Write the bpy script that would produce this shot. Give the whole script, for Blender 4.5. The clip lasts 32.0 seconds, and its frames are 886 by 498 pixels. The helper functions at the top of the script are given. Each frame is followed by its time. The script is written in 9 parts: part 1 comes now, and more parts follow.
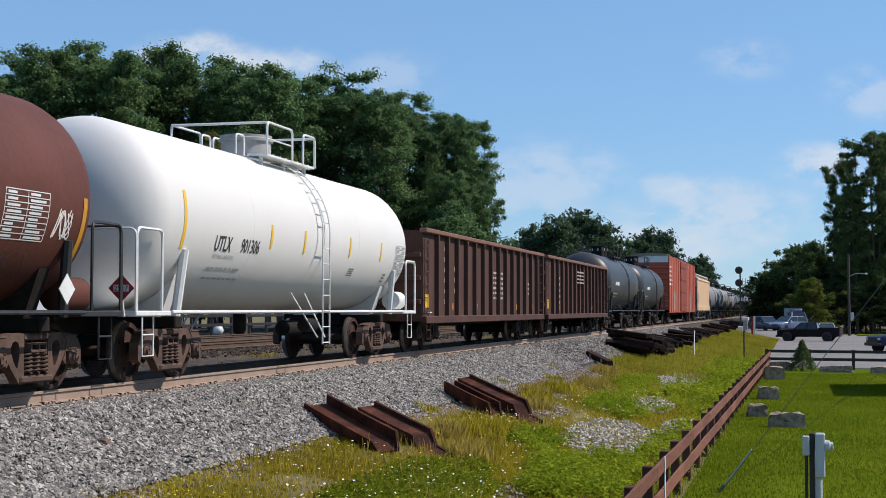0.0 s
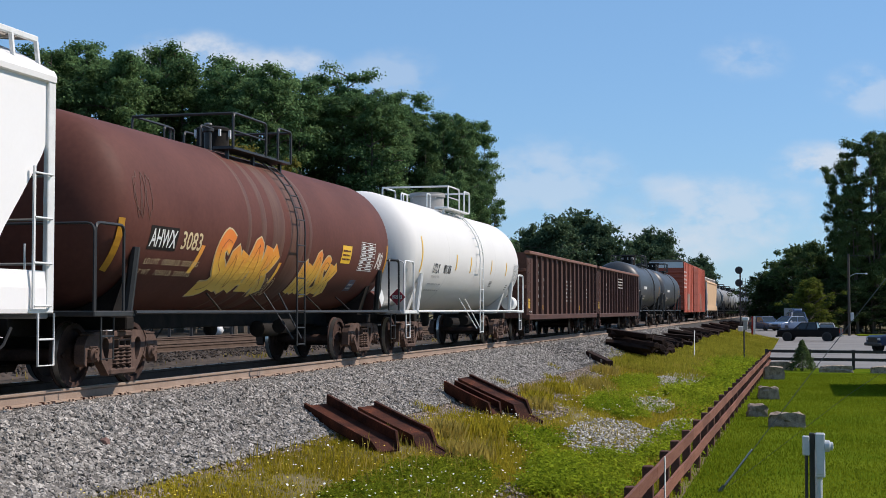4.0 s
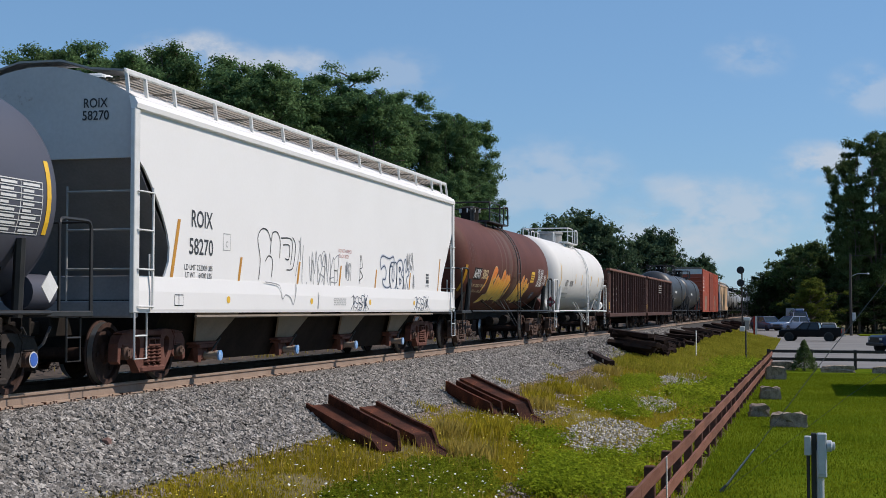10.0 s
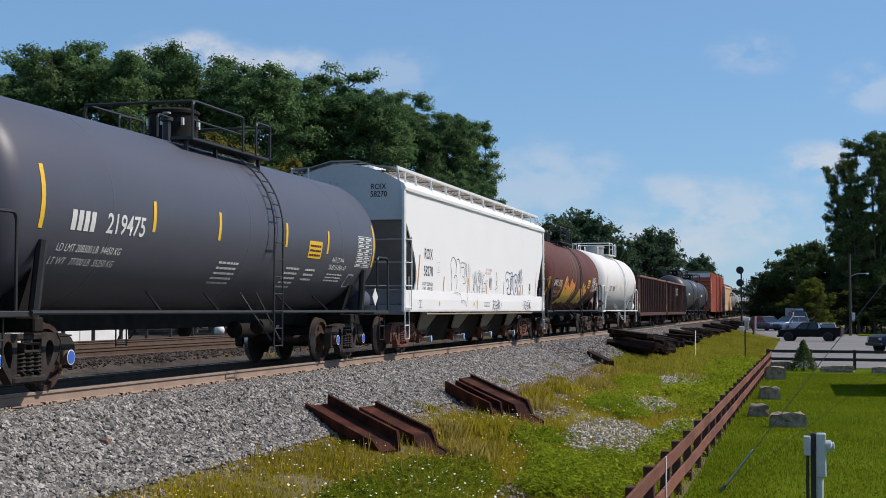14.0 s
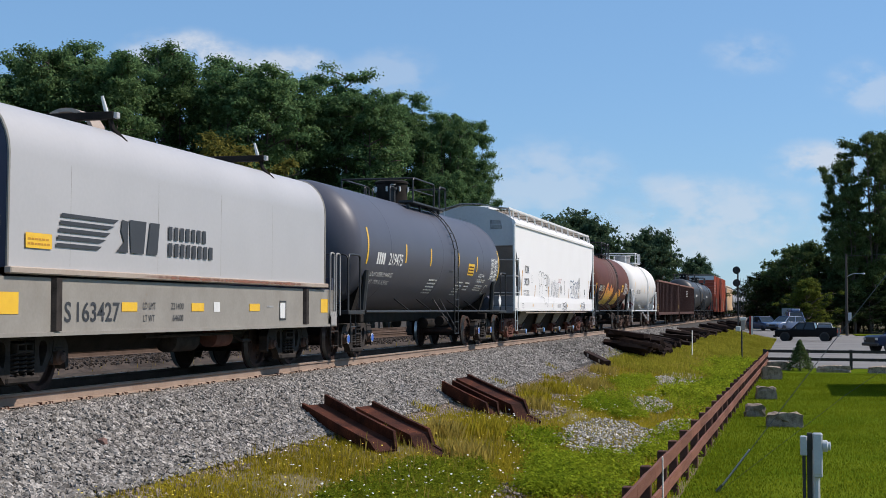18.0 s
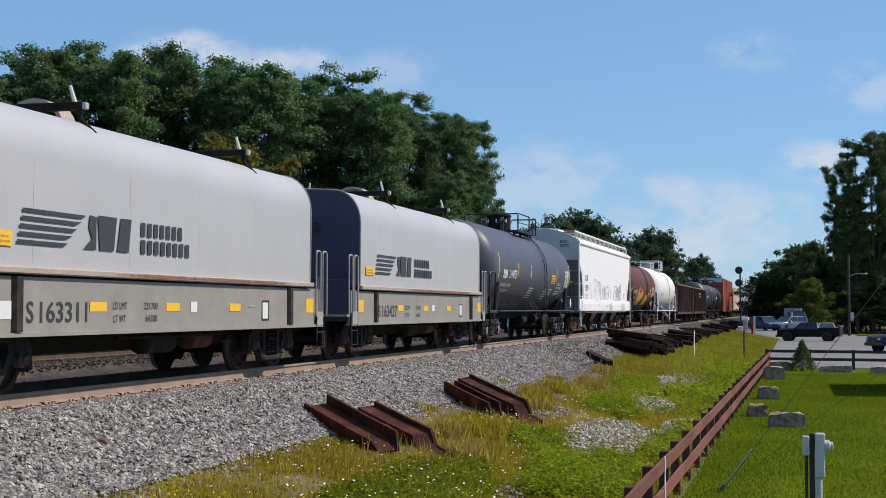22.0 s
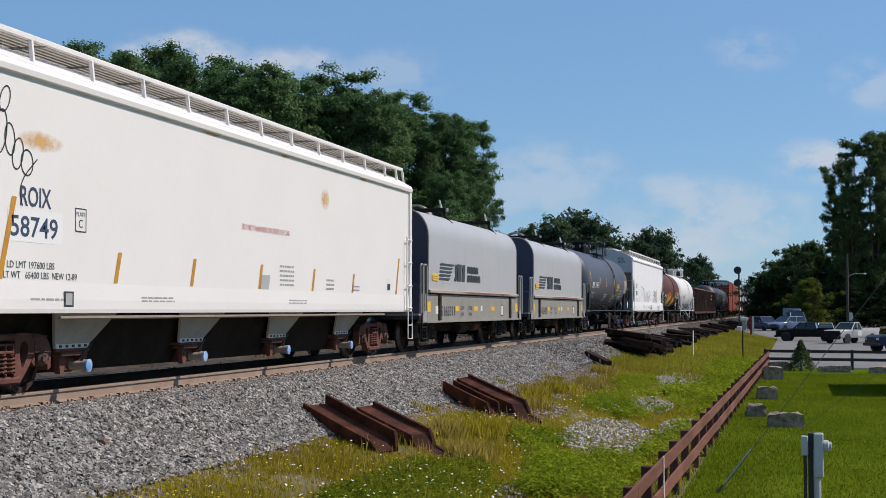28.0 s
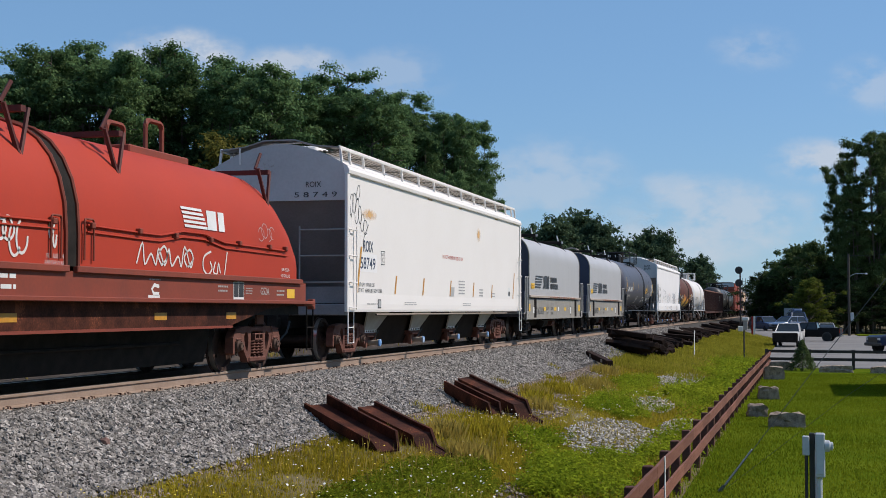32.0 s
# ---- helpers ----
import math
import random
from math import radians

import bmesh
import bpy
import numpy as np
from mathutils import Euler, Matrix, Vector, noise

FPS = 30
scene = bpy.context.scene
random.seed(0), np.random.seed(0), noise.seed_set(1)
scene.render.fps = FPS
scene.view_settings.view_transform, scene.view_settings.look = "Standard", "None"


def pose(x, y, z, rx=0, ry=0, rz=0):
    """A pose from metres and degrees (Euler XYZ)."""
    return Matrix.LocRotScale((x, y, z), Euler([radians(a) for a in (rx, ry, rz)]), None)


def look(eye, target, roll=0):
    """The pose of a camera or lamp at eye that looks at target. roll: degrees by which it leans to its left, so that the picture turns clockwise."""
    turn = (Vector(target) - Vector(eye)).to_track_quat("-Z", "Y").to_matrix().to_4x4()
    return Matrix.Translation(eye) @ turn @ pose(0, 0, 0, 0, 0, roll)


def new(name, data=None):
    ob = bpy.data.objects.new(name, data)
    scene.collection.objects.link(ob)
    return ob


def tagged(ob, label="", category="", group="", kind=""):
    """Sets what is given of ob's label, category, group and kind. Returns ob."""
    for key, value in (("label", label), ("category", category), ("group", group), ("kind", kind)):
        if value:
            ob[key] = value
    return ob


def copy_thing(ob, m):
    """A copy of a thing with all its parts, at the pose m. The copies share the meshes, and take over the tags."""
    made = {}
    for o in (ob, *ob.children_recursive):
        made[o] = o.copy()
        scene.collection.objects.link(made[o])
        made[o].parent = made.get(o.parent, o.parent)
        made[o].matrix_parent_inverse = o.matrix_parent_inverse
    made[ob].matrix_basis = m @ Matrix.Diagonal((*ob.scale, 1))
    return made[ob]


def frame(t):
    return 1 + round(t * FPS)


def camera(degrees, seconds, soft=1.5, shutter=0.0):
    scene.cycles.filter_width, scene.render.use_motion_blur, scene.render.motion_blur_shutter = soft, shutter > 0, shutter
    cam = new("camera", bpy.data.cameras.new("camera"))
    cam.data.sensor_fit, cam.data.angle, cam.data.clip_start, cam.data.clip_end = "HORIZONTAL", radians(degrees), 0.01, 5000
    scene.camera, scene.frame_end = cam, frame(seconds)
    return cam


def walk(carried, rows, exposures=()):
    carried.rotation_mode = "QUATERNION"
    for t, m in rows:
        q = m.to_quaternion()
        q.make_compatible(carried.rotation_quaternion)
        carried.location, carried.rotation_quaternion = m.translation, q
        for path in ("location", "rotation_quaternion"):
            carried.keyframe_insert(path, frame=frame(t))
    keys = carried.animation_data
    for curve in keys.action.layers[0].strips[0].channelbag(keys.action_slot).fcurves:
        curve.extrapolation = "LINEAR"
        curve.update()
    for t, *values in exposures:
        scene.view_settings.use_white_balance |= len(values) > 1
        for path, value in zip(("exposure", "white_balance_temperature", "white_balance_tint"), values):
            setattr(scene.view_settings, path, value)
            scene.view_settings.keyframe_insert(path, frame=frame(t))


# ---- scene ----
# The track runs along +y, its centre line at x = 0 and the rail tops at z = 0.
cam = camera(35.26, 32.0, 0.6)
EYE = (10.63, 0.0, 1.09)
VIEW = pose(*EYE, 92.507, 0, 14.235)
TREMBLE = ((0.0, 0.0), (9.5, 0.01), (10.0, 0.07), (10.5, -0.015), (13.0, -0.015), (13.6, 0.045), (14.0, 0.045), (14.6, -0.04), (16.5, -0.09), (18.0, -0.09), (18.6, 0.0), (26.0, -0.01), (28.0, -0.05), (29.0, 0.02), (32.0, 0.0))
walk(cam, [(t, pose(*EYE, 92.507, 0, 14.235 + d)) for t, d in TREMBLE], [(0.0, 0.05), (3.0, 0.05), (6.0, -0.12), (8.0, -0.24), (13.0, -0.24), (14.0, -0.14), (17.0, -0.05), (19.0, 0.0), (23.0, -0.05), (28.0, -0.2), (32.0, -0.2)])

# ---- light ----
SUN_DIR = Vector((0.70, 0.30, 0.79)).normalized()
world = bpy.data.worlds.new("sky")
scene.world = world
world.use_nodes = True
wn = world.node_tree.nodes
sky = wn.new("ShaderNodeTexSky")
sky.sky_type = "NISHITA"
sky.sun_disc = False
sky.sun_elevation = math.asin(SUN_DIR.z)
sky.sun_rotation = math.atan2(SUN_DIR.x, SUN_DIR.y)
sky.air_density, sky.dust_density, sky.ozone_density = 1.0, 0.05, 3.5
wn["Background"].inputs["Strength"].default_value = 0.117
tint = wn.new("ShaderNodeMix")
tint.data_type, tint.blend_type = "RGBA", "MULTIPLY"
tint.inputs["Factor"].default_value = 1.0
tint.inputs[7].default_value = (0.80, 0.95, 1.12, 1)
world.node_tree.links.new(sky.outputs[0], tint.inputs[6])
haze = wn.new("ShaderNodeMix")
haze.data_type = "RGBA"
haze.inputs["Factor"].default_value = 0.5
haze.inputs[7].default_value = (2.12, 3.95, 6.45, 1)
world.node_tree.links.new(tint.outputs[2], haze.inputs[6])
world.node_tree.links.new(haze.outputs[2], wn["Background"].inputs["Color"])
sun = new("sun", bpy.data.lights.new("sun", "SUN"))
sun.data.energy, sun.data.angle, sun.data.color = 5.0, radians(0.5), (1.0, 0.90, 0.82)
sun.matrix_world = look(SUN_DIR * 100, (0, 0, 0))


# ---- materials ----
def mat(name, a, b=None, rough=0.7, spec=0.5, metal=0.0, scale=3.0, fine=40.0, bump=0.15, spread=0.5, stretch=(1, 1, 1), c=None, per_object=0.0, coat=0.0, island=0.0):
    """Two-scale noise between colours a and b, an optional stain colour c, and a fine bump."""
    m = bpy.data.materials.new(name)
    m.use_nodes = True
    nt = m.node_tree
    n, l = nt.nodes, nt.links
    bsdf = n["Principled BSDF"]
    b = b or tuple(min(1, v * 0.78) for v in a)
    tc = n.new("ShaderNodeTexCoord")
    mp = n.new("ShaderNodeMapping")
    mp.inputs["Scale"].default_value = stretch
    l.new(tc.outputs["Object"], mp.inputs["Vector"])
    big = n.new("ShaderNodeTexNoise")
    big.inputs["Scale"].default_value, big.inputs["Detail"].default_value = scale, 5
    small = n.new("ShaderNodeTexNoise")
    small.inputs["Scale"].default_value, small.inputs["Detail"].default_value = fine, 3
    l.new(mp.outputs[0], big.inputs["Vector"])
    l.new(mp.outputs[0], small.inputs["Vector"])
    mix = n.new("ShaderNodeMath")
    mix.operation = "MULTIPLY_ADD"
    mix.inputs[1].default_value = 0.35
    l.new(small.outputs[0], mix.inputs[0])
    sc = n.new("ShaderNodeMath")
    sc.operation = "MULTIPLY"
    sc.inputs[1].default_value = 0.65
    l.new(big.outputs[0], sc.inputs[0])
    l.new(sc.outputs[0], mix.inputs[2])
    ramp = n.new("ShaderNodeValToRGB")
    lo, hi = 0.5 - spread * 0.3, 0.5 + spread * 0.3
    ramp.color_ramp.elements[0].position, ramp.color_ramp.elements[0].color = lo, (*a, 1)
    ramp.color_ramp.elements[1].position, ramp.color_ramp.elements[1].color = hi, (*b, 1)
    if c:
        e = ramp.color_ramp.elements.new(min(0.98, hi + 0.06))
        e.color = (*c, 1)
    l.new(mix.outputs[0], ramp.inputs[0])
    col = ramp.outputs[0]
    if per_object or island:
        src = n.new("ShaderNodeNewGeometry").outputs["Random Per Island"] if island else n.new("ShaderNodeObjectInfo").outputs["Random"]
        amount = island or per_object
        mr = n.new("ShaderNodeMapRange")
        mr.inputs["To Min"].default_value, mr.inputs["To Max"].default_value = 1 - amount, 1 + amount
        l.new(src, mr.inputs["Value"])
        hs = n.new("ShaderNodeHueSaturation")
        l.new(mr.outputs[0], hs.inputs["Value"])
        l.new(col, hs.inputs["Color"])
        col = hs.outputs[0]
    l.new(col, bsdf.inputs["Base Color"])
    bsdf.inputs["Roughness"].default_value, bsdf.inputs["Metallic"].default_value = rough, metal
    bsdf.inputs["Specular IOR Level"].default_value = spec
    if coat:
        bsdf.inputs["Coat Weight"].default_value, bsdf.inputs["Coat Roughness"].default_value = coat, 0.25
    if bump:
        bp = n.new("ShaderNodeBump")
        bp.inputs["Strength"].default_value, bp.inputs["Distance"].default_value = bump, 0.02
        l.new(mix.outputs[0], bp.inputs["Height"])
        l.new(bp.outputs[0], bsdf.inputs["Normal"])
    return m


def leafy(name, a, b, amount=0.35, through_light=0.45):
    m = mat(name, a, b, rough=0.9, spec=0.03, scale=0.35, fine=3, bump=0, island=amount)
    m.node_tree.nodes["Principled BSDF"].inputs["Subsurface Weight"].default_value = 0.0
    nt = m.node_tree
    n, l = nt.nodes, nt.links
    tr = n.new("ShaderNodeBsdfTranslucent")
    mx = n.new("ShaderNodeMixShader")
    mx.inputs[0].default_value = through_light
    bs = n["Principled BSDF"]
    l.new(bs.inputs["Base Color"].links[0].from_socket, tr.inputs["Color"])
    l.new(bs.outputs[0], mx.inputs[1])
    l.new(tr.outputs[0], mx.inputs[2])
    l.new(mx.outputs[0], n["Material Output"].inputs["Surface"])
    return m


def stain_mat(name, colour, amount):
    """A soft-edged stain that fades out round its patch."""
    m = mat(name, colour, tuple(min(1, v * 1.25) for v in colour), rough=0.6, bump=0, scale=5)
    n, l = m.node_tree.nodes, m.node_tree.links
    tc = n.new("ShaderNodeTexCoord")
    mp = n.new("ShaderNodeMapping")
    mp.inputs["Location"].default_value, mp.inputs["Scale"].default_value = (0, -1, -1), (0, 2, 2)
    gr = n.new("ShaderNodeTexGradient")
    gr.gradient_type = "SPHERICAL"
    nz = n.new("ShaderNodeTexNoise")
    nz.inputs["Scale"].default_value, nz.inputs["Detail"].default_value = 7, 5
    mu = n.new("ShaderNodeMath")
    mu.operation = "MULTIPLY"
    rg = n.new("ShaderNodeMapRange")
    rg.inputs["From Min"].default_value, rg.inputs["From Max"].default_value, rg.inputs["To Max"].default_value = 0.05, 0.42, amount
    tp = n.new("ShaderNodeBsdfTransparent")
    mx = n.new("ShaderNodeMixShader")
    l.new(tc.outputs["Generated"], mp.inputs["Vector"])
    l.new(mp.outputs[0], gr.inputs["Vector"])
    l.new(tc.outputs["Object"], nz.inputs["Vector"])
    l.new(gr.outputs["Fac"], mu.inputs[0])
    l.new(nz.outputs[0], mu.inputs[1])
    l.new(mu.outputs[0], rg.inputs["Value"])
    l.new(rg.outputs[0], mx.inputs[0])
    l.new(tp.outputs[0], mx.inputs[1])
    l.new(n["Principled BSDF"].outputs[0], mx.inputs[2])
    l.new(mx.outputs[0], n["Material Output"].inputs["Surface"])
    return m


def glass_mat():
    m = mat("dark glass", (0.02, 0.025, 0.03), (0.03, 0.035, 0.04), rough=0.06, bump=0)
    return m


STONE = mat("ballast stone", (0.13, 0.118, 0.105), (0.36, 0.332, 0.300), rough=0.95, scale=6, fine=30, bump=0.3, island=0.55, spec=0.1)
STONE_BROWN = mat("dusty brown stone", (0.17, 0.132, 0.104), (0.39, 0.315, 0.255), rough=0.95, scale=6, fine=30, bump=0.3, island=0.45, spec=0.1)
STONE_PALE = mat("pale limestone chips", (0.26, 0.235, 0.20), (0.60, 0.56, 0.50), rough=0.95, scale=6, fine=30, bump=0.3, island=0.5, spec=0.1)
BED = mat("ballast bed", (0.035, 0.032, 0.03), (0.09, 0.083, 0.076), rough=0.95, scale=12, fine=45, bump=0.9, spread=0.7, spec=0.15)
YARD = mat("yard cinders", (0.04, 0.032, 0.026), (0.085, 0.07, 0.056), rough=0.95, scale=0.7, fine=14, bump=0.5, c=(0.10, 0.095, 0.05), spec=0.1)
OLD_BED = mat("old ballast", (0.038, 0.029, 0.023), (0.09, 0.07, 0.057), rough=0.95, scale=1.0, fine=25, bump=0.6, spec=0.15)
SOIL = mat("weedy soil", (0.115, 0.095, 0.035), (0.165, 0.135, 0.07), rough=0.95, scale=0.6, fine=9, bump=0.5, c=(0.17, 0.15, 0.11), spec=0.15)
LAWN = mat("mown lawn", (0.056, 0.094, 0.005), (0.115, 0.146, 0.012), rough=1.0, spec=0.0, scale=0.45, fine=14, bump=0.9, spread=0.55, c=(0.115, 0.105, 0.018))
ASPHALT = mat("parking asphalt", (0.165, 0.157, 0.150), (0.23, 0.219, 0.208), rough=0.9, scale=0.4, fine=25, bump=0.2, spec=0.15)
RAIL = mat("rusty rail steel", (0.25, 0.18, 0.135), (0.33, 0.25, 0.195), rough=0.75, scale=2, fine=30, bump=0.1, c=(0.22, 0.13, 0.08), spec=0.15)
OLD_OR_SHADED_RAIL = mat("dark rusted rail, also shaded rail", (0.075, 0.05, 0.038), (0.12, 0.085, 0.065), rough=0.85, spec=0.15, scale=2, fine=30, bump=0.1)
RAIL_TOP = mat("worn rail head", (0.42, 0.38, 0.34), (0.5, 0.47, 0.44), rough=0.32, metal=0.85, bump=0.03)
TIE = mat("creosoted timber", (0.035, 0.028, 0.022), (0.09, 0.07, 0.055), rough=0.9, scale=3, fine=40, bump=0.5, stretch=(1, 8, 8), per_object=0.3, spec=0.15)
TIE_DARK = mat("old dark sleeper timber", (0.012, 0.007, 0.006), (0.034, 0.019, 0.014), rough=0.9, scale=2, fine=40, bump=0.5, per_object=0.3, spec=0.15)
RUST = mat("rusted steel plate", (0.026, 0.009, 0.006), (0.085, 0.027, 0.015), rough=0.8, scale=2.5, fine=35, bump=0.3, spread=0.35, c=(0.18, 0.056, 0.026), spec=0.15)
TRUCK = mat("rusty cast steel", (0.065, 0.042, 0.034), (0.135, 0.085, 0.066), rough=0.8, scale=5, fine=50, bump=0.25, spec=0.15)
TRUCK_DARK = mat("grimy dark steel", (0.02, 0.017, 0.015), (0.055, 0.045, 0.04), rough=0.75, scale=5, fine=50, bump=0.2, spec=0.15)
TRUCK_BROWN = mat("red-brown cast steel", (0.105, 0.043, 0.033), (0.175, 0.082, 0.062), rough=0.8, scale=5, fine=50, bump=0.25, spec=0.15)
TREAD = mat("bright wheel tread", (0.45, 0.43, 0.41), (0.55, 0.53, 0.5), rough=0.3, metal=0.9, bump=0.02)
# Rust colour lowered to include the shadow of the car's overhang.
WHEEL = mat("rusty wheel plate darkened for shade", (0.03, 0.019, 0.016), (0.075, 0.043, 0.034), rough=0.8, scale=6, fine=40, bump=0.2, spec=0.15)
BLACK = mat("black painted steel", (0.014, 0.014, 0.015), (0.03, 0.029, 0.028), rough=0.5, scale=4, fine=60, bump=0.05)
# Dirt colour, taken darker still to deepen the shade under the cars.
UNDER = mat("dirty underframe steel", (0.01, 0.009, 0.008), (0.026, 0.021, 0.018), rough=0.85, scale=4, fine=40, bump=0.2, spec=0.15)
WHITE = mat("white hopper paint", (0.81, 0.795, 0.78), (0.76, 0.74, 0.72), rough=0.5, scale=0.8, fine=20, bump=0.02, spread=0.9)
CREAM = mat("cream-white hopper paint", (0.79, 0.755, 0.72), (0.74, 0.7, 0.66), rough=0.55, scale=0.8, fine=20, bump=0.02, spread=0.9)
TANK_WHITE = mat("white tank paint", (0.66, 0.645, 0.62), (0.61, 0.595, 0.57), rough=0.62, spec=0.25, scale=0.9, fine=14, bump=0.015, spread=0.9)
WHITE_TRIM = mat("white trim paint", (0.72, 0.72, 0.70), (0.6, 0.6, 0.58), rough=0.5, scale=6, fine=50, bump=0.03)
# Dusty cream with the bay sides' shade put into the colour.
CREAM_DUSTY_SHADED = mat("dusty cream bay paint toned for shade", (0.46, 0.42, 0.375), (0.34, 0.30, 0.26), rough=0.75, scale=2, fine=25, bump=0.05)
# Grime and the deep shade below the hopper, both in one dark colour.
GRIME_SHADE = mat("grimy bay sheet darkened for shade", (0.016, 0.011, 0.009), (0.034, 0.024, 0.019), rough=0.9, spec=0.1, scale=2, fine=25, bump=0.1)
# White paint of the shaded ends; the dimming is put into this colour.
END_WHITE = mat("white end paint dimmed for shade", (0.56, 0.54, 0.53), (0.47, 0.45, 0.44), rough=0.6, scale=0.9, fine=18, bump=0.03, c=(0.36, 0.31, 0.28))
# Grey for the recessed car ends, with their shade mixed in.
SLOPE_GREY = mat("grey end sheet darkened for shade", (0.18, 0.178, 0.188), (0.245, 0.242, 0.252), rough=0.75, scale=1.4, fine=25, bump=0.05)
# The brown cast imitates shade and ballast bounce on the bay sides.
HOP_GREY = mat("dusty brown-grey sheet toned for bounce", (0.27, 0.218, 0.17), (0.19, 0.15, 0.115), rough=0.7, scale=2, fine=25, bump=0.05)
WALK_TAN = mat("dusty walkway mesh", (0.36, 0.325, 0.285), (0.28, 0.25, 0.22), rough=0.75, scale=3, fine=60, bump=0.15)
GRATE = mat("galvanised grating", (0.34, 0.33, 0.31), (0.26, 0.25, 0.24), rough=0.7, scale=4, fine=70, bump=0.1)
TANK_BROWN = mat("oxide brown tank paint", (0.076, 0.0255, 0.0185), (0.126, 0.046, 0.033), rough=0.64, scale=0.8, fine=12, bump=0.03, spread=0.7, c=(0.19, 0.088, 0.05), spec=0.18)
TANK_BAND = mat("worn tank band", (0.08, 0.031, 0.021), (0.125, 0.064, 0.043), rough=0.6, scale=2.2, fine=25, bump=0.05, stretch=(1, 5, 0.5), spec=0.3)
TANK_GREY = mat("dark grey tank paint", (0.070, 0.072, 0.094), (0.083, 0.085, 0.107), rough=0.45, scale=0.7, fine=14, bump=0.02, spread=0.9, spec=0.3)
TANK_BLACK = mat("black tank paint", (0.03, 0.032, 0.037), (0.055, 0.058, 0.063), rough=0.42, scale=0.8, fine=14, bump=0.02, spec=0.3)
TANK_PALE = mat("weathered grey tank paint", (0.16, 0.165, 0.17), (0.24, 0.245, 0.25), rough=0.5, scale=0.8, fine=14, bump=0.02)
COIL_SILVER = mat("silver-grey hood paint", (0.47, 0.455, 0.45), (0.4, 0.39, 0.385), rough=0.42, scale=0.8, fine=15, bump=0.02, metal=0.1, spread=0.9)
COIL_FRAME = mat("pale grey frame paint", (0.29, 0.27, 0.235), (0.235, 0.215, 0.185), rough=0.6, scale=2, fine=25, bump=0.05, c=(0.25, 0.19, 0.14))
COIL_LIP = mat("scuffed hood rim", (0.4, 0.34, 0.28), (0.32, 0.25, 0.2), rough=0.65, scale=1.6, fine=25, bump=0.05, c=(0.20, 0.10, 0.07))
# Hood ends and bulkheads are darker and bluer than the sides.
END_NAVY = mat("dark blue-grey end sheet", (0.058, 0.060, 0.096), (0.047, 0.049, 0.078), rough=0.5, scale=1, fine=15, bump=0.02)
RED_HOOD = mat("red hood paint", (0.42, 0.046, 0.022), (0.36, 0.043, 0.023), rough=0.6, scale=1, fine=15, bump=0.02, spread=0.9, spec=0.15)
RED_FRAME = mat("brown-red frame paint", (0.235, 0.05, 0.027), (0.175, 0.042, 0.026), rough=0.65, scale=1.5, fine=20, bump=0.06, c=(0.23, 0.08, 0.04), spec=0.3)
# Red of the lifting brackets, lowered to hold their shade.
DARK_RED = mat("red bracket paint darkened for shade", (0.07, 0.017, 0.014), (0.11, 0.026, 0.02), rough=0.65, scale=2, fine=25, bump=0.05, spec=0.3)
GON = mat("weathered brown gondola paint", (0.05, 0.0215, 0.0155), (0.086, 0.038, 0.0275), rough=0.75, scale=1.2, fine=20, bump=0.1, c=(0.14, 0.075, 0.055), stretch=(1, 1, 0.5), spec=0.3)
GON_LIP = mat("rubbed top chord", (0.20, 0.085, 0.05), (0.14, 0.06, 0.04), rough=0.7, scale=3, fine=30, bump=0.08)
BOXCAR = mat("oxide red boxcar paint", (0.40, 0.085, 0.045), (0.32, 0.07, 0.042), rough=0.6, scale=0.8, fine=14, bump=0.03, spec=0.3)
TAN = mat("tan hopper paint", (0.6, 0.4, 0.24), (0.52, 0.35, 0.2), rough=0.55, scale=0.8, fine=14, bump=0.03)
YELLOW = mat("yellow reflective strip", (0.80, 0.49, 0.03), (0.72, 0.42, 0.03), rough=0.45, scale=8, fine=60, bump=0)
AMBER = mat("faded amber strip, also shaded yellow", (0.55, 0.27, 0.02), (0.45, 0.2, 0.02), rough=0.5, scale=8, fine=60, bump=0)
INK = mat("black stencil paint", (0.02, 0.02, 0.022), (0.035, 0.035, 0.037), rough=0.6, bump=0)
INK_SOFT = mat("faded grey stencil paint", (0.30, 0.30, 0.30), (0.38, 0.38, 0.38), rough=0.6, bump=0)
LOGO_GREY = mat("dark grey decal", (0.03, 0.03, 0.034), (0.042, 0.042, 0.046), rough=0.5, bump=0)
PALE_INK = mat("white stencil paint", (0.72, 0.72, 0.70), (0.6, 0.6, 0.58), rough=0.6, bump=0)
PALE_SOFT = mat("faded white stencil paint", (0.32, 0.29, 0.27), (0.40, 0.37, 0.35), rough=0.6, bump=0)
RED_INK = mat("red stencil paint", (0.5, 0.08, 0.06), (0.5, 0.14, 0.1), rough=0.6, bump=0)
RED_FADED = mat("faded red stencil paint", (0.50, 0.22, 0.20), (0.56, 0.32, 0.29), rough=0.6, bump=0)
SPRAY_BLUE = mat("blue-black spray paint", (0.03, 0.045, 0.09), (0.05, 0.07, 0.12), rough=0.6, bump=0)
SPRAY_HALO = mat("pale blue-grey spray haze", (0.52, 0.55, 0.60), (0.62, 0.64, 0.68), rough=0.6, bump=0)
SPRAY_GREY = mat("thin grey spray paint", (0.22, 0.23, 0.25), (0.34, 0.35, 0.36), rough=0.6, bump=0)
SPRAY_GOLD = mat("orange-yellow spray paint", (0.74, 0.24, 0.02), (0.8, 0.58, 0.1), rough=0.6, scale=1.6, fine=6, bump=0, spread=0.6)


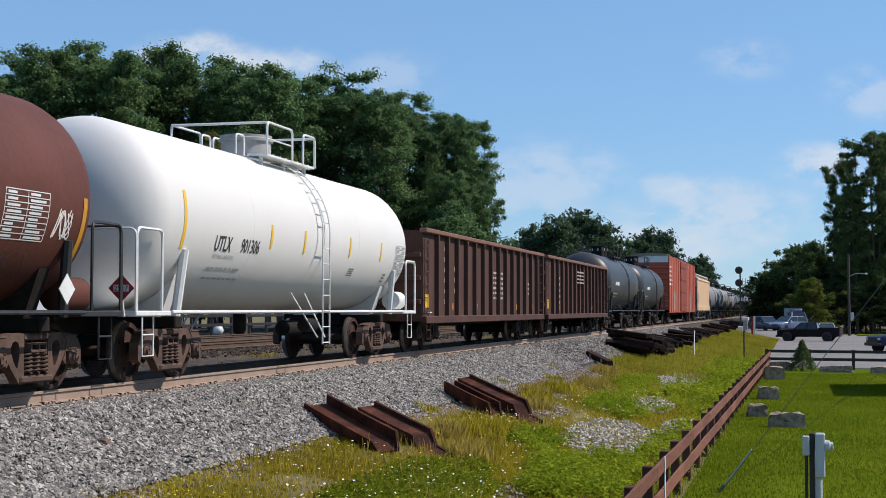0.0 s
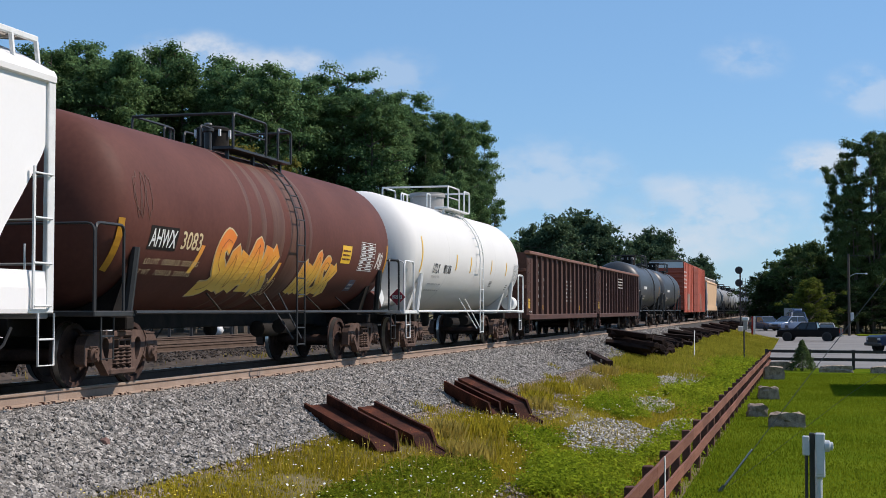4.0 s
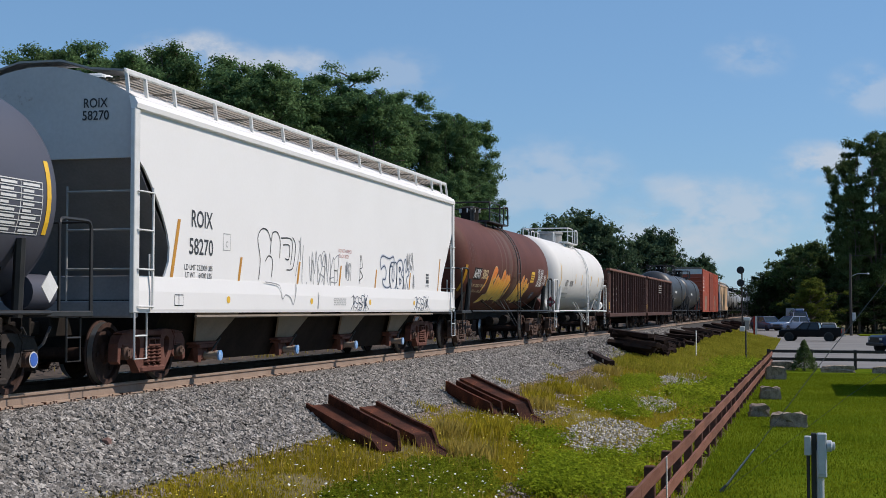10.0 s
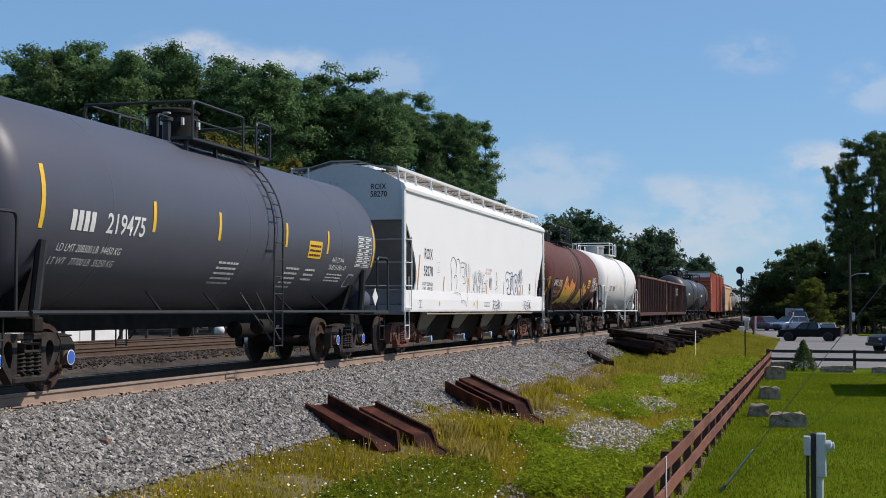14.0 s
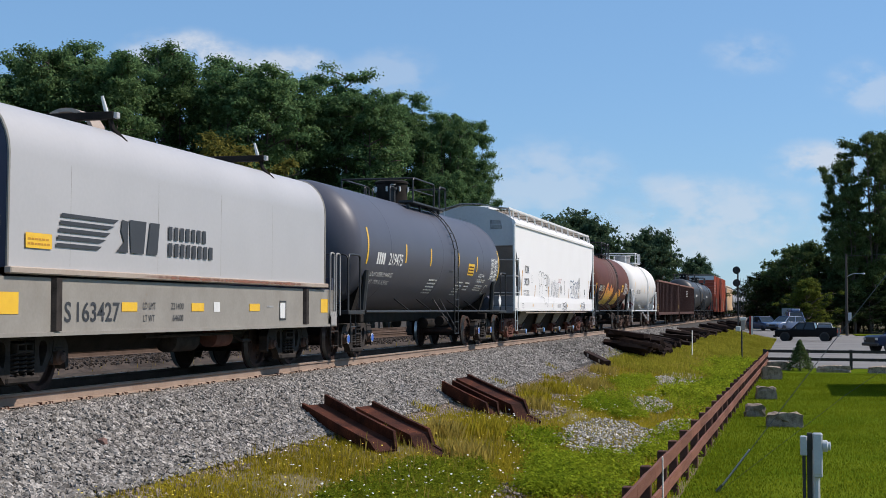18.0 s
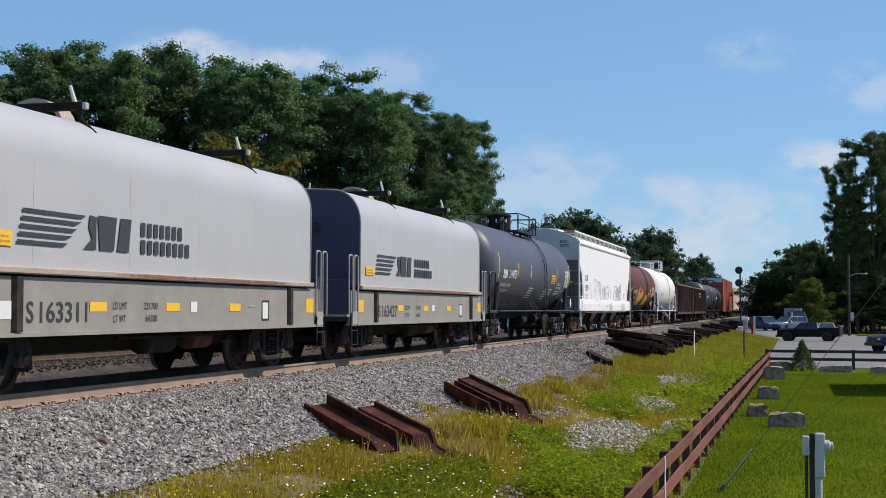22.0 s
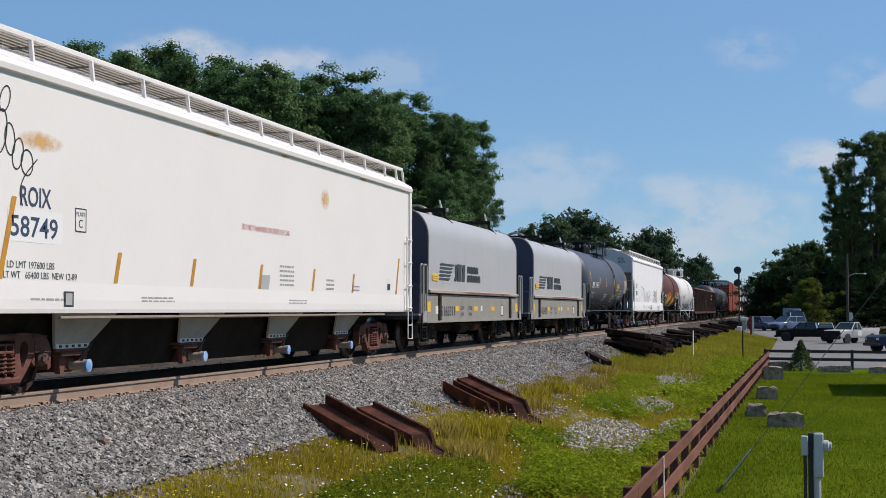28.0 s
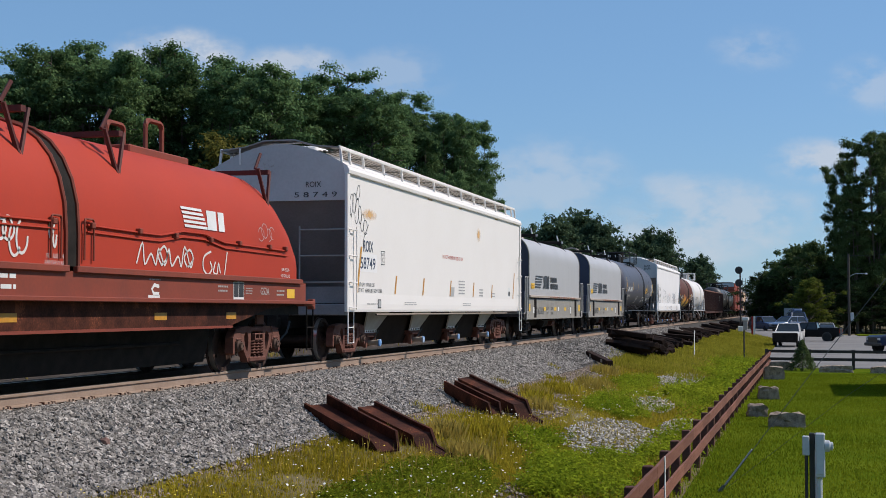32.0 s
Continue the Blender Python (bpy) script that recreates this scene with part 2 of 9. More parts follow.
def sprayed_fade(m, low, high, z0, z1):
    """Two spray colours that blend into one another up the letters."""
    n, l = m.node_tree.nodes, m.node_tree.links
    tc = n.new("ShaderNodeTexCoord")
    sep = n.new("ShaderNodeSeparateXYZ")
    nz = n.new("ShaderNodeTexNoise")
    nz.inputs["Scale"].default_value, nz.inputs["Detail"].default_value = 3.0, 4
    ma = n.new("ShaderNodeMath")
    ma.operation = "MULTIPLY_ADD"
    ma.inputs[1].default_value = 0.55
    mr = n.new("ShaderNodeMapRange")
    mr.inputs["From Min"].default_value, mr.inputs["From Max"].default_value = z0 + 0.27, z1 + 0.27
    rp = n.new("ShaderNodeValToRGB")
    rp.color_ramp.elements[0].color, rp.color_ramp.elements[1].color = (*low, 1), (*high, 1)
    mid = rp.color_ramp.elements.new(0.5)
    mid.color = (0.80, 0.46, 0.06, 1)
    l.new(tc.outputs["Object"], sep.inputs[0])
    l.new(tc.outputs["Object"], nz.inputs["Vector"])
    l.new(nz.outputs[0], ma.inputs[0])
    l.new(sep.outputs["Z"], ma.inputs[2])
    l.new(ma.outputs[0], mr.inputs["Value"])
    l.new(mr.outputs[0], rp.inputs[0])
    l.new(rp.outputs[0], n["Principled BSDF"].inputs["Base Color"])


sprayed_fade(SPRAY_GOLD, (0.82, 0.62, 0.16), (0.72, 0.20, 0.03), 1.25, 2.25)
SPRAY_RED = mat("red-brown spray paint", (0.30, 0.07, 0.02), (0.22, 0.05, 0.02), rough=0.6, bump=0)
SPRAY_GOLD_PALE = mat("yellowed stencil paint", (0.62, 0.50, 0.30), (0.55, 0.42, 0.24), rough=0.6, bump=0)
SPRAY_WHITE = mat("white spray paint", (0.72, 0.70, 0.66), (0.60, 0.52, 0.48), rough=0.6, bump=0)
PLACARD = mat("red placard", (0.33, 0.03, 0.05), (0.28, 0.03, 0.045), rough=0.5, bump=0)
FENCE = mat("brown stained fence board", (0.15, 0.062, 0.042), (0.21, 0.098, 0.068), rough=0.8, scale=3, fine=30, bump=0.3, stretch=(6, 0.6, 6), per_object=0.2, spec=0.15)
POST = mat("dark fence post", (0.075, 0.036, 0.027), (0.14, 0.072, 0.055), rough=0.85, scale=5, fine=40, bump=0.4, per_object=0.2, spec=0.15)
FENCE_BLACK = mat("black fence paint", (0.018, 0.014, 0.013), (0.04, 0.03, 0.027), rough=0.7, scale=3, fine=30, bump=0.2)
BLOCK = mat("weathered stone block", (0.12, 0.09, 0.068), (0.37, 0.30, 0.235), rough=0.9, scale=6, fine=30, bump=0.6, per_object=0.2, spec=0.15)
RED_ROCK = mat("pinkish brown rock", (0.15, 0.085, 0.07), (0.22, 0.14, 0.12), rough=0.9, spec=0.15)
METER = mat("grey electrical box paint", (0.50, 0.52, 0.54), (0.42, 0.44, 0.46), rough=0.5, scale=5, fine=40, bump=0.03)
BARK = mat("tree bark", (0.07, 0.055, 0.042), (0.13, 0.105, 0.08), rough=0.9, scale=2, fine=20, bump=0.6, stretch=(3, 3, 0.6))
LEAF = leafy("locust leaves", (0.076, 0.148, 0.060), (0.162, 0.246, 0.100), 0.4, 0.38)
LEAF_WARM = leafy("yellowing leaves", (0.12, 0.12, 0.028), (0.2, 0.175, 0.045))
LEAF_DEEP = leafy("deep green leaves", (0.062, 0.12, 0.050), (0.13, 0.198, 0.078), 0.4, 0.38)
# Leaf colours lowered to carry the shade of the backlit lot trees.
LEAF_SHADE = leafy("leaves darkened for shade", (0.032, 0.054, 0.022), (0.066, 0.09, 0.033), 0.3, 0.18)
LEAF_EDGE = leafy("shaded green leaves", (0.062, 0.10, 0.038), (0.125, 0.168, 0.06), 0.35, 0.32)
# Haze over the far trees is mixed into this bluer leaf colour.
LEAF_FAR = leafy("leaves blued for distance haze", (0.05, 0.088, 0.05), (0.105, 0.15, 0.078), 0.35, 0.3)
# Sunlight on the bright tree is put into this leaf colour.
LEAF_BRIGHT = leafy("sunlit bright leaves", (0.085, 0.115, 0.02), (0.15, 0.17, 0.035))
GRASS = leafy("wild grass", (0.24, 0.20, 0.014), (0.46, 0.375, 0.04), 0.4, 0.5)
GRASS_DRY = leafy("dry seeding grass", (0.32, 0.255, 0.05), (0.43, 0.325, 0.085), 0.3, 0.5)
FAR_GRASS = leafy("greyish meadow grass", (0.20, 0.190, 0.018), (0.38, 0.350, 0.046), 0.35, 0.5)
CLOVER = leafy("dark clover", (0.10, 0.145, 0.010), (0.23, 0.255, 0.02), 0.4)
WEED = leafy("broadleaf weeds", (0.15, 0.215, 0.012), (0.30, 0.345, 0.026), 0.4)
TURF = leafy("turf blades", (0.122, 0.163, 0.008), (0.195, 0.228, 0.014), 0.25, 0.5)
PETAL = mat("white petals", (0.78, 0.78, 0.70), (0.7, 0.7, 0.6), rough=0.7, bump=0)
PETAL_YELLOW = mat("yellow petals", (0.75, 0.6, 0.05), (0.65, 0.5, 0.05), rough=0.7, bump=0)
GLASS = glass_mat()
CAR_BLACK = mat("black car paint", (0.005, 0.006, 0.008), (0.007, 0.008, 0.010), rough=0.45, spec=0.15, bump=0)
CAR_BLUE = mat("blue car paint", (0.025, 0.05, 0.12), (0.03, 0.06, 0.14), rough=0.35, bump=0, coat=0.6)
CAR_NAVY = mat("navy car paint", (0.012, 0.02, 0.05), (0.015, 0.024, 0.06), rough=0.4, spec=0.25, bump=0)
CAR_WHITE = mat("white car paint", (0.52, 0.50, 0.465), (0.46, 0.44, 0.41), rough=0.4, bump=0, coat=0.4)
CAR_SILVER = mat("pale blue car paint", (0.11, 0.16, 0.27), (0.10, 0.145, 0.24), rough=0.35, bump=0, coat=0.5)
TYRE = mat("tyre rubber", (0.012, 0.012, 0.012), (0.02, 0.02, 0.02), rough=0.85, bump=0.05)
CHROME = mat("bright metal", (0.55, 0.55, 0.55), (0.45, 0.45, 0.45), rough=0.25, metal=0.9, bump=0)
LAMP = mat("lamp glass", (0.6, 0.6, 0.58), (0.5, 0.5, 0.5), rough=0.15, bump=0)
TAIL = mat("red lamp glass", (0.3, 0.015, 0.012), (0.25, 0.012, 0.01), rough=0.2, bump=0)
CONCRETE = mat("pale plastered wall", (0.72, 0.72, 0.70), (0.62, 0.62, 0.6), rough=0.85, scale=0.6, fine=12, bump=0.1)
ROOFING = mat("grey roof sheet", (0.2, 0.2, 0.2), (0.26, 0.26, 0.26), rough=0.7, scale=1, fine=20, bump=0.1)
BLUE_CAP = mat("blue outlet cap", (0.07, 0.26, 0.62), (0.40, 0.52, 0.66), rough=0.5, scale=8, fine=40, bump=0)
BEARING_BLUE = mat("blue bearing paint", (0.03, 0.10, 0.42), (0.05, 0.14, 0.5), rough=0.5, scale=8, fine=40, bump=0)
WOOD_POLE = mat("utility pole timber", (0.05, 0.04, 0.033), (0.09, 0.075, 0.062), rough=0.9, scale=3, fine=20, bump=0.3, stretch=(4, 4, 0.4))
WIRE = mat("galvanised wire", (0.09, 0.09, 0.09), (0.13, 0.13, 0.13), rough=0.6, metal=0.3, bump=0)


# ---- geometry helpers ----
class G:
    """Collects vertices and faces of one mesh."""

    def __init__(self):
        self.v, self.f = [], []

    def add(self, v, f):
        o = len(self.v)
        self.v.extend(v)
        self.f.extend([tuple(i + o for i in q) for q in f])
        return self

    def box(self, x0, x1, y0, y1, z0, z1, b=0.0):
        if b <= 0:
            v = [(x, y, z) for x in (x0, x1) for y in (y0, y1) for z in (z0, z1)]
            return self.add(v, [(0, 1, 3, 2), (4, 6, 7, 5), (0, 4, 5, 1), (2, 3, 7, 6), (0, 2, 6, 4), (1, 5, 7, 3)])
        b = min(b, (x1 - x0) * 0.45, (y1 - y0) * 0.45, (z1 - z0) * 0.45)
        bm = bmesh.new()
        bmesh.ops.create_cube(bm, size=1)
        for q in bm.verts:
            q.co = Vector((x0 + (q.co.x + 0.5) * (x1 - x0), y0 + (q.co.y + 0.5) * (y1 - y0), z0 + (q.co.z + 0.5) * (z1 - z0)))
        bmesh.ops.bevel(bm, geom=bm.edges[:], offset=b, segments=1, affect="EDGES")
        return self.take(bm)

    def take(self, bm):
        bm.verts.index_update()
        self.add([tuple(q.co) for q in bm.verts], [tuple(q.index for q in p.verts) for p in bm.faces])
        bm.free()
        return self

    def tube(self, pts, r, n=8):
        pts = [Vector(p) for p in pts]
        rings = []
        up = Vector((0.31, 0.17, 0.94))
        for i, p in enumerate(pts):
            d = (pts[min(i + 1, len(pts) - 1)] - pts[max(i - 1, 0)]).normalized()
            a = d.cross(up)
            if a.length < 0.05:
                a = d.cross(Vector((1, 0, 0)))
            a.normalize()
            c = d.cross(a)
            rr = r[i] if isinstance(r, (list, tuple)) else r
            rings.append([tuple(p + (a * math.cos(k * math.tau / n) + c * math.sin(k * math.tau / n)) * rr) for k in range(n)])
        v = [q for ring in rings for q in ring]
        f = [(i * n + k, i * n + (k + 1) % n, (i + 1) * n + (k + 1) % n, (i + 1) * n + k) for i in range(len(pts) - 1) for k in range(n)]
        f += [tuple(range(n))[::-1], tuple(range((len(pts) - 1) * n, len(pts) * n))]
        return self.add(v, f)

    def prism(self, poly, axis, a, b):
        """A polygon in the two other axes, extruded along axis from a to b."""
        def at(p, q):
            if axis == "x":
                return (q, p[0], p[1])
            if axis == "y":
                return (p[0], q, p[1])
            return (p[0], p[1], q)
        n = len(poly)
        v = [at(p, a) for p in poly] + [at(p, b) for p in poly]
        f = [tuple(range(n)), tuple(range(2 * n - 1, n - 1, -1))] + [(i, i + n, (i + 1) % n + n, (i + 1) % n) for i in range(n)]
        return self.add(v, f)

    def lathe(self, prof, axis="y", at=(0, 0, 0), n=32):
        """prof: (along the axis, radius)."""
        v = []
        for a, r in prof:
            for k in range(n):
                c, s = math.cos(k * math.tau / n) * r, math.sin(k * math.tau / n) * r
                p = (a, c, s) if axis == "x" else (c, a, s) if axis == "y" else (c, s, a)
                v.append((p[0] + at[0], p[1] + at[1], p[2] + at[2]))
        f = [(i * n + k, i * n + (k + 1) % n, (i + 1) * n + (k + 1) % n, (i + 1) * n + k) for i in range(len(prof) - 1) for k in range(n)]
        f += [tuple(range(n))[::-1], tuple(range((len(prof) - 1) * n, len(prof) * n))]
        return self.add(v, f)

    def loft(self, secs, caps=True):
        n = len(secs[0])
        v = [p for s in secs for p in s]
        f = [(i * n + k, i * n + (k + 1) % n, (i + 1) * n + (k + 1) % n, (i + 1) * n + k) for i in range(len(secs) - 1) for k in range(n)]
        if caps:
            f += [tuple(range(n))[::-1], tuple(range((len(secs) - 1) * n, len(secs) * n))]
        return self.add(v, f)

    def mesh(self, name, smooth=True):
        me = bpy.data.meshes.new(name)
        me.from_pydata(self.v, [], self.f)
        bm = bmesh.new()
        bm.from_mesh(me)
        bmesh.ops.recalc_face_normals(bm, faces=bm.faces[:])
        bm.to_mesh(me)
        bm.free()
        if smooth:
            me.polygons.foreach_set("use_smooth", [True] * len(me.polygons))
            me.set_sharp_from_angle(angle=radians(33))
        return me


def empty(name, m=None):
    ob = new(name)
    if m is not None:
        ob.matrix_basis = m
    return ob


def part(name, g, material, parent=None, label="", at=None, smooth=True):
    """Links a mesh as one object under a thing or under a part."""
    me = g if isinstance(g, bpy.types.Mesh) else g.mesh(name, smooth)
    if not me.materials:
        me.materials.append(material)
    ob = new(name, me)
    if parent is not None:
        ob.parent = parent
    if at is not None:
        ob.matrix_basis = at if isinstance(at, Matrix) else pose(*at)
    if label:
        ob["label"] = label
    return ob


CACHE = {}


def shared(key, make):
    """One mesh for alike parts."""
    if key not in CACHE:
        CACHE[key] = make()
    return CACHE[key]


def raw_mesh(name, verts, faces_flat, per, material):
    """A mesh from numpy arrays: faces all have per corners."""
    me = bpy.data.meshes.new(name)
    n = len(faces_flat) // per
    me.vertices.add(len(verts))
    me.vertices.foreach_set("co", np.asarray(verts, np.float32).ravel())
    me.loops.add(len(faces_flat))
    me.loops.foreach_set("vertex_index", np.asarray(faces_flat, np.int32))
    me.polygons.add(n)
    me.polygons.foreach_set("loop_start", np.arange(0, n * per, per, dtype=np.int32))
    me.polygons.foreach_set("loop_total", np.full(n, per, np.int32))
    me.update(calc_edges=True)
    me.validate()
    if per == 3:
        me.shade_flat()
    me.materials.append(material)
    return me


# surfaces for lettering: (along y, up) to a place just outside the car's side
def flat(x):
    return lambda u, v: (x, u, v)


def round_side(r, zc, gap=0.006, half=99.0):
    """The side of a lying tank that is half long each way, with its dished ends."""
    def f(u, v):
        a = (v - zc) / r
        past = (abs(u) - (half - r * 0.52)) / (r * 0.52)
        k = math.sqrt(max(0.02, 1 - past * past)) if past > 0 else 1.0
        return ((r * k + gap) * math.cos(a), u + math.copysign(gap * max(0.0, past), u), zc + (r * k + gap) * math.sin(a))
    return f


def end_face(y, sign=1):
    return lambda u, v: (sign * u, y, v)


def text_outline(body, bold=0.0):
    cu = bpy.data.curves.new("lettering", "FONT")
    cu.body, cu.size, cu.resolution_u, cu.offset = body, 1.0, 3, bold
    ob = new("lettering", cu)
    bpy.context.view_layer.update()
    me = bpy.data.meshes.new_from_object(ob.evaluated_get(bpy.context.evaluated_depsgraph_get()))
    bpy.data.objects.remove(ob)
    bpy.data.curves.remove(cu)
    return me


def lettering(parent, body, u, v, height, material, surf, width=None, lean=0.0, label="", bold=0.012):
    """Words painted on a side: u, v the lower left corner."""
    me = text_outline(body, bold if height > 0.12 else 0.0)
    bm = bmesh.new()
    bm.from_mesh(me)
    top, low = max(q.co.y for q in bm.verts), min(q.co.y for q in bm.verts)
    for k in range(1, 5):
        bmesh.ops.bisect_plane(bm, geom=bm.verts[:] + bm.edges[:] + bm.faces[:], plane_co=(0, low + (top - low) * k / 5, 0), plane_no=(0, 1, 0))
    bm.to_mesh(me)
    bm.free()
    co = np.array([q.co[:2] for q in me.vertices])
    lo, hi = co.min(0), co.max(0)
    k = height / (hi[1] - lo[1])
    kx = width / (hi[0] - lo[0]) if width else k * 0.8
    for q in me.vertices:
        a, b = (q.co.x - lo[0]) * kx, (q.co.y - lo[1]) * k
        q.co = surf(u + a + lean * b, v + b)
    me.materials.clear()
    return part("lettering", me, material, parent, label)


def bars(parent, u, v, w, h, rows, material, surf, seed=1, label=""):
    """Small writing as plain bars."""
    rng = random.Random(seed)
    g = G()
    rh = h / rows
    for i in range(rows):
        a = 0.0
        while a < w * 0.97:
            b = min(w, a + rng.uniform(0.08, 0.22) * w)
            z0 = v + h - (i + 0.8) * rh
            g.add([surf(u + a, z0), surf(u + b, z0), surf(u + b, z0 + rh * 0.42), surf(u + a, z0 + rh * 0.42)], [(0, 1, 2, 3)])
            a = b + 0.035 * w
    return part("lettering", g, material, parent, label, smooth=False)


def table(parent, u, v, w, h, rows, cols, material, surf, seed=1):
    """A ruled data stencil: grid lines with short bars of small writing in the cells."""
    rng = random.Random(seed)
    g = G()
    for i in range(rows + 1):
        ribbon(g, [(u + w * k / 4, v + h * i / rows) for k in range(5)], 0.012, surf)
    for i in range(cols + 1):
        ribbon(g, [(u + w * i / cols, v + h * k / 4) for k in range(5)], 0.012, surf)
    for i in range(rows):
        for j in range(cols):
            a0 = u + w * (j + 0.1) / cols
            b0 = a0 + w / cols * rng.uniform(0.35, 0.8)
            z0 = v + h * (i + 0.28) / rows
            z1 = z0 + h / rows * 0.4
            g.add([surf(a0, z0), surf(b0, z0), surf(b0, z1), surf(a0, z1)], [(0, 1, 2, 3)])
    return part("lettering", g, material, parent, "ruled data stencil", smooth=False)


def patch(name, parent, u, v, w, h, material, surf, lean=0.0, label="", n=4):
    g = G()
    pts = []
    for i in range(n + 1):
        b = h * i / n
        pts += [surf(u + lean * b, v + b), surf(u + w + lean * b, v + b)]
    g.add(pts, [(2 * i, 2 * i + 1, 2 * i + 3, 2 * i + 2) for i in range(n)])
    return part(name, g, material, parent, label, smooth=False)


def ribbon(g, pts, w, surf):
    """A painted stroke along points in (u, v)."""
    n = len(pts)
    vs = []
    for i, (a, b) in enumerate(pts):
        p, q = pts[max(i - 1, 0)], pts[min(i + 1, n - 1)]
        du, dv = q[0] - p[0], q[1] - p[1]
        k = math.hypot(du, dv) or 1
        vs += [surf(a - dv / k * w / 2, b + du / k * w / 2), surf(a + dv / k * w / 2, b - du / k * w / 2)]
    g.add(vs, [(2 * i, 2 * i + 1, 2 * i + 3, 2 * i + 2) for i in range(n - 1)])


def scrawl(parent, u, v, w, h, material, surf, seed, strokes=5, width=0.03, name="graffiti", label=""):
    """Spray-painted loops that read as tangled letters."""
    rng = random.Random(seed)
    g = G()
    step = w / strokes
    for i in range(strokes):
        cx = u + (i + 0.5) * step
        ph, k1, k2 = rng.uniform(0, 6.28), rng.choice((1, 2, 2, 3)), rng.choice((1, 1, 2))
        pts = []
        for j in range(29):
            t = j / 28 * math.tau * rng.choice((1.0,)) * 0.96
            pts.append((cx + step * 0.55 * math.sin(k1 * t + ph) * (0.8 + 0.2 * math.sin(3 * t)), v + h * (0.5 + 0.48 * math.cos(k2 * t + ph * 0.3) * (0.85 + 0.15 * math.cos(5 * t + ph)))))
        ribbon(g, pts, width, surf)
    return part(name, g, material, parent, label, smooth=False)


def bend(pts, r=0.12, n=4):
    """Rounds the corners of a polyline."""
    out = [Vector(pts[0])]
    for a, b, c in zip(pts, pts[1:], pts[2:]):
        a, b, c = Vector(a), Vector(b), Vector(c)
        p, q = b + (a - b).normalized() * r, b + (c - b).normalized() * r
        for i in range(n + 1):
            t = i / n
            out.append(p * (1 - t) ** 2 + b * 2 * t * (1 - t) + q * t * t)
    out.append(Vector(pts[-1]))
    return out


# ---- ground ----
PROFILE = [(-2000, 6.0), (-300, 1.0), (-60, -0.7), (-30, -0.6), (-17, -0.5), (-15.5, -0.42), (-6.2, -0.42), (-4.2, -0.62), (-3.2, -0.62), (-2.0, -0.4), (1.9, -0.4), (3.3, -0.93), (5.5, -1.30), (7.6, -1.68), (8.8, -1.82), (60, -1.84), (300, -1.5), (2000, 3.0)]


def ground_z(x, y=0.0):
    for (a, za), (b, zb) in zip(PROFILE, PROFILE[1:]):
        if a <= x <= b:
            return za + (zb - za) * (x - a) / (b - a)
    return 0.0


def ground_sheet():
    xs = sorted(set([p[0] for p in PROFILE] + list(np.arange(1.9, 9.2, 0.35)) + [-1000, -150, -100, -45, 20, 30, 100, 150, 800]))
    ys = [-300, -100, -40, -15, 0] + list(np.arange(4, 90, 1.2)) + [95, 105, 120, 140, 170, 220, 300, 450, 700, 1100, 1800, 3000]
    g = G()
    v = []
    for y in ys:
        for x in xs:
            z = ground_z(x)
            if 3.2 < x < 8.7:
                z += 0.10 * noise.noise((x * 0.6, y * 0.35, 0.0)) + 0.04 * noise.noise((x * 2, y * 2, 3.0))
            v.append((x, y, z))
    n = len(xs)
    f = [(j * n + i, j * n + i + 1, (j + 1) * n + i + 1, (j + 1) * n + i) for j in range(len(ys) - 1) for i in range(n - 1)]
    g.add(v, f)
    return g


tagged(part("ground", ground_sheet(), SOIL), "weedy sloping ground beside the railway", "ground", kind="structure")
tagged(part("lawn", G().prism([(8.62, -20), (9.2, 71.6), (60, 71.6), (60, -20)], "z", -1.86, -1.795), LAWN), "bright green mown lawn", "lawn", kind="structure")
lot = [(9.6, 71.8), (60, 71.8), (60, 170), (17, 170), (14.0, 158), (9.5, 156), (6.6, 150), (7.6, 118), (8.6, 96), (8.9, 82)]
tagged(part("parking_lot", G().prism(lot, "z", -1.86, -1.78), ASPHALT), "worn grey asphalt parking lot", "parking lot", kind="structure")
tagged(part("verge", G().prism([(17.2, 161), (36, 157), (38, 170), (17.2, 170)], "z", -1.8, -1.70), TURF), "sunlit strip of grass behind the lot", "grass", kind="structure")


yard = [(x, z + 0.012) for x, z in PROFILE if -70 < x < -2.5]
tagged(part("yard", G().prism(yard + [(-2.5, -0.95), (-60, -0.95)], "y", -30, 520), YARD), "dark cinder ground of the railway yard", "ground", kind="structure")


# ---- tracks ----
def rail_mesh(y0, y1):
    sec = [(-0.07, -0.175), (0.07, -0.175), (0.07, -0.165), (0.012, -0.145), (0.009, -0.05), (0.035, -0.035), (0.036, -0.008), (0.028, 0.0), (-0.028, 0.0), (-0.036, -0.008), (-0.035, -0.035), (-0.009, -0.05), (-0.012, -0.145), (-0.07, -0.165)]
    return G().prism(sec, "y", y0, y1).mesh("rail", False)


def bed(name, x0, x1, xs0, xs1, zt, zb, material, label):
    sec = [(xs0, zb - 0.15), (xs0, zb), (x0, zt), (x1, zt), (xs1, zb), (xs1, zb - 0.15)]
    return tagged(part(name, G().prism(sec, "y", -30, 520), material), label, "ballast", kind="structure")


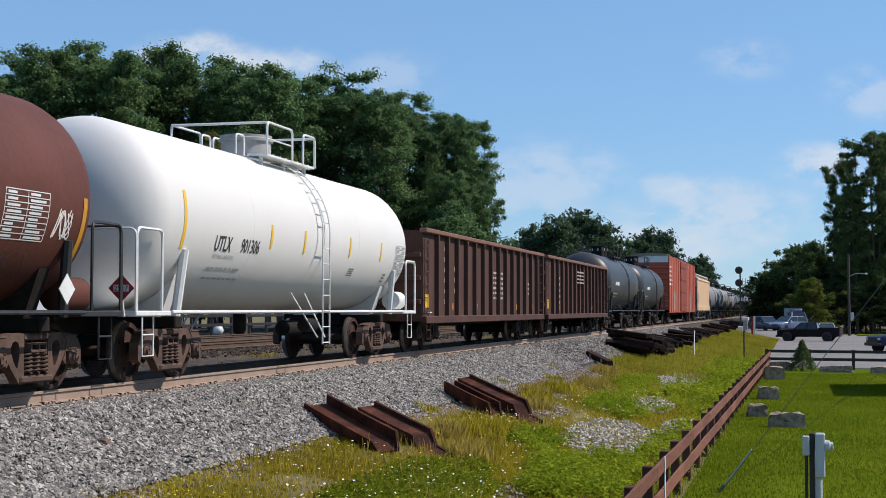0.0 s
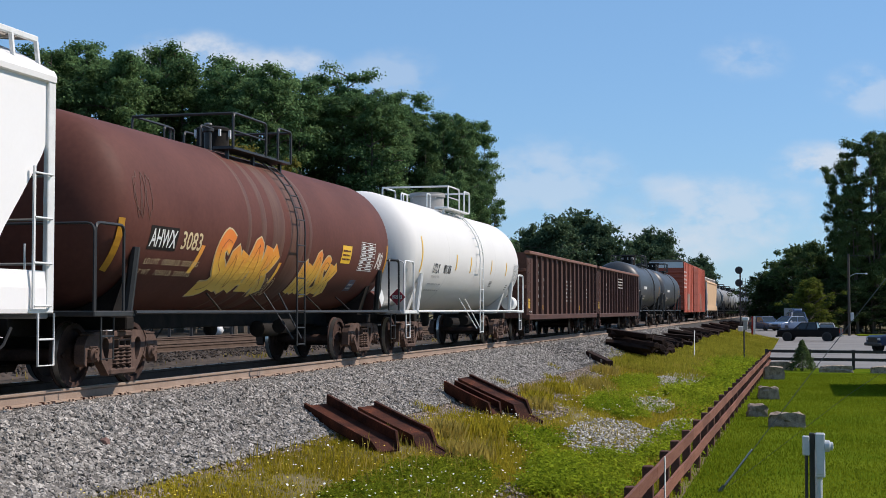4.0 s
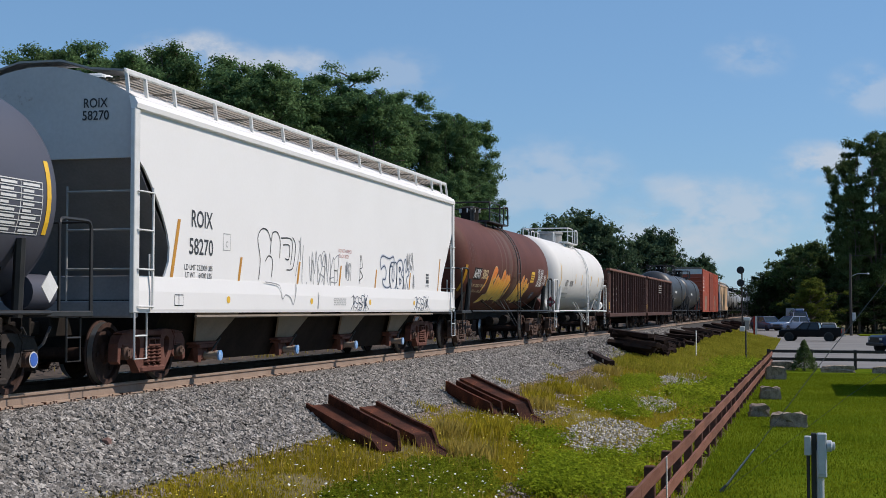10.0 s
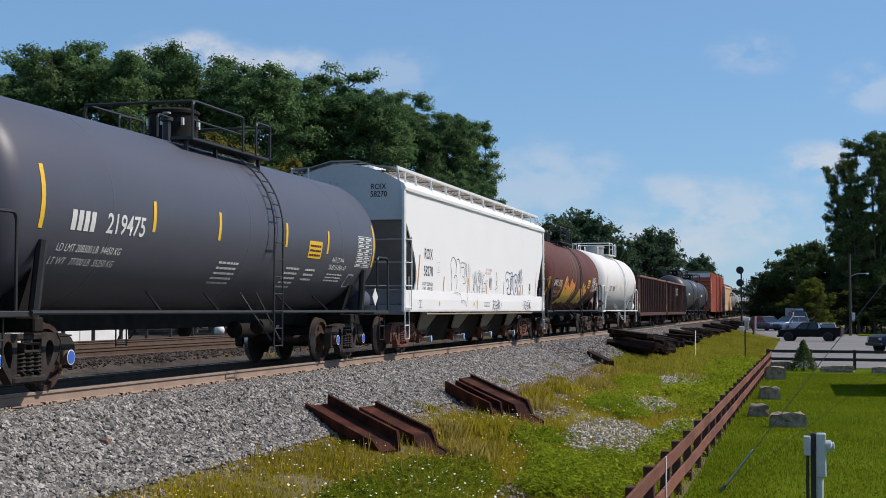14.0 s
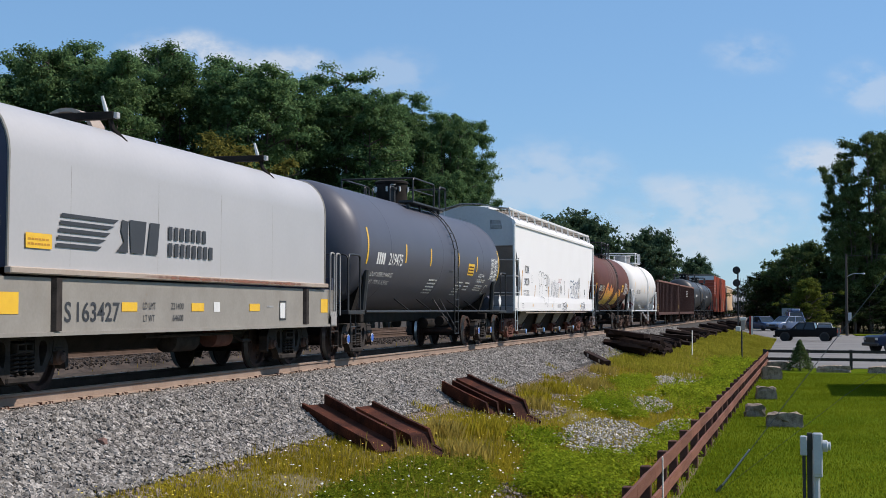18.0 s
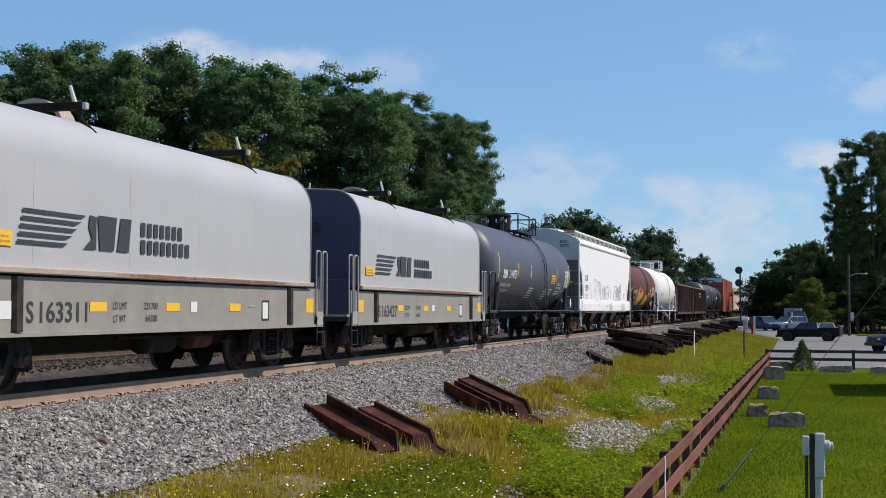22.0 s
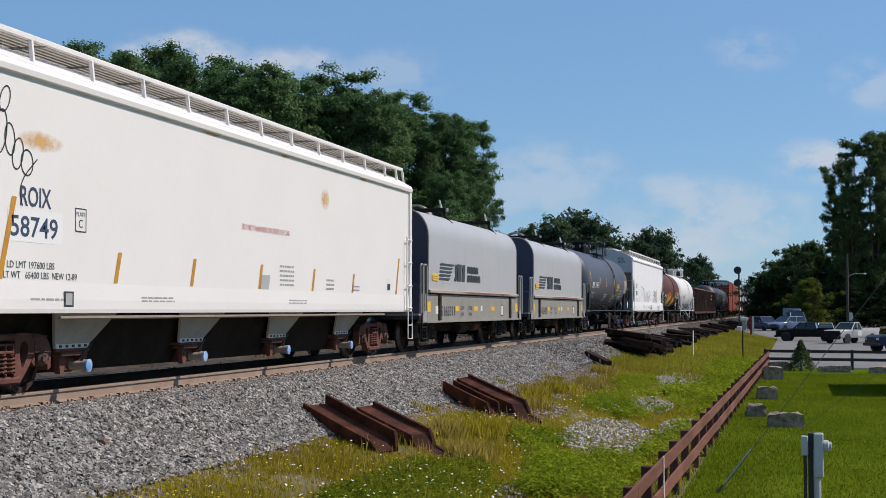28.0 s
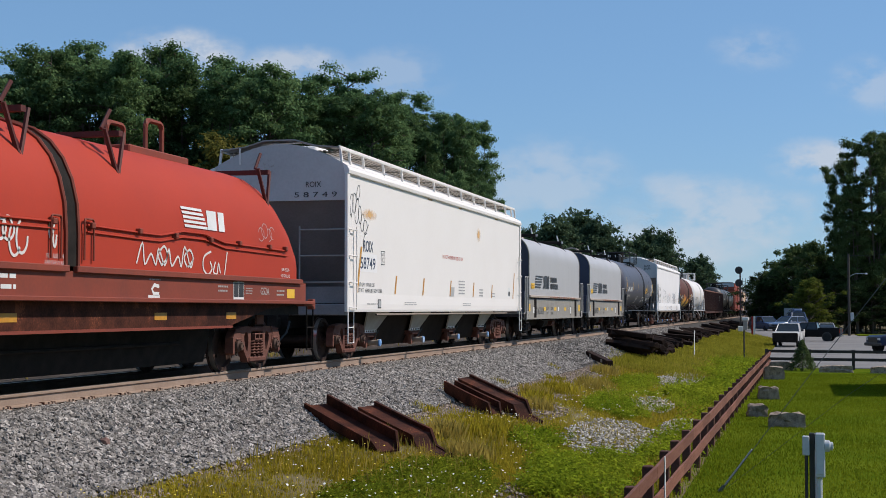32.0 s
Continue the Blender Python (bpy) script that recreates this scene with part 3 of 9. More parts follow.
bed("ballast_bed", -1.9, 1.75, -3.0, 3.35, -0.215, -0.90, BED, "grey crushed-stone ballast bed under the track")
bed("old_ballast_bed", -10.5, -6.6, -11.2, -5.6, -0.215, -0.6, OLD_BED, "brown weathered ballast of the second track")
bed("far_ballast_bed", -15.0, -11.4, -15.8, -11.0, -0.215, -0.6, OLD_BED, "brown weathered ballast of the third track")
for xc in (0.0, -8.6, -13.0):
    for s in (-1, 1):
        x = xc + s * 0.7525
        # The main track's far rail takes the darker colour for its shade.
        r = tagged(part("rail", rail_mesh(-30, 520), RAIL if xc == 0 and s > 0 else OLD_OR_SHADED_RAIL, None, "", (x, 0, 0)), "rusty steel rail with worn head", "rail", "railway rails", "structure")
        part("rail_head", G().box(-0.027, 0.027, -30, 520, 0.0005, 0.003), RAIL_TOP if xc == 0 else OLD_OR_SHADED_RAIL, r, "shiny worn running surface")
# sleepers under the main track with plates, spikes and anchors on the camera's side
tie_me = G().box(-1.3, 1.3, -0.115, 0.115, -0.36, -0.19, 0.012).mesh("sleeper", False)
tie_me.materials.append(TIE)
plate_g = G().box(-0.16, 0.16, -0.09, 0.09, -0.189, -0.176, 0.003)
for dx in (-0.11, 0.11):
    for dy in (-0.05, 0.05):
        plate_g.box(dx - 0.013, dx + 0.013, dy - 0.013, dy + 0.013, -0.18, -0.145)
plate_me = plate_g.mesh("tie_plate", False)
plate_me.materials.append(RAIL)
anchor_g = G().box(-0.08, 0.09, -0.012, 0.012, -0.20, -0.145, 0.003)
anchor_me = anchor_g.mesh("rail_anchor", False)
anchor_me.materials.append(RUST)
main_track = tagged(empty("track_ties"), "timber sleepers with rusty plates and anchors", "sleepers", kind="structure")
i = 0
y = 6.0
while y < 110:
    t = part("sleeper", tie_me, TIE, main_track, "", (0, y, 0))
    if y < 60:
        for s in (-1, 1):
            part("tie_plate", plate_me, RAIL, t, "", (s * 0.7525, 0, 0))
        if i % 2 == 0:
            for dy in (-0.14, 0.14):
                part("rail_anchor", anchor_me, RUST, t, "", (0.7525, dy, 0))
    y += 0.55
    i += 1
# loose stones of the ballast shoulder
def stones(name, n, xr, yr, zf, smin, smax, material, label, seed, dens=1.0):
    rng = np.random.default_rng(seed)
    x = rng.uniform(xr[0], xr[1], n)
    u = rng.uniform(0, 1, n)
    y = yr[0] + (yr[1] - yr[0]) * u ** dens
    z = np.array([zf(a, b) for a, b in zip(x, y)])
    base = np.array([(1, 0, 0), (0.1, 0.9, 0.1), (-1, 0.1, 0), (0, -0.95, 0), (0.25, 0.2, 0.85), (-0.3, -0.2, 0.75), (0, 0, -0.9)])
    faces = np.array([(0, 1, 4), (1, 2, 5), (1, 5, 4), (2, 3, 5), (3, 0, 4), (3, 4, 5), (1, 0, 6), (2, 1, 6), (3, 2, 6), (0, 3, 6)])
    k = len(base)
    s = rng.uniform(smin, smax, (n, 1, 1))
    jit = rng.uniform(0.65, 1.25, (n, k, 3))
    p = base[None] * jit * s * np.array([1.0, 0.9, 0.75])
    a = rng.uniform(0, math.tau, n)
    b = rng.uniform(-0.8, 0.8, n)
    ca, sa, cb, sb = np.cos(a)[:, None], np.sin(a)[:, None], np.cos(b)[:, None], np.sin(b)[:, None]
    px, py, pz = p[..., 0], p[..., 1], p[..., 2]
    py, pz = py * cb - pz * sb, py * sb + pz * cb
    q = np.stack([px * ca - py * sa + x[:, None], px * sa + py * ca + y[:, None], pz + z[:, None]], -1)
    fl = (faces[None] + (np.arange(n) * k)[:, None, None]).reshape(-1)
    ob = part(name, raw_mesh(name, q.reshape(-1, 3), fl, 3, material), material)
    return tagged(ob, label, "gravel", kind="stuff")


GRAVEL_EDGE = [(0, 3.9), (13, 3.5), (19, 3.25), (24, 3.5), (29, 4.3), (36, 4.7), (44, 4.3), (52, 3.9), (60, 3.1), (90, 2.9), (200, 2.8)]
PATCHES = ((6.95, 28.8, 0.95, 3.7), (6.75, 19.5, 0.28, 0.9), (6.65, 51.0, 0.85, 5.5), (6.75, 38.5, 0.6, 2.6), (7.2, 17.4, 0.75, 1.3), (4.9, 31.0, 0.7, 2.2), (8.0, 33.0, 0.5, 3.0))


def gravel_edge(y):
    return float(np.interp(y, [q[0] for q in GRAVEL_EDGE], [q[1] for q in GRAVEL_EDGE])) + 0.28 * noise.noise((y * 0.35, 1.0, 0)) + 0.15 * noise.noise((y * 1.1, 4.0, 0))


def shoulder_z(x, y):
    if x <= 1.75:
        return -0.20
    return max(-0.205 - (x - 1.75) * (0.695 / 1.6) + 0.02, ground_z(x) + 0.015)


stones("ballast_stones", 66000, (0.86, 3.4), (9.0, 48.0), shoulder_z, 0.023, 0.058, STONE, "loose grey crushed stones on the ballast shoulder", 1, 1.35)
stones("far_ballast_stones", 16000, (0.9, 3.3), (46.0, 110.0), shoulder_z, 0.035, 0.07, STONE, "loose grey crushed stones along the distant track", 2)
# The dark bed colour on these stones stands in for the train's shade.
stones("track_stones", 9000, (-0.66, 0.66), (9.0, 40.0), lambda x, y: -0.21, 0.022, 0.045, BED, "loose stones between the rails, darkened for shade", 3)
stones("spilled_ballast", 26000, (3.1, 5.0), (10.0, 62.0), lambda x, y: ground_z(x) + 0.02 if x < gravel_edge(y) + 0.45 * noise.noise((x * 2.3, y * 2.1, 2.0)) + 0.25 else -9.0, 0.019, 0.042, STONE_BROWN, "brownish grey stones spilled down the bank", 4, 1.2)
for k, (px, py, rx, ry) in enumerate(PATCHES):
    stones("gravel_patch", int(520 * rx * ry), (px - rx, px + rx), (py - ry, py + ry), lambda x, y: ground_z(x) + 0.06 if ((x - px) / rx) ** 2 + ((y - py) / ry) ** 2 < 1 + 0.6 * noise.noise((x * 2, y * 1.2, 0)) else -9.0, 0.016, 0.05, STONE_PALE if k in (0, 2, 3, 6) else STONE_BROWN, "pale gravel patch among the weeds", 10 + k)
g = G()
bm = bmesh.new()
bmesh.ops.create_icosphere(bm, subdivisions=1, radius=0.062)
for q in bm.verts:
    q.co *= 1 + 0.5 * noise.noise(q.co * 25)
g.take(bm)
tagged(part("stone", g, RED_ROCK, None, "", (2.55, 15.35, -0.50), smooth=False), "angular pinkish-brown stone on grey ballast", "stone")


# ---- rusted steel and timber along the track ----
def channel_beam(length, w, far, floor_z, near, tongue):
    """A rusted trough-shaped beam; its floor runs on past the cut walls as a tongue."""
    t = 0.045
    sec = [(-w / 2, 0), (-w / 2, far), (-w / 2 + t, far), (-w / 2 + t, floor_z), (w / 2 - t, floor_z), (w / 2 - t, near), (w / 2, near), (w / 2, 0)]
    secs = []
    for f in (0, 0.02, 0.5, 1 - tongue - 0.01, 1 - tongue + 0.05, 1.0):
        k = 1.0 if f < 1 - tongue else 0.25
        secs.append([(x * (1.0 if f < 1 else 0.8), -length / 2 + length * f, z * k + 0.006 * math.sin(f * 9)) for x, z in sec])
    return G().loft(secs)


def lay(ob, a, b, roll=0.0, lift=0.0):
    """Poses a thing that is long in y from a to b."""
    a, b = Vector(a), Vector(b)
    d = (b - a).normalized()
    x = d.cross(Vector((0, 0, 1))).normalized()
    z = x.cross(d)
    m = Matrix((x, d, z)).transposed().to_4x4()
    m.translation = (a + b) / 2 + Vector((0, 0, lift))
    ob.matrix_basis = m @ pose(0, 0, 0, 0, roll, 0)


for a, b, roll, w, far, fl, near, tongue in (((2.76, 22.34, -0.70), (4.56, 20.56, -1.17), 4, 0.46, 0.28, 0.12, 0.17, 0.05), ((3.22, 23.77, -0.88), (5.24, 21.30, -1.28), 6, 0.36, 0.31, 0.24, 0.25, 0.24), ((3.22, 31.30, -0.80), (5.42, 28.50, -1.34), 8, 0.34, 0.38, 0.32, 0.33, 0.2), ((3.12, 30.20, -0.76), (4.56, 28.45, -1.14), 2, 0.30, 0.26, 0.12, 0.26, 0.05)):
    L = (Vector(b) - Vector(a)).length
    tb = tagged(part("steel_beam", channel_beam(L, w, far, fl, near, tongue), RUST, smooth=False), "rusted steel channel lying on the slope", "steel beam", "rusted beams beside the track")
    lay(tb, a, b, roll, 0.08 if w > 0.4 else 0.03)


def sleeper_timber(a, b, roll=0):
    L = (Vector(b) - Vector(a)).length
    g = G().box(-0.125, 0.125, -L / 2, L / 2, -0.1, 0.1, 0.015)
    t = tagged(part("old_sleeper", g, TIE_DARK), "dark old timber sleeper dumped on the slope", "sleeper", "dumped sleepers")
    lay(t, a, b, roll)
    return t


sl = sleeper_timber((2.86, 53.4, -0.57), (3.98, 51.0, -0.86))
for y in (-0.75, 0.7):
    part("tie_plate", G().box(0.118, 0.135, y - 0.10, y + 0.10, -0.05, 0.06, 0.004), PALE_SOFT, sl, "pale worn tie plate")
rngp = random.Random(5)
for y0, n in ((63.0, 14), (66.5, 12), (71.0, 9), (76.5, 4), (83.0, 4), (90.0, 6), (97.0, 4), (106.0, 6), (116.0, 5), (128.0, 7), (143.0, 6), (160.0, 7), (182.0, 7)):
    layer, left, z = 0, n, -0.62
    while left > 0:
        m = min(left, max(1, 5 - layer))
        for j in range(m):
            x = 2.35 + rngp.uniform(-0.4, 0.35) + 0.1 * layer
            y = y0 + (j - m / 2) * 0.42 + rngp.uniform(-0.15, 0.15)
            sw = rngp.uniform(-0.9, 0.9)
            sleeper_timber((x, y + 0.55 + sw, z + 0.08 + rngp.uniform(0, 0.14)), (x + rngp.uniform(1.85, 2.2), y - 0.75 - sw, z - 0.24 + rngp.uniform(-0.12, 0.26)), rngp.uniform(-45, 45))
        left -= m
        layer += 1
        z += 0.19


# ---- fences ----
def fence_x(y):
    return 8.72 + (y - 14) * 0.0095


fence = tagged(empty("board_fence"), "brown two-rail board fence along the lawn", "fence")
post_me = G().box(-0.07, 0.07, -0.07, 0.07, 0, 0.885, 0.012).mesh("post", False)
post_me.materials.append(POST)
ys = list(np.arange(10.6, 72.0, 1.96))
for k, y in enumerate(ys):
    part("post", post_me, POST, fence, "", pose(fence_x(y) - 0.04, y, -1.84 + 0.02 * math.sin(k * 1.7), rngp.uniform(-1.5, 1.5), rngp.uniform(-1.5, 1.5), 0))
for k in range(len(ys) - 1):
    for zc in (0.42, 0.80):
        y0, y1 = ys[k] + 0.005, ys[k + 1] - 0.005
        g = G()
        sag = rngp.uniform(-0.015, 0.015)
        g.loft([[(fence_x(y) + 0.04, y, -1.84 + zc - 0.085 + s), (fence_x(y) + 0.08, y, -1.84 + zc - 0.085 + s), (fence_x(y) + 0.08, y, -1.84 + zc + 0.085 + s), (fence_x(y) + 0.04, y, -1.84 + zc + 0.085 + s)] for y, s in ((y0, 0), ((y0 + y1) / 2, sag), (y1, 0))])
        part("rail_board", g, FENCE, fence)
fence2 = tagged(empty("rail_fence"), "black two-rail fence before the parking lot", "fence")
for k in range(14):
    x = 9.15 + k * 2.05
    part("post", shared("fp2", lambda: G().box(-0.07, 0.07, -0.07, 0.07, 0, 1.0, 0.012).mesh("post")), FENCE_BLACK, fence2, "", (x, 70.9 - k * 0.28, -1.83))
for k in range(13):
    for zc in (0.52, 0.90):
        a, b = 9.15 + k * 2.05, 9.15 + (k + 1) * 2.05
        ya, yb = 70.9 - k * 0.28, 70.9 - (k + 1) * 0.28
        g = G().loft([[(x, y - 0.11, -1.83 + zc - 0.07), (x, y - 0.075, -1.83 + zc - 0.07), (x, y - 0.075, -1.83 + zc + 0.07), (x, y - 0.11, -1.83 + zc + 0.07)] for x, y in ((a, ya), (b, yb))])
        part("rail_board", g, FENCE_BLACK, fence2)

# stakes and markers
g = G().box(-0.035, 0.035, -0.012, 0.012, 0, 1.4, 0.004)
tagged(part("marker_stake", g, PALE_INK, None, "", pose(5.55, 72.0, -1.35, 2, -3, 65)), "white marker stake standing in weeds", "stake")
tagged(part("marker_board", G().box(-0.008, 0.008, -0.035, 0.035, 0, 0.56, 0.003), PALE_INK, None, "", pose(fence_x(19.3) + 0.089, 19.3, -1.47, 1, 0, 0)), "narrow white board fixed to the brown fence", "board")
t = tagged(empty("marker_post", pose(7.72, 80.5, -1.75)), "dark steel post with a white topped box", "post")
part("post", G().tube([(0, 0, 0), (0, 0, 2.3)], 0.045, 8), BLACK, t)
part("box", G().box(-0.04, 0.20, -0.10, 0.10, 1.72, 2.25, 0.02), WALK_TAN, t, "dusty tan equipment box")
part("cap", G().box(-0.10, 0.26, -0.12, 0.12, 2.25, 2.42, 0.02), PALE_INK, t, "white cover")
for x, m in ((6.52, PALE_INK), (6.33, TAIL)):
    tagged(part("marker_stake", G().box(-0.09, 0.09, -0.02, 0.02, 0, 2.0, 0.005), m, None, "", pose(x, 141, -1.52, 0, 1, 0)), "slender painted marker stake in the grass", "stake")


# ---- railway signal ----
def railway_signal(x, y, z):
    s = tagged(empty("railway_signal", pose(x, y, z)), "black railway signal mast with two round heads", "railway signal")
    part("mast", G().tube([(0, 0, 0), (0, 0, 5.9)], 0.075, 10), BLACK, s)
    part("base", G().box(-0.25, 0.25, -0.25, 0.25, 0, 0.5, 0.04), CONCRETE, s)
    for zz in (4.75, 6.0):
        h = part("signal_head", G().lathe([(-0.03, 0.02), (-0.03, 0.37), (0.0, 0.37), (0.02, 0.28), (0.12, 0.26), (0.14, 0.02)], "y", (-0.12, -0.14, zz), 24), BLACK, s, "round black target")
        for k in range(3):
            a = math.pi / 2 + k * math.tau / 3
            part("lens_hood", G().tube([(-0.12 + 0.16 * math.cos(a), -0.18, zz + 0.16 * math.sin(a)), (-0.12 + 0.16 * math.cos(a), -0.40, zz + 0.16 * math.sin(a))], 0.075, 10), BLACK, h)
    g = G()
    for dx in (0.22, 0.5):
        g.tube([(dx, 0.25, 0.1), (dx, 0.25, 5.2)], 0.02, 6)
    for k in range(16):
        g.tube([(0.22, 0.25, 0.4 + k * 0.3), (0.5, 0.25, 0.4 + k * 0.3)], 0.014, 5)
    part("ladder", g, BLACK, s)
    part("platform", G().box(-0.1, 0.6, 0.1, 0.5, 4.1, 4.15), BLACK, s)


railway_signal(5.25, 140, -1.0)

# ---- lawn things ----
def stone_block(w, d, h, seed):
    bm = bmesh.new()
    bmesh.ops.create_cube(bm, size=1)
    bmesh.ops.subdivide_edges(bm, edges=bm.edges[:], cuts=4, use_grid_fill=True)
    for q in bm.verts:
        c = q.co.copy()
        q.co = Vector((c.x * w, c.y * d, c.z * h + h / 2))
        q.co += Vector((noise.noise(c * 3 + Vector((seed, 0, 0))), noise.noise(c * 3 + Vector((0, seed, 0))), noise.noise(c * 3 + Vector((0, 0, seed))))) * 0.075
        q.co.x -= c.x * w * 0.5 * abs(c.z + 0.5) * 0.18
        q.co.z -= 0.05 * (abs(c.x) * 2) ** 4
    return G().take(bm)


for k, (x, y, w, d, h, rz) in enumerate(((10.36, 35.6, 0.92, 0.35, 0.36, 4), (9.56, 38.9, 0.52, 0.4, 0.34, 12), (9.70, 46.6, 0.66, 0.4, 0.42, 8), (9.66, 59.9, 0.82, 0.5, 0.55, 5), (9.75, 69.2, 1.4, 0.4, 0.42, 2), (12.35, 67.3, 1.55, 0.4, 0.32, 2), (14.6, 66.9, 1.5, 0.4, 0.32, 3))):
    tagged(part("stone_block", stone_block(w, d, h, k * 3.1), BLOCK, None, "", pose(x, y, -1.81, 0, 0, rz)), "rough weathered block resting on the lawn", "stone block", "blocks along the lawn")

# meter post
mp = tagged(empty("meter_post", pose(10.81, 13.6, -1.8)), "grey electrical boxes on a steel post", "electric meter")
part("post", G().tube([(0.0, 0, 0), (0, 0, 1.58)], 0.035, 10), METER, mp)
part("backboard", G().box(-0.082, -0.03, 0.0, 0.06, 0, 1.735, 0.005), BLACK, mp)
bx = part("main_box", G().box(-0.03, 0.06, -0.08, 0.02, 1.33, 1.74, 0.01), METER, mp)
part("door", G().box(-0.02, 0.05, -0.086, -0.08, 1.36, 1.71, 0.002), METER, bx)
part("side_box", G().box(-0.145, -0.08, -0.06, 0.02, 1.53, 1.71, 0.008), METER, mp)
part("meter_knob", G().lathe([(0.06, 0.055), (0.10, 0.055), (0.11, 0.04), (0.13, 0.04), (0.135, 0.02)], "x", (0, -0.03, 1.62), 16), METER, mp)
part("conduit", G().tube(bend([(-0.11, -0.02, 1.55), (-0.11, -0.02, 0.6), (-0.08, -0.02, 0.0)], 0.1), 0.016, 8), BLACK, mp)
# guy wire with yellowed guard, and a thin strand as its shadow
gw = tagged(empty("guy_wire"), "taut steel guy wire with a thin strand as its shadow", "guy wire")
A = Vector((9.42, 22.6, -1.80))
part("anchor", G().tube([tuple(A + Vector((-0.10, -0.05, -0.06))), tuple(A + Vector((0.06, 0.02, 0.12)))], 0.02, 8), WIRE, gw)


def far_point(x, y, depth):
    """A place at a bearing and rise from the viewpoint, for laying out the wires."""
    d = Vector(((x - 784) / 2467, (441 - y) / 2467, -1)) * depth
    return VIEW @ d


part("wire", G().tube([tuple(A), tuple(far_point(1440, 655, 22.4)), tuple(far_point(1760, 250, 21.6))], 0.006, 6), WIRE, gw)
# This thinner strand stands in for the wire's shadow on the lawn.
part("wire", G().tube([tuple(A), tuple(far_point(1500, 700, 20.5)), tuple(far_point(1800, 500, 18.6))], 0.003, 6), WIRE, gw)
g1, g2 = far_point(1281, 861, 22.85), far_point(1331, 796, 22.7)
part("guard", G().tube([tuple(g1), tuple(g2)], 0.017, 8), METER, gw)

# unseen sheds beside the lawn, added to cast the shade across it
def garden_shed(x, y, w, d, h):
    t = tagged(empty("garden_shed", pose(x, y, -1.8)), "unseen timber shed added to shade the lawn", "shed", "garden sheds")
    part("wall", G().box(0, w, 0, d, 0, h - 0.25), FENCE, t)
    part("roof", G().prism([(-0.15, h - 0.25), (w + 0.15, h - 0.25), (w + 0.15, h - 0.1), (-0.15, h)], "y", -0.12, d + 0.12), ROOFING, t)
    part("door", G().box(w * 0.3, w * 0.3 + 0.9, -0.03, 0.0, 0.05, 2.0, 0.01), POST, t)


garden_shed(14.55, 49.8, 2.6, 7.4, 2.95)
garden_shed(14.0, 17.0, 3.0, 5.7, 2.95)

# ---- utility pole with street light ----
up = tagged(empty("utility_pole", pose(16.3, 163, -1.8)), "weathered timber utility pole with a street light", "utility pole")
part("pole", G().tube([(0, 0, 0), (0, 0, 9.2)], [0.17, 0.12], 10), WOOD_POLE, up)
part("light_arm", G().tube(bend([(0, 0, 6.6), (0.6, -0.2, 6.95), (1.7, -0.6, 6.95)], 0.3), 0.035, 8), METER, up)
part("lamp_head", G().lathe([(0, 0.02), (0.03, 0.16), (0.12, 0.14), (0.2, 0.05)], "z", (1.85, -0.65, 6.85), 14), METER, up)
part("equipment_box", G().box(0.14, 0.50, -0.2, 0.1, 1.7, 2.6, 0.03), METER, up)
ww = tagged(empty("overhead_wire"), "dark overhead line between poles", "wire")
part("wire", G().tube([(16.3, 163, 7.2), (30, 140, 6.6), (52, 110, 7.0)], 0.02, 5), BLACK, ww)
for (x, y, h) in ((-3.2, 250, 7.5), (-1.5, 330, 8.0)):
    u2 = tagged(empty("line_pole", pose(x + 7, y, -0.8)), "slim timber line pole beside the track", "utility pole", "line poles")
    part("pole", G().tube([(0, 0, 0), (0, 0, h)], [0.15, 0.1], 8), WOOD_POLE, u2)
    part("crossarm", G().box(-1.2, 1.2, -0.06, 0.06, h - 0.7, h - 0.55), WOOD_POLE, u2)

# ---- across the tracks: guard fence and long white sheds ----
gf = tagged(empty("yard_fence"), "dark steel rail fence beyond the far track", "fence")
for k in range(46):
    part("post", shared("ypost", lambda: G().box(-0.06, 0.06, -0.06, 0.06, -0.5, 0.95, 0.01).mesh("post")), BLACK, gf, "", (-17.2, 18 + k * 2.4, 0))
for z in (0.35, 0.80):
    part("rail_bar", G().box(-17.16, -17.08, 17, 127, z - 0.07, z + 0.07, 0.01), BLACK, gf)
shed = tagged(empty("storage_shed", pose(-26, 47, -0.55)), "long low white-walled storage shed", "shed")
part("wall", G().box(-3, 3, -20, 19, 0, 2.5), CONCRETE, shed)
part("roof", G().prism([(-3.3, 2.5), (3.3, 2.5), (0, 3.3)], "y", -20.3, 19.3), ROOFING, shed)
for k in range(9):
    part("door", G().box(3.0, 3.04, -18 + k * 4, -15.4 + k * 4, 0.02, 2.1, 0.01), METER if k % 3 == 1 else CONCRETE, shed)

p = far_point(386, 583, 93)
tagged(part("gas_tank", G().lathe([(-0.36, 0.02), (-0.30, 0.2), (-0.15, 0.33), (0.0, 0.36), (0.15, 0.33), (0.30, 0.2), (0.36, 0.02)], "z", (0, 0, 0.30), 16), PALE_INK, None, "", (p.x, p.y, -0.55)), "small white rounded gas tank across the yard", "gas tank")
# ---- the train ----
def travel(t):
    """Metres that the slowly braking train has gone after t seconds."""
    return 3.523 * t - 0.00134 * t * t


WHEEL_R = 0.457
SPIN = []


def coil_spring(g, x, y, z0, z1, r, turns, wire):
    n = int(turns * 10)
    g.tube([(x + r * math.cos(i * math.tau / 10), y + r * math.sin(i * math.tau / 10), z0 + (z1 - z0) * i / n) for i in range(n + 1)], wire, 5)


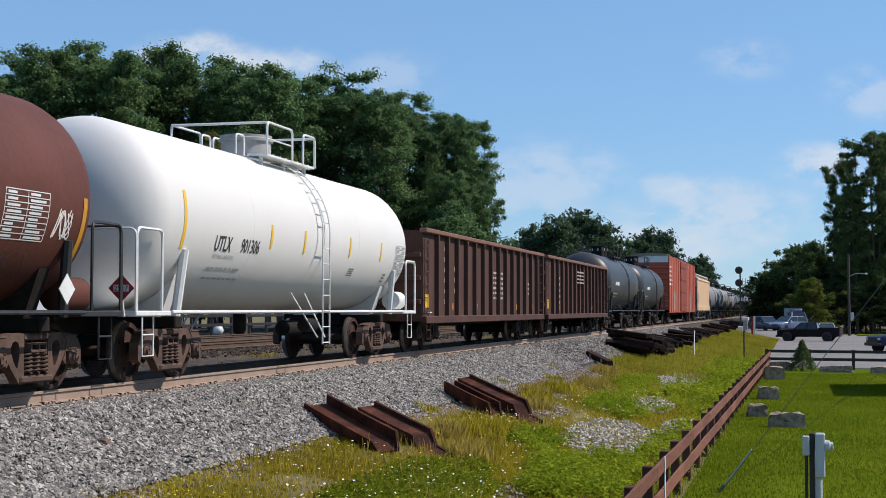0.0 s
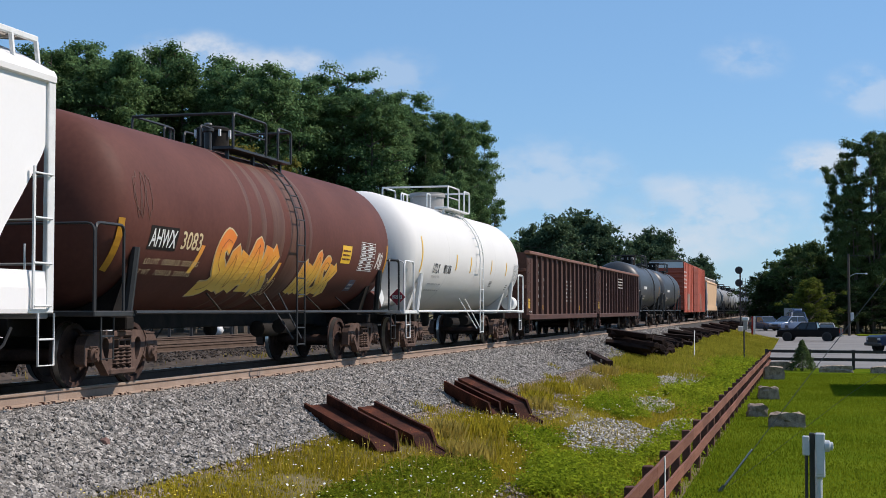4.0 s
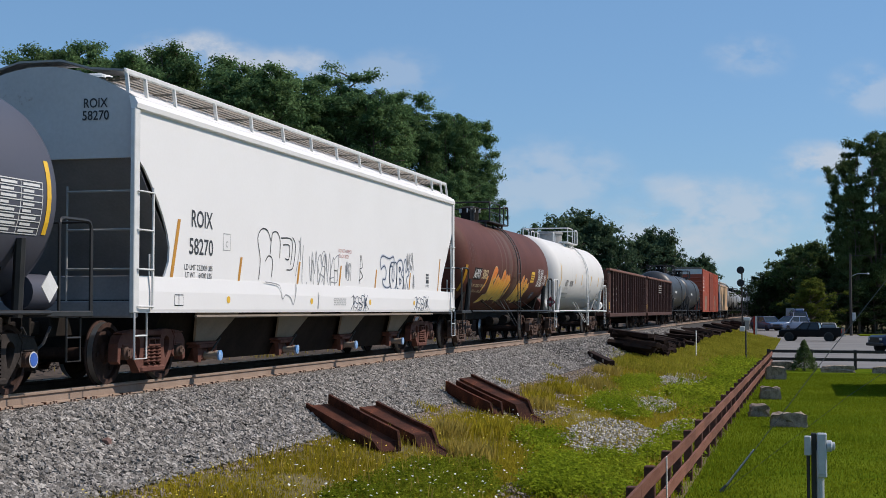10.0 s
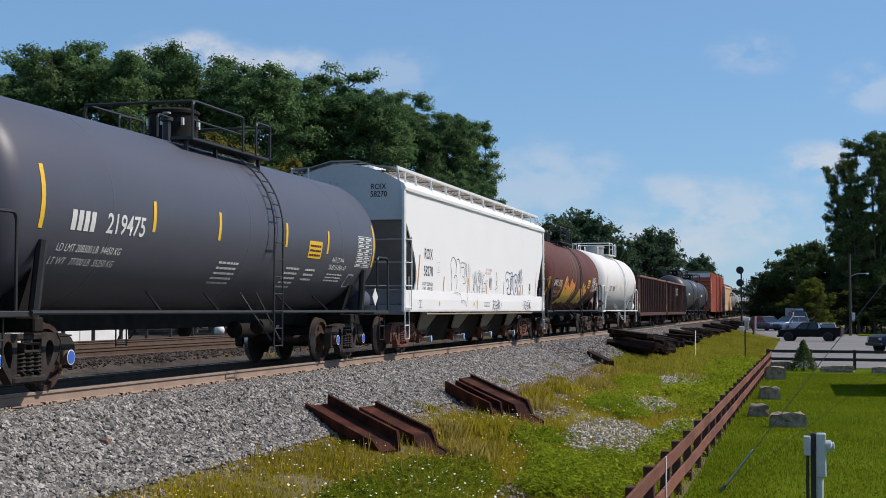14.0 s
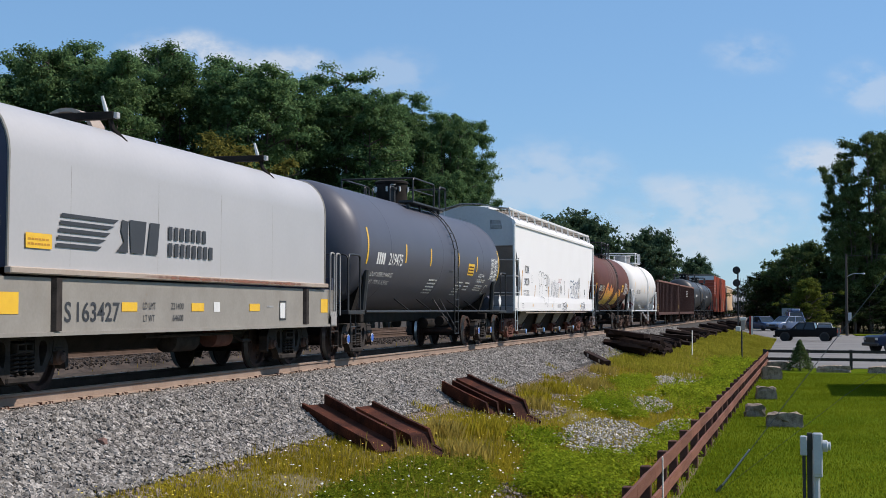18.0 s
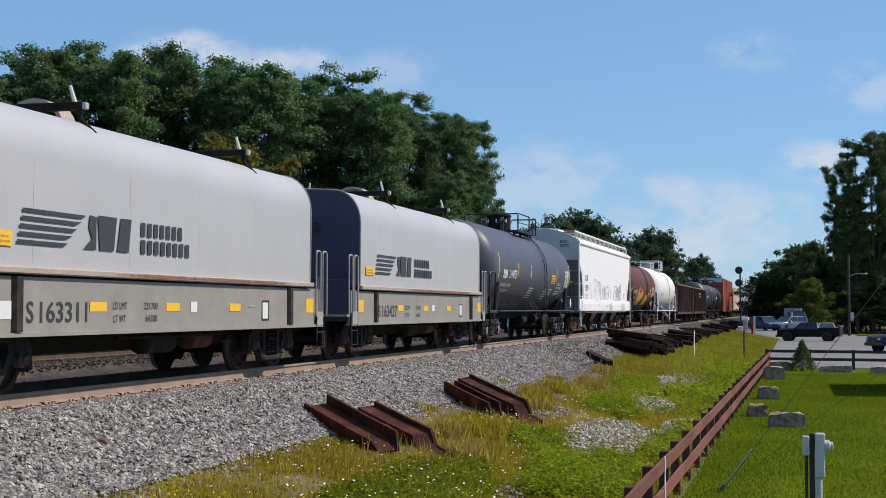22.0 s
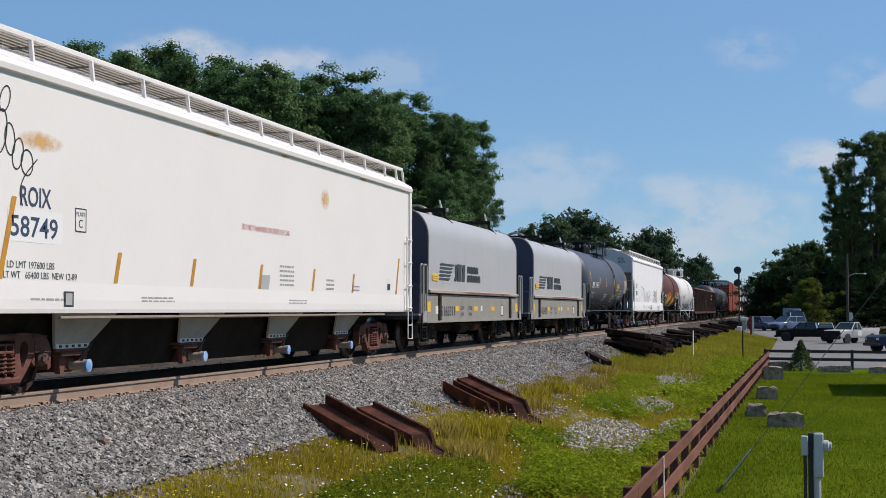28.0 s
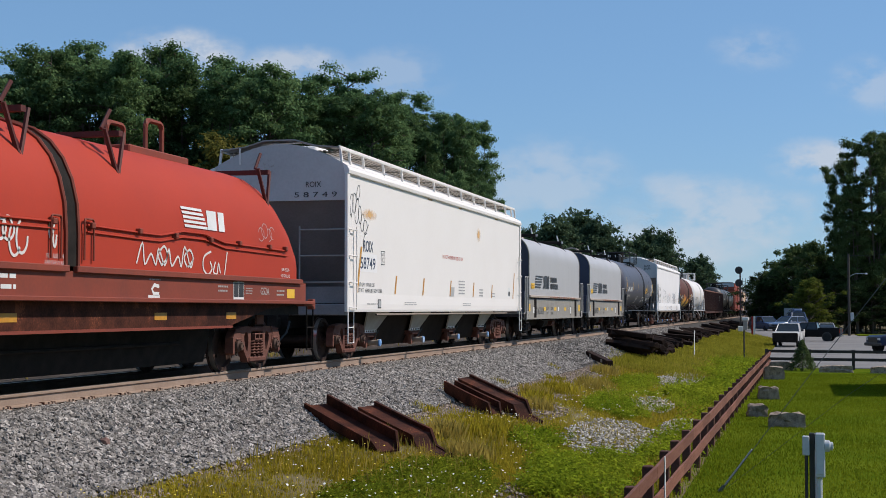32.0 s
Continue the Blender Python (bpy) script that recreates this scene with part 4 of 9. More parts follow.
def side_frame_mesh(sign):
    g = G()
    x0, x1 = (0.93, 1.07)
    if sign < 0:
        x0, x1 = -x1, -x0
    outer = [(0.30, 0.79), (0.48, 0.80), (0.66, 0.79), (0.76, 0.68), (0.72, 0.50), (0.60, 0.35), (0.40, 0.15), (0.29, 0.15), (0.29, 0.30), (0.29, 0.46), (0.29, 0.58), (0.29, 0.70)]
    hole = [(0.44, 0.68), (0.50, 0.70), (0.56, 0.68), (0.60, 0.62), (0.59, 0.54), (0.54, 0.44), (0.48, 0.36), (0.44, 0.36), (0.42, 0.43), (0.40, 0.51), (0.40, 0.59), (0.41, 0.64)]
    n = len(outer)
    for s in (-1, 1):
        v = [(x, s * p, q) for x in (x0 + 0.01, x1) for loop in (outer, hole) for p, q in loop]
        f = []
        for i in range(n):
            k = (i + 1) % n
            f += [(i, k, n + k, n + i), (2 * n + i, 2 * n + k, 3 * n + k, 3 * n + i), (i, k, 2 * n + k, 2 * n + i), (n + i, n + k, 3 * n + k, 3 * n + i)]
        g.add(v, f)
        # pedestal over the bearing with its rounded shoulder
        g.prism([(s * p, q) for p, q in ((0.66, 0.79), (0.90, 0.77), (1.05, 0.71), (1.13, 0.60), (1.14, 0.34), (1.06, 0.30), (1.04, 0.54), (0.74, 0.54), (0.73, 0.36), (0.66, 0.42), (0.72, 0.50), (0.76, 0.68))], "x", x0, x1 + 0.012)
        g.box(x0 - 0.005, x1 + 0.03, s * 0.889 - 0.12, s * 0.889 + 0.12, 0.555, 0.60, 0.015)
        g.box(x0 + 0.02, x1 + 0.025, s * 0.889 - 0.15, s * 0.889 + 0.15, 0.735, 0.76, 0.01)
    g.box(x0, x1 + 0.01, -0.31, 0.31, 0.70, 0.79, 0.02)
    g.box(x0 - 0.03, x1 + 0.03, -0.40, 0.40, 0.15, 0.25, 0.025)
    # end of the bolster between the columns
    lo, hi = (x1 - 0.10, x1 + 0.05) if sign > 0 else (x0 - 0.05, x0 + 0.10)
    g.box(lo, hi, -0.20, 0.20, 0.54, 0.58, 0.01)
    g.box(lo, hi, -0.20, 0.20, 0.64, 0.67, 0.01)
    for y in (-0.19, 0.0, 0.17):
        g.box(lo, hi, y - 0.015, y + 0.015, 0.56, 0.66)
    return g.mesh("side_frame")


def springs_mesh(sign):
    g = G()
    coil_spring(g, sign * 1.03, 0.0, 0.27, 0.53, 0.075, 5, 0.017)
    return g.mesh("spring")


def wheelset_mesh():
    g = G()
    r = WHEEL_R
    for s in (-1, 1):
        g.lathe([(s * 0.80, 0.05), (s * 0.80, 0.13), (s * 0.755, 0.17), (s * 0.735, r - 0.09), (s * 0.79, r - 0.075), (s * 0.79, r - 0.006), (s * 0.70, r), (s * 0.685, r + 0.025), (s * 0.665, r + 0.025), (s * 0.655, r - 0.06), (s * 0.70, r - 0.09), (s * 0.70, 0.15), (s * 0.64, 0.13), (s * 0.64, 0.05)], "x", n=36)
        for k in range(3):
            a = k * math.tau / 3 + 0.4
            g.box(s * 0.765 - 0.012, s * 0.765 + 0.012, 0.26 * math.cos(a) - 0.03, 0.26 * math.cos(a) + 0.03, 0.26 * math.sin(a) - 0.03, 0.26 * math.sin(a) + 0.03)
    g.lathe([(-1.0, 0.08), (-0.82, 0.08), (-0.8, 0.09), (0.8, 0.09), (0.82, 0.08), (1.0, 0.08)], "x", n=12)
    return g.mesh("wheelset")


def tread_mesh(s):
    g = G()
    r = WHEEL_R + 0.002
    g.lathe([(s * 0.785, r - 0.006), (s * 0.705, r)], "x", n=36)
    del g.f[-2:]
    return g.mesh("tread")


def bearing_mesh(sign):
    g = G()
    g.lathe([(sign * 0.99, 0.10), (sign * 1.10, 0.10), (sign * 1.125, 0.075), (sign * 1.155, 0.07), (sign * 1.16, 0.02)], "x", n=16)
    for k in range(3):
        a = k * math.tau / 3
        g.box(min(sign * 1.12, sign * 1.17), max(sign * 1.12, sign * 1.17), 0.05 * math.cos(a) - 0.012, 0.05 * math.cos(a) + 0.012, 0.05 * math.sin(a) - 0.012, 0.05 * math.sin(a) + 0.012)
    return g.mesh("bearing_cap")


def bolster_mesh():
    g = G()
    g.prism([(-1.02, 0.50), (-0.7, 0.42), (0.7, 0.42), (1.02, 0.50), (1.02, 0.64), (0.5, 0.70), (-0.5, 0.70), (-1.02, 0.64)], "y", -0.2, 0.2)
    g.lathe([(0.66, 0.2), (0.76, 0.2)], "z", n=16)
    for s in (-1, 1):
        g.box(-0.75, 0.75, s * 0.40 - 0.05, s * 0.40 + 0.05, 0.30, 0.42)
        for t in (-1, 1):
            g.box(t * 0.72 - 0.07, t * 0.72 + 0.07, s * 0.36 - 0.06, s * 0.36 + 0.06, 0.28, 0.60)
    return g.mesh("truck")


def dup(key, make, material):
    me = shared((key, material.name), make)
    if not me.materials:
        me.materials.append(material)
    return me


def truck(parent, y, frame_mat, spin=True, wheel_mat=None, decal=None):
    tr = part("truck", dup("truck", bolster_mesh, TRUCK_DARK), TRUCK_DARK, parent, "cast steel bogie with two wheelsets", (0, y, 0))
    for s in (-1, 1):
        part("side_frame", dup(("frame", s), lambda: side_frame_mesh(s), frame_mat), frame_mat, tr)
        for y3 in (-0.19, 0.0, 0.19):
            part("spring", dup(("springs", s), lambda: springs_mesh(s), frame_mat), frame_mat, tr, "", (0, y3, 0))
        for e in (-1, 1):
            part("bearing_cap", dup(("cap", s), lambda: bearing_mesh(s), TRUCK), TRUCK, tr, "", (0, e * 0.889, WHEEL_R))
            if decal and s > 0:
                part("bearing_decal", G().lathe([(1.161, 0.088), (1.171, 0.088), (1.171, 0.01)], "x", n=20), decal, tr, "blue bearing cap disc", (0, e * 0.889, WHEEL_R))
                part("bearing_ring", G().lathe([(1.160, 0.104), (1.166, 0.104), (1.166, 0.06)], "x", n=20), PALE_INK, tr, "white ring on the bearing", (0, e * 0.889, WHEEL_R))
    for e in (-1, 1):
        w = part("wheelset", dup("wheels", wheelset_mesh, wheel_mat or WHEEL), WHEEL, tr, "two steel wheels on an axle", (0, e * 0.889, WHEEL_R))
        w.data.materials[0] = wheel_mat or WHEEL
        for s in (-1, 1):
            part("tread", dup(("tread", s), lambda: tread_mesh(s), TREAD), TREAD, tr, "bright worn wheel tread", (0, e * 0.889, WHEEL_R))
        if spin:
            SPIN.append((w, e * 0.889))
    return tr


def coupler(parent, y, s):
    g = G()
    g.box(-0.09, 0.09, min(y - s * 0.3, y + s * 0.36), max(y - s * 0.3, y + s * 0.36), 0.74, 0.93, 0.02)
    g.prism([(-0.16, y + s * 0.34), (0.16, y + s * 0.34), (0.18, y + s * 0.50), (0.05, y + s * 0.62), (-0.02, y + s * 0.5), (-0.16, y + s * 0.55)], "z", 0.70, 0.98)
    part("coupler", g, UNDER, parent)
    h = G()
    h.tube([(0.32, y + s * 0.1, 0.85), (0.33, y + s * 0.3, 0.62), (0.2, y + s * 0.5, 0.42), (0.1, y + s * 0.62, 0.42)], 0.022, 6)
    part("air_hose", h, BLACK, parent)


def rungs_ladder(parent, x, y0, y1, z0, z1, n, material, r=0.013, name="ladder"):
    """Upright ladder on a side: stiles at y0 and y1."""
    g = G()
    g.box(x - 0.008, x + 0.008, y0 - 0.025, y0 + 0.025, z0, z1)
    g.box(x - 0.008, x + 0.008, y1 - 0.025, y1 + 0.025, z0, z1)
    lad = part(name, g, material, parent)
    for i in range(n):
        z = z0 + (z1 - z0) * (i + 0.5) / n
        part("rung", shared(("rung", round(y1 - y0, 3), r, material.name), lambda: G().tube([(0.02, -0.02, 0), (0.02, y1 - y0 + 0.02, 0)], r, 6).mesh("rung")), material, lad, "", (x, y0, z))
    return lad


def stirrup(parent, x, y, w, z0, z1, material):
    g = G()
    g.tube([(x, y - w / 2, z1), (x, y - w / 2, z0), (x, y + w / 2, z0), (x, y + w / 2, z1)], 0.016, 6)
    g.tube([(x, y - w / 2, (z0 + z1) / 2), (x, y + w / 2, (z0 + z1) / 2)], 0.014, 6)
    return part("sill_step", g, material, parent)


def grab(parent, pts, material, r=0.018, name="handrail"):
    g = G()
    g.tube(pts, r, 6)
    return part(name, g, material, parent)


def tank_profile(hl, r):
    hd = r * 0.52
    prof = []
    for i in range(9):
        a = i / 8 * math.pi / 2
        prof.append((-hl + hd - hd * math.cos(a), max(0.01, r * math.sin(a))))
    for k in range(1, 12):
        prof.append((-hl + hd + (2 * hl - 2 * hd) * k / 12, r))
    for i in range(9):
        a = (1 - i / 8) * math.pi / 2
        prof.append((hl - hd + hd * math.cos(a), max(0.01, r * math.sin(a))))
    return prof


def tank_car(label, length, tc, r, zc, paint, trim, frame_mat, strips=(), strip_mat=None, dome="tall", ladder_y=0.0, bands=(), spin=True, side_x=1.5, plat_x=1.48, dome_y=0.0, wheel_mat=None, dome_r=0.43):
    car = tagged(empty("tank_car"), label, "tank car", "freight train cars")
    hl = length / 2
    tl = hl - 0.35
    surf = round_side(r, zc, 0.006, tl)
    part("tank", G().lathe(tank_profile(tl, r), "y", (0, 0, zc), 56), paint, car)
    for yb, wb in bands:
        g = G().lathe([(yb - wb / 2 - 0.02, r + 0.0005), (yb - wb / 2, r + 0.004), (yb + wb / 2, r + 0.004), (yb + wb / 2 + 0.02, r + 0.0005)], "y", (0, 0, zc), 56)
        part("band", g, TANK_BAND if paint is TANK_BROWN else paint, car)
    # stub sills, saddles and bolsters
    for s in (-1, 1):
        g = G().box(-0.22, 0.22, min(s * (hl - 2.6), s * hl), max(s * (hl - 2.6), s * hl), 0.72, 1.02, 0.02)
        g.box(-1.2, 1.2, s * tc / 2 - 0.12, s * tc / 2 + 0.12, 0.80, 1.0, 0.02)
        part("stub_sill", g, UNDER, car)
        g = G()
        pts = [(math.cos(a) * (r + 0.012), zc + math.sin(a) * (r + 0.012)) for a in np.linspace(radians(-142), radians(-38), 13)]
        pts += [(0.95, 0.98), (-0.95, 0.98)]
        g.prism(pts, "y", s * tc / 2 - 0.13, s * tc / 2 + 0.13)
        part("saddle", g, UNDER if paint is not TANK_WHITE else paint, car)
        for e in (-1, 1):
            g = G().tube([(e * 1.28, s * (tc / 2 + 0.28), 1.0), (e * (r * 0.93), s * (tc / 2 + 0.22), zc - 0.55)], 0.075, 8)
            part("tank_brace", g, trim, car)
        # end platform with railing, steps and coupler
        pl = part("end_platform", G().box(-plat_x, plat_x, min(s * (hl - 1.25), s * (hl - 0.05)), max(s * (hl - 1.25), s * (hl - 0.05)), 1.0, 1.08, 0.012), trim, car)
        for e in (-1, 1):
            grab(car, bend([(e * plat_x * 0.985, s * (hl - 0.10), 1.05), (e * plat_x * 0.985, s * (hl - 0.10), 2.28), (e * plat_x * 0.985, s * (hl - 0.92), 2.28), (e * plat_x * 0.985, s * (hl - 0.92), 1.05)]), trim, 0.024)
            stirrup(car, e * plat_x * 0.97, s * (hl - 0.5), 0.36, 0.42, 1.04, trim)
        grab(car, bend([(-plat_x * 0.985, s * (hl - 0.07), 1.05), (-plat_x * 0.985, s * (hl - 0.07), 2.27), (plat_x * 0.985, s * (hl - 0.07), 2.27), (plat_x * 0.985, s * (hl - 0.07), 1.05)]), trim, 0.02)
        coupler(car, s * hl, s)
        truck(car, s * tc / 2, frame_mat, spin, wheel_mat, BEARING_BLUE if paint is TANK_GREY else None)
    if paint is not TANK_WHITE:
        part("centre_sill", G().box(-0.24, 0.24, -hl + 2.5, hl - 2.5, 0.78, 1.12, 0.02), UNDER, car)
    # side bars and their stays
    for e in (-1, 1):
        grab(car, [(e * side_x, -hl + 1.2, 1.06), (e * side_x, hl - 1.2, 1.06)], trim, 0.03, "side_bar")
        for k in (-0.55, -0.22, 0.3, 0.62) if paint is not TANK_WHITE else ():
            y = k * tc / 2
            grab(car, [(e * side_x, y, 1.06), (e * r * 0.6, y + 0.75, zc - r * 0.79)], trim, 0.017, "stay")
        g = G()
        arc = [round_side(r + 0.09, zc)(0, v) for v in np.linspace(zc, zc + (r + 0.09) * 1.22, 9)]
        xl = r + 0.09
        for dy in (-0.21, 0.21):
            g.tube([(e * xl, ladder_y + dy, 0.42), (e * xl, ladder_y + dy, 1.3), (e * xl, ladder_y + dy, zc - 0.2)] + [(e * max(p[0], 0.02), ladder_y + dy, p[2]) for p in arc], 0.017, 6)
        zs = [0.45 + 0.31 * k for k in range(7)]
        steps = [(e * xl, z) for z in zs] + [(e * p[0], p[2]) for p in arc[1:]]
        if spin and e > 0:
            lad = part("ladder", g, trim, car)
            for px, pz in steps:
                part("rung", shared(("tank rung", trim.name), lambda: G().tube([(0, -0.21, 0), (0, 0.21, 0)], 0.013, 6).mesh("rung")), trim, lad, "", (px, ladder_y, pz))
        else:
            for px, pz in steps:
                g.tube([(px, ladder_y - 0.21, pz), (px, ladder_y + 0.21, pz)], 0.013, 6)
            part("ladder", g, trim, car)
        for dy in (-0.55, 0.55):
            part("ladder_brace", G().tube([(e * side_x, ladder_y + dy * 0.4, 0.55), (e * r * 0.66, ladder_y + dy * 0.7, zc - r * 0.77)], 0.017, 6), trim, car)
    # dome and working platform
    zt = zc + r
    dy = dome_y
    dh = 0.52 if dome_r > 0.4 else 0.40
    if dome == "tall":
        g = G().lathe([(zt - 0.15, dome_r), (zt + dh, dome_r), (zt + dh + 0.01, dome_r + 0.03), (zt + dh + 0.06, dome_r + 0.03), (zt + dh + 0.10, dome_r - 0.05), (zt + dh + 0.12, 0.1)], "z", (0, dy, 0), 28)
    else:
        g = G().lathe([(zt - 0.15, 0.50), (zt + 0.34, 0.50), (zt + 0.35, 0.545), (zt + 0.40, 0.545), (zt + 0.42, 0.52), (zt + 0.47, 0.52), (zt + 0.49, 0.1)], "z", (0, dy, 0), 28)
    dm = part("dome", g, GRATE if paint is TANK_WHITE else UNDER, car)
    for k in range(8):
        a = k * math.tau / 8
        part("dome_bolt", shared("dome_bolt", lambda: G().box(-0.022, 0.022, -0.022, 0.022, 0, 0.13, 0.004).mesh("dome_bolt")), trim, dm, "", ((dome_r + 0.04) * math.cos(a), dy + (dome_r + 0.04) * math.sin(a), zt + 0.30))
    if dome == "tall":
        part("valve_wheel", G().lathe([(0, 0.02), (0.0, 0.07), (0.03, 0.07), (0.03, 0.02)], "z", (0.3, dy - 0.9, zt + 0.42), 12), GRATE, car)
        part("vent_valve", G().lathe([(zt - 0.1, 0.07), (zt + 0.28, 0.07), (zt + 0.30, 0.11), (zt + 0.36, 0.11), (zt + 0.38, 0.03)], "z", (0.3, dy - 0.9, 0), 12), trim, car)
    px = 0.98
    zp = zt - 0.06
    for e in (-1, 1):
        g = G().box(min(e * 0.58, e * px), max(e * 0.58, e * px), dy - 1.35, ladder_y + 1.0, zp - 0.02, zp + 0.02)
        for k in range(9):
            yk = dy - 1.3 + k * (ladder_y + 1.0 - dy + 1.25) / 8
            g.box(min(e * 0.58, e * px), max(e * 0.58, e * px), yk - 0.02, yk + 0.02, zp + 0.02, zp + 0.035)
        for yy in (dy - 1.2, dy, ladder_y + 0.85):
            g.box(e * 0.8 - 0.03, e * 0.8 + 0.03, yy - 0.03, yy + 0.03, zt - 0.42, zp)
        part("top_platform", g, trim, car)
        x = e * px
        zr = zt + 0.56
        grab(car, bend([(x, dy - 1.35, zp), (x, dy - 1.35, zr), (x, ladder_y - 0.32, zr), (x, ladder_y - 0.32, zp)]), trim, 0.026)
        grab(car, bend([(x, ladder_y + 0.30, zp), (x, ladder_y + 0.30, zr), (x, ladder_y + 1.0, zr), (x, ladder_y + 1.0, zp)]), trim, 0.026)
        grab(car, bend([(x * 0.98, dy - 1.35, zt + 0.25), (x * 0.98, ladder_y - 0.34, zt + 0.25)], 0.02), trim, 0.018)
    for yy in (dy - 1.35, ladder_y + 1.0):
        grab(car, [(-px, yy, zt + 0.55), (px, yy, zt + 0.55)], trim, 0.026)
    for x in (-0.35, 0.35):
        grab(car, bend([(x, dy - 1.35, zt - 0.02), (x, dy - 1.35, zt + 0.36), (x, dy - 0.95, zt + 0.36), (x, dy - 0.95, zt - 0.02)], 0.09), trim, 0.022)
    # brake gear under the middle
    part("air_reservoir", G().lathe([(-0.5, 0.05), (-0.45, 0.16), (0.45, 0.16), (0.5, 0.05)], "y", (0.35, ladder_y + 1.3, 0.72), 14), UNDER, car)
    part("brake_cylinder", G().lathe([(-0.3, 0.14), (0.25, 0.14), (0.28, 0.05), (0.5, 0.04)], "y", (0.9, ladder_y + 0.9, 0.78), 12), UNDER, car)
    part("outlet_valve", G().lathe([(0.62, 0.09), (0.70, 0.13), (zc - r + 0.05, 0.13)], "z", (0, ladder_y - 0.6, 0), 14), UNDER, car)
    for u, v0, h in strips:
        patch("reflector", car, u, v0, 0.10, h, strip_mat or YELLOW, surf, n=6)
    return car, surf


def placard(parent, x, y, z, size, material, word=None):
    g = G()
    h = size / 2
    g.prism([(-h, 0), (0, -h), (h, 0), (0, h)], "y", -0.006, 0.006)
    p = part("placard", g, material, parent, "diamond-shaped hazard placard", (x, y, z))
    if word:
        me = lettering(p, word, -size * 0.27, -size * 0.09, size * 0.18, INK, lambda u, v: (u, -0.012, v), size * 0.54)
        b = patch("panel", p, -size * 0.3, -size * 0.12, size * 0.6, size * 0.24, PALE_INK, lambda u, v: (u, -0.009, v))
    return p


def hopper_car(label, length, tc, paint, trim, frame_mat, spin=True, caps=BLUE_CAP, straight=False):
    car = tagged(empty("covered_hopper"), label, "hopper car", "freight train cars")
    hl = length / 2
    xs, ze, zr = 1.52, 3.98, 4.62
    zb = 3.40 if straight else 3.26
    ins = 1.50
    # side sheets with the curved cut towards the slope sheets
    cut = [(0.0, 3.28), (0.25, 3.12), (0.49, 2.90), (0.70, 2.68), (0.87, 2.47), (1.01, 2.25), (1.09, 2.03), (1.07, 1.82), (0.96, 1.64), (0.85, 1.5)]
    far_cut = [(0.0, 3.22), (0.12, 3.02), (0.55, 2.52), (0.95, 2.08), (1.16, 1.80), (1.22, 1.5)]
    if straight:
        cut = far_cut = [(0.0, 3.22), (0.02, 1.36)]
    poly = [(-hl + 0.14 + a, z) for a, z in cut] + [(hl - 0.14 - a, z) for a, z in reversed(far_cut)] + [(hl - 0.14, ze), (-hl + 0.14, ze)]
    for e in (-1, 1):
        g = G().prism(poly, "x", min(e * (xs - 0.03), e * xs), max(e * (xs - 0.03), e * xs))
        part("side_sheet", g, paint, car)
        zs = 1.44 if straight else 1.58
        xo = 1.535 if straight else 1.55
        sill = [(e * 1.50, 1.05), (e * (xo - 0.01), 1.05), (e * xo, 1.10), (e * xo, zs - 0.22), (e * (1.522 if straight else 1.526), zs), (e * 1.50, zs)]
        part("side_sill", G().prism(sill, "y", -hl + 0.05, hl - 0.05), paint, car, smooth=False)
        part("roof_edge", G().prism([(e * 1.49, ze - 0.05), (e * 1.575, ze - 0.02), (e * 1.585, ze + 0.05), (e * 1.54, ze + 0.13), (e * 1.45, ze + 0.16)], "y", -hl + 0.02, hl - 0.02), paint, car)
        # roof walk with its posts
        g = G()
        for k in range(9):
            xk = 0.40 + k * 0.108
            g.box(min(e * xk, e * (xk + 0.062)), max(e * xk, e * (xk + 0.062)), -hl + 0.5, hl - 0.5, 4.475, 4.505)
        for k in range(13):
            yk = (-hl + 0.6) + (2 * hl - 1.2) * k / 12
            g.box(min(e * 0.38, e * 1.34), max(e * 0.38, e * 1.34), yk - 0.02, yk + 0.02, 4.45, 4.475)
        walkway = part("roof_walk", g, WALK_TAN, car, "dusty steel roof walkway grating")
        part("walk_edge", G().box(min(e * 1.31, e * 1.36), max(e * 1.31, e * 1.36), -hl + 0.10, hl - 0.10, 4.47, 4.55, 0.012), trim, walkway)
        n = 13
        for y in [(-hl + 0.14) + (2 * hl - 0.28) * i / (n - 1) for i in range(n)] + [-hl + 0.72, hl - 0.72]:
            part("post", shared(("walkpost", e, trim.name), lambda: G().prism([(e * 1.36, 4.16), (e * 1.41, 4.14), (e * 1.37, 4.48), (e * 1.32, 4.48)], "y", -0.022, 0.022).mesh("post")), trim, walkway, "", (0, y, 0))
        for s in (-1, 1):
            # corner post, ladder with its own stiles, sill step
            part("corner_post", G().box(min(e * 1.49, e * 1.56), max(e * 1.49, e * 1.56), min(s * (hl - 0.17), s * hl), max(s * (hl - 0.17), s * hl), 1.05, 3.96, 0.01), trim, car)
            lad = part("ladder", G().box(min(e * 1.575, e * 1.60), max(e * 1.575, e * 1.60), s * (hl - 0.54) - 0.02, s * (hl - 0.54) + 0.02, 1.1, 2.86), trim, car)
            for z in (1.14, 1.67, 2.23, 2.78):
                part("rung", shared(("hopper rung", e, s, trim.name), lambda: G().tube([(e * 1.565, s * (hl - 0.10), 0), (e * 1.60, s * (hl - 0.13), 0), (e * 1.60, s * (hl - 0.54), 0)], 0.015, 6).mesh("rung")), trim, lad, "", (0, 0, z))
            stirrup(car, e * 1.57, s * (hl - 0.20), 0.38, 0.40, 1.05, trim)
            grab(car, [(e * 1.5, s * (hl - 1.3), 1.55), (e * 1.5, s * (hl - 0.6), 1.55), (e * 1.5, s * (hl - 0.6), 1.9)], trim, 0.015)
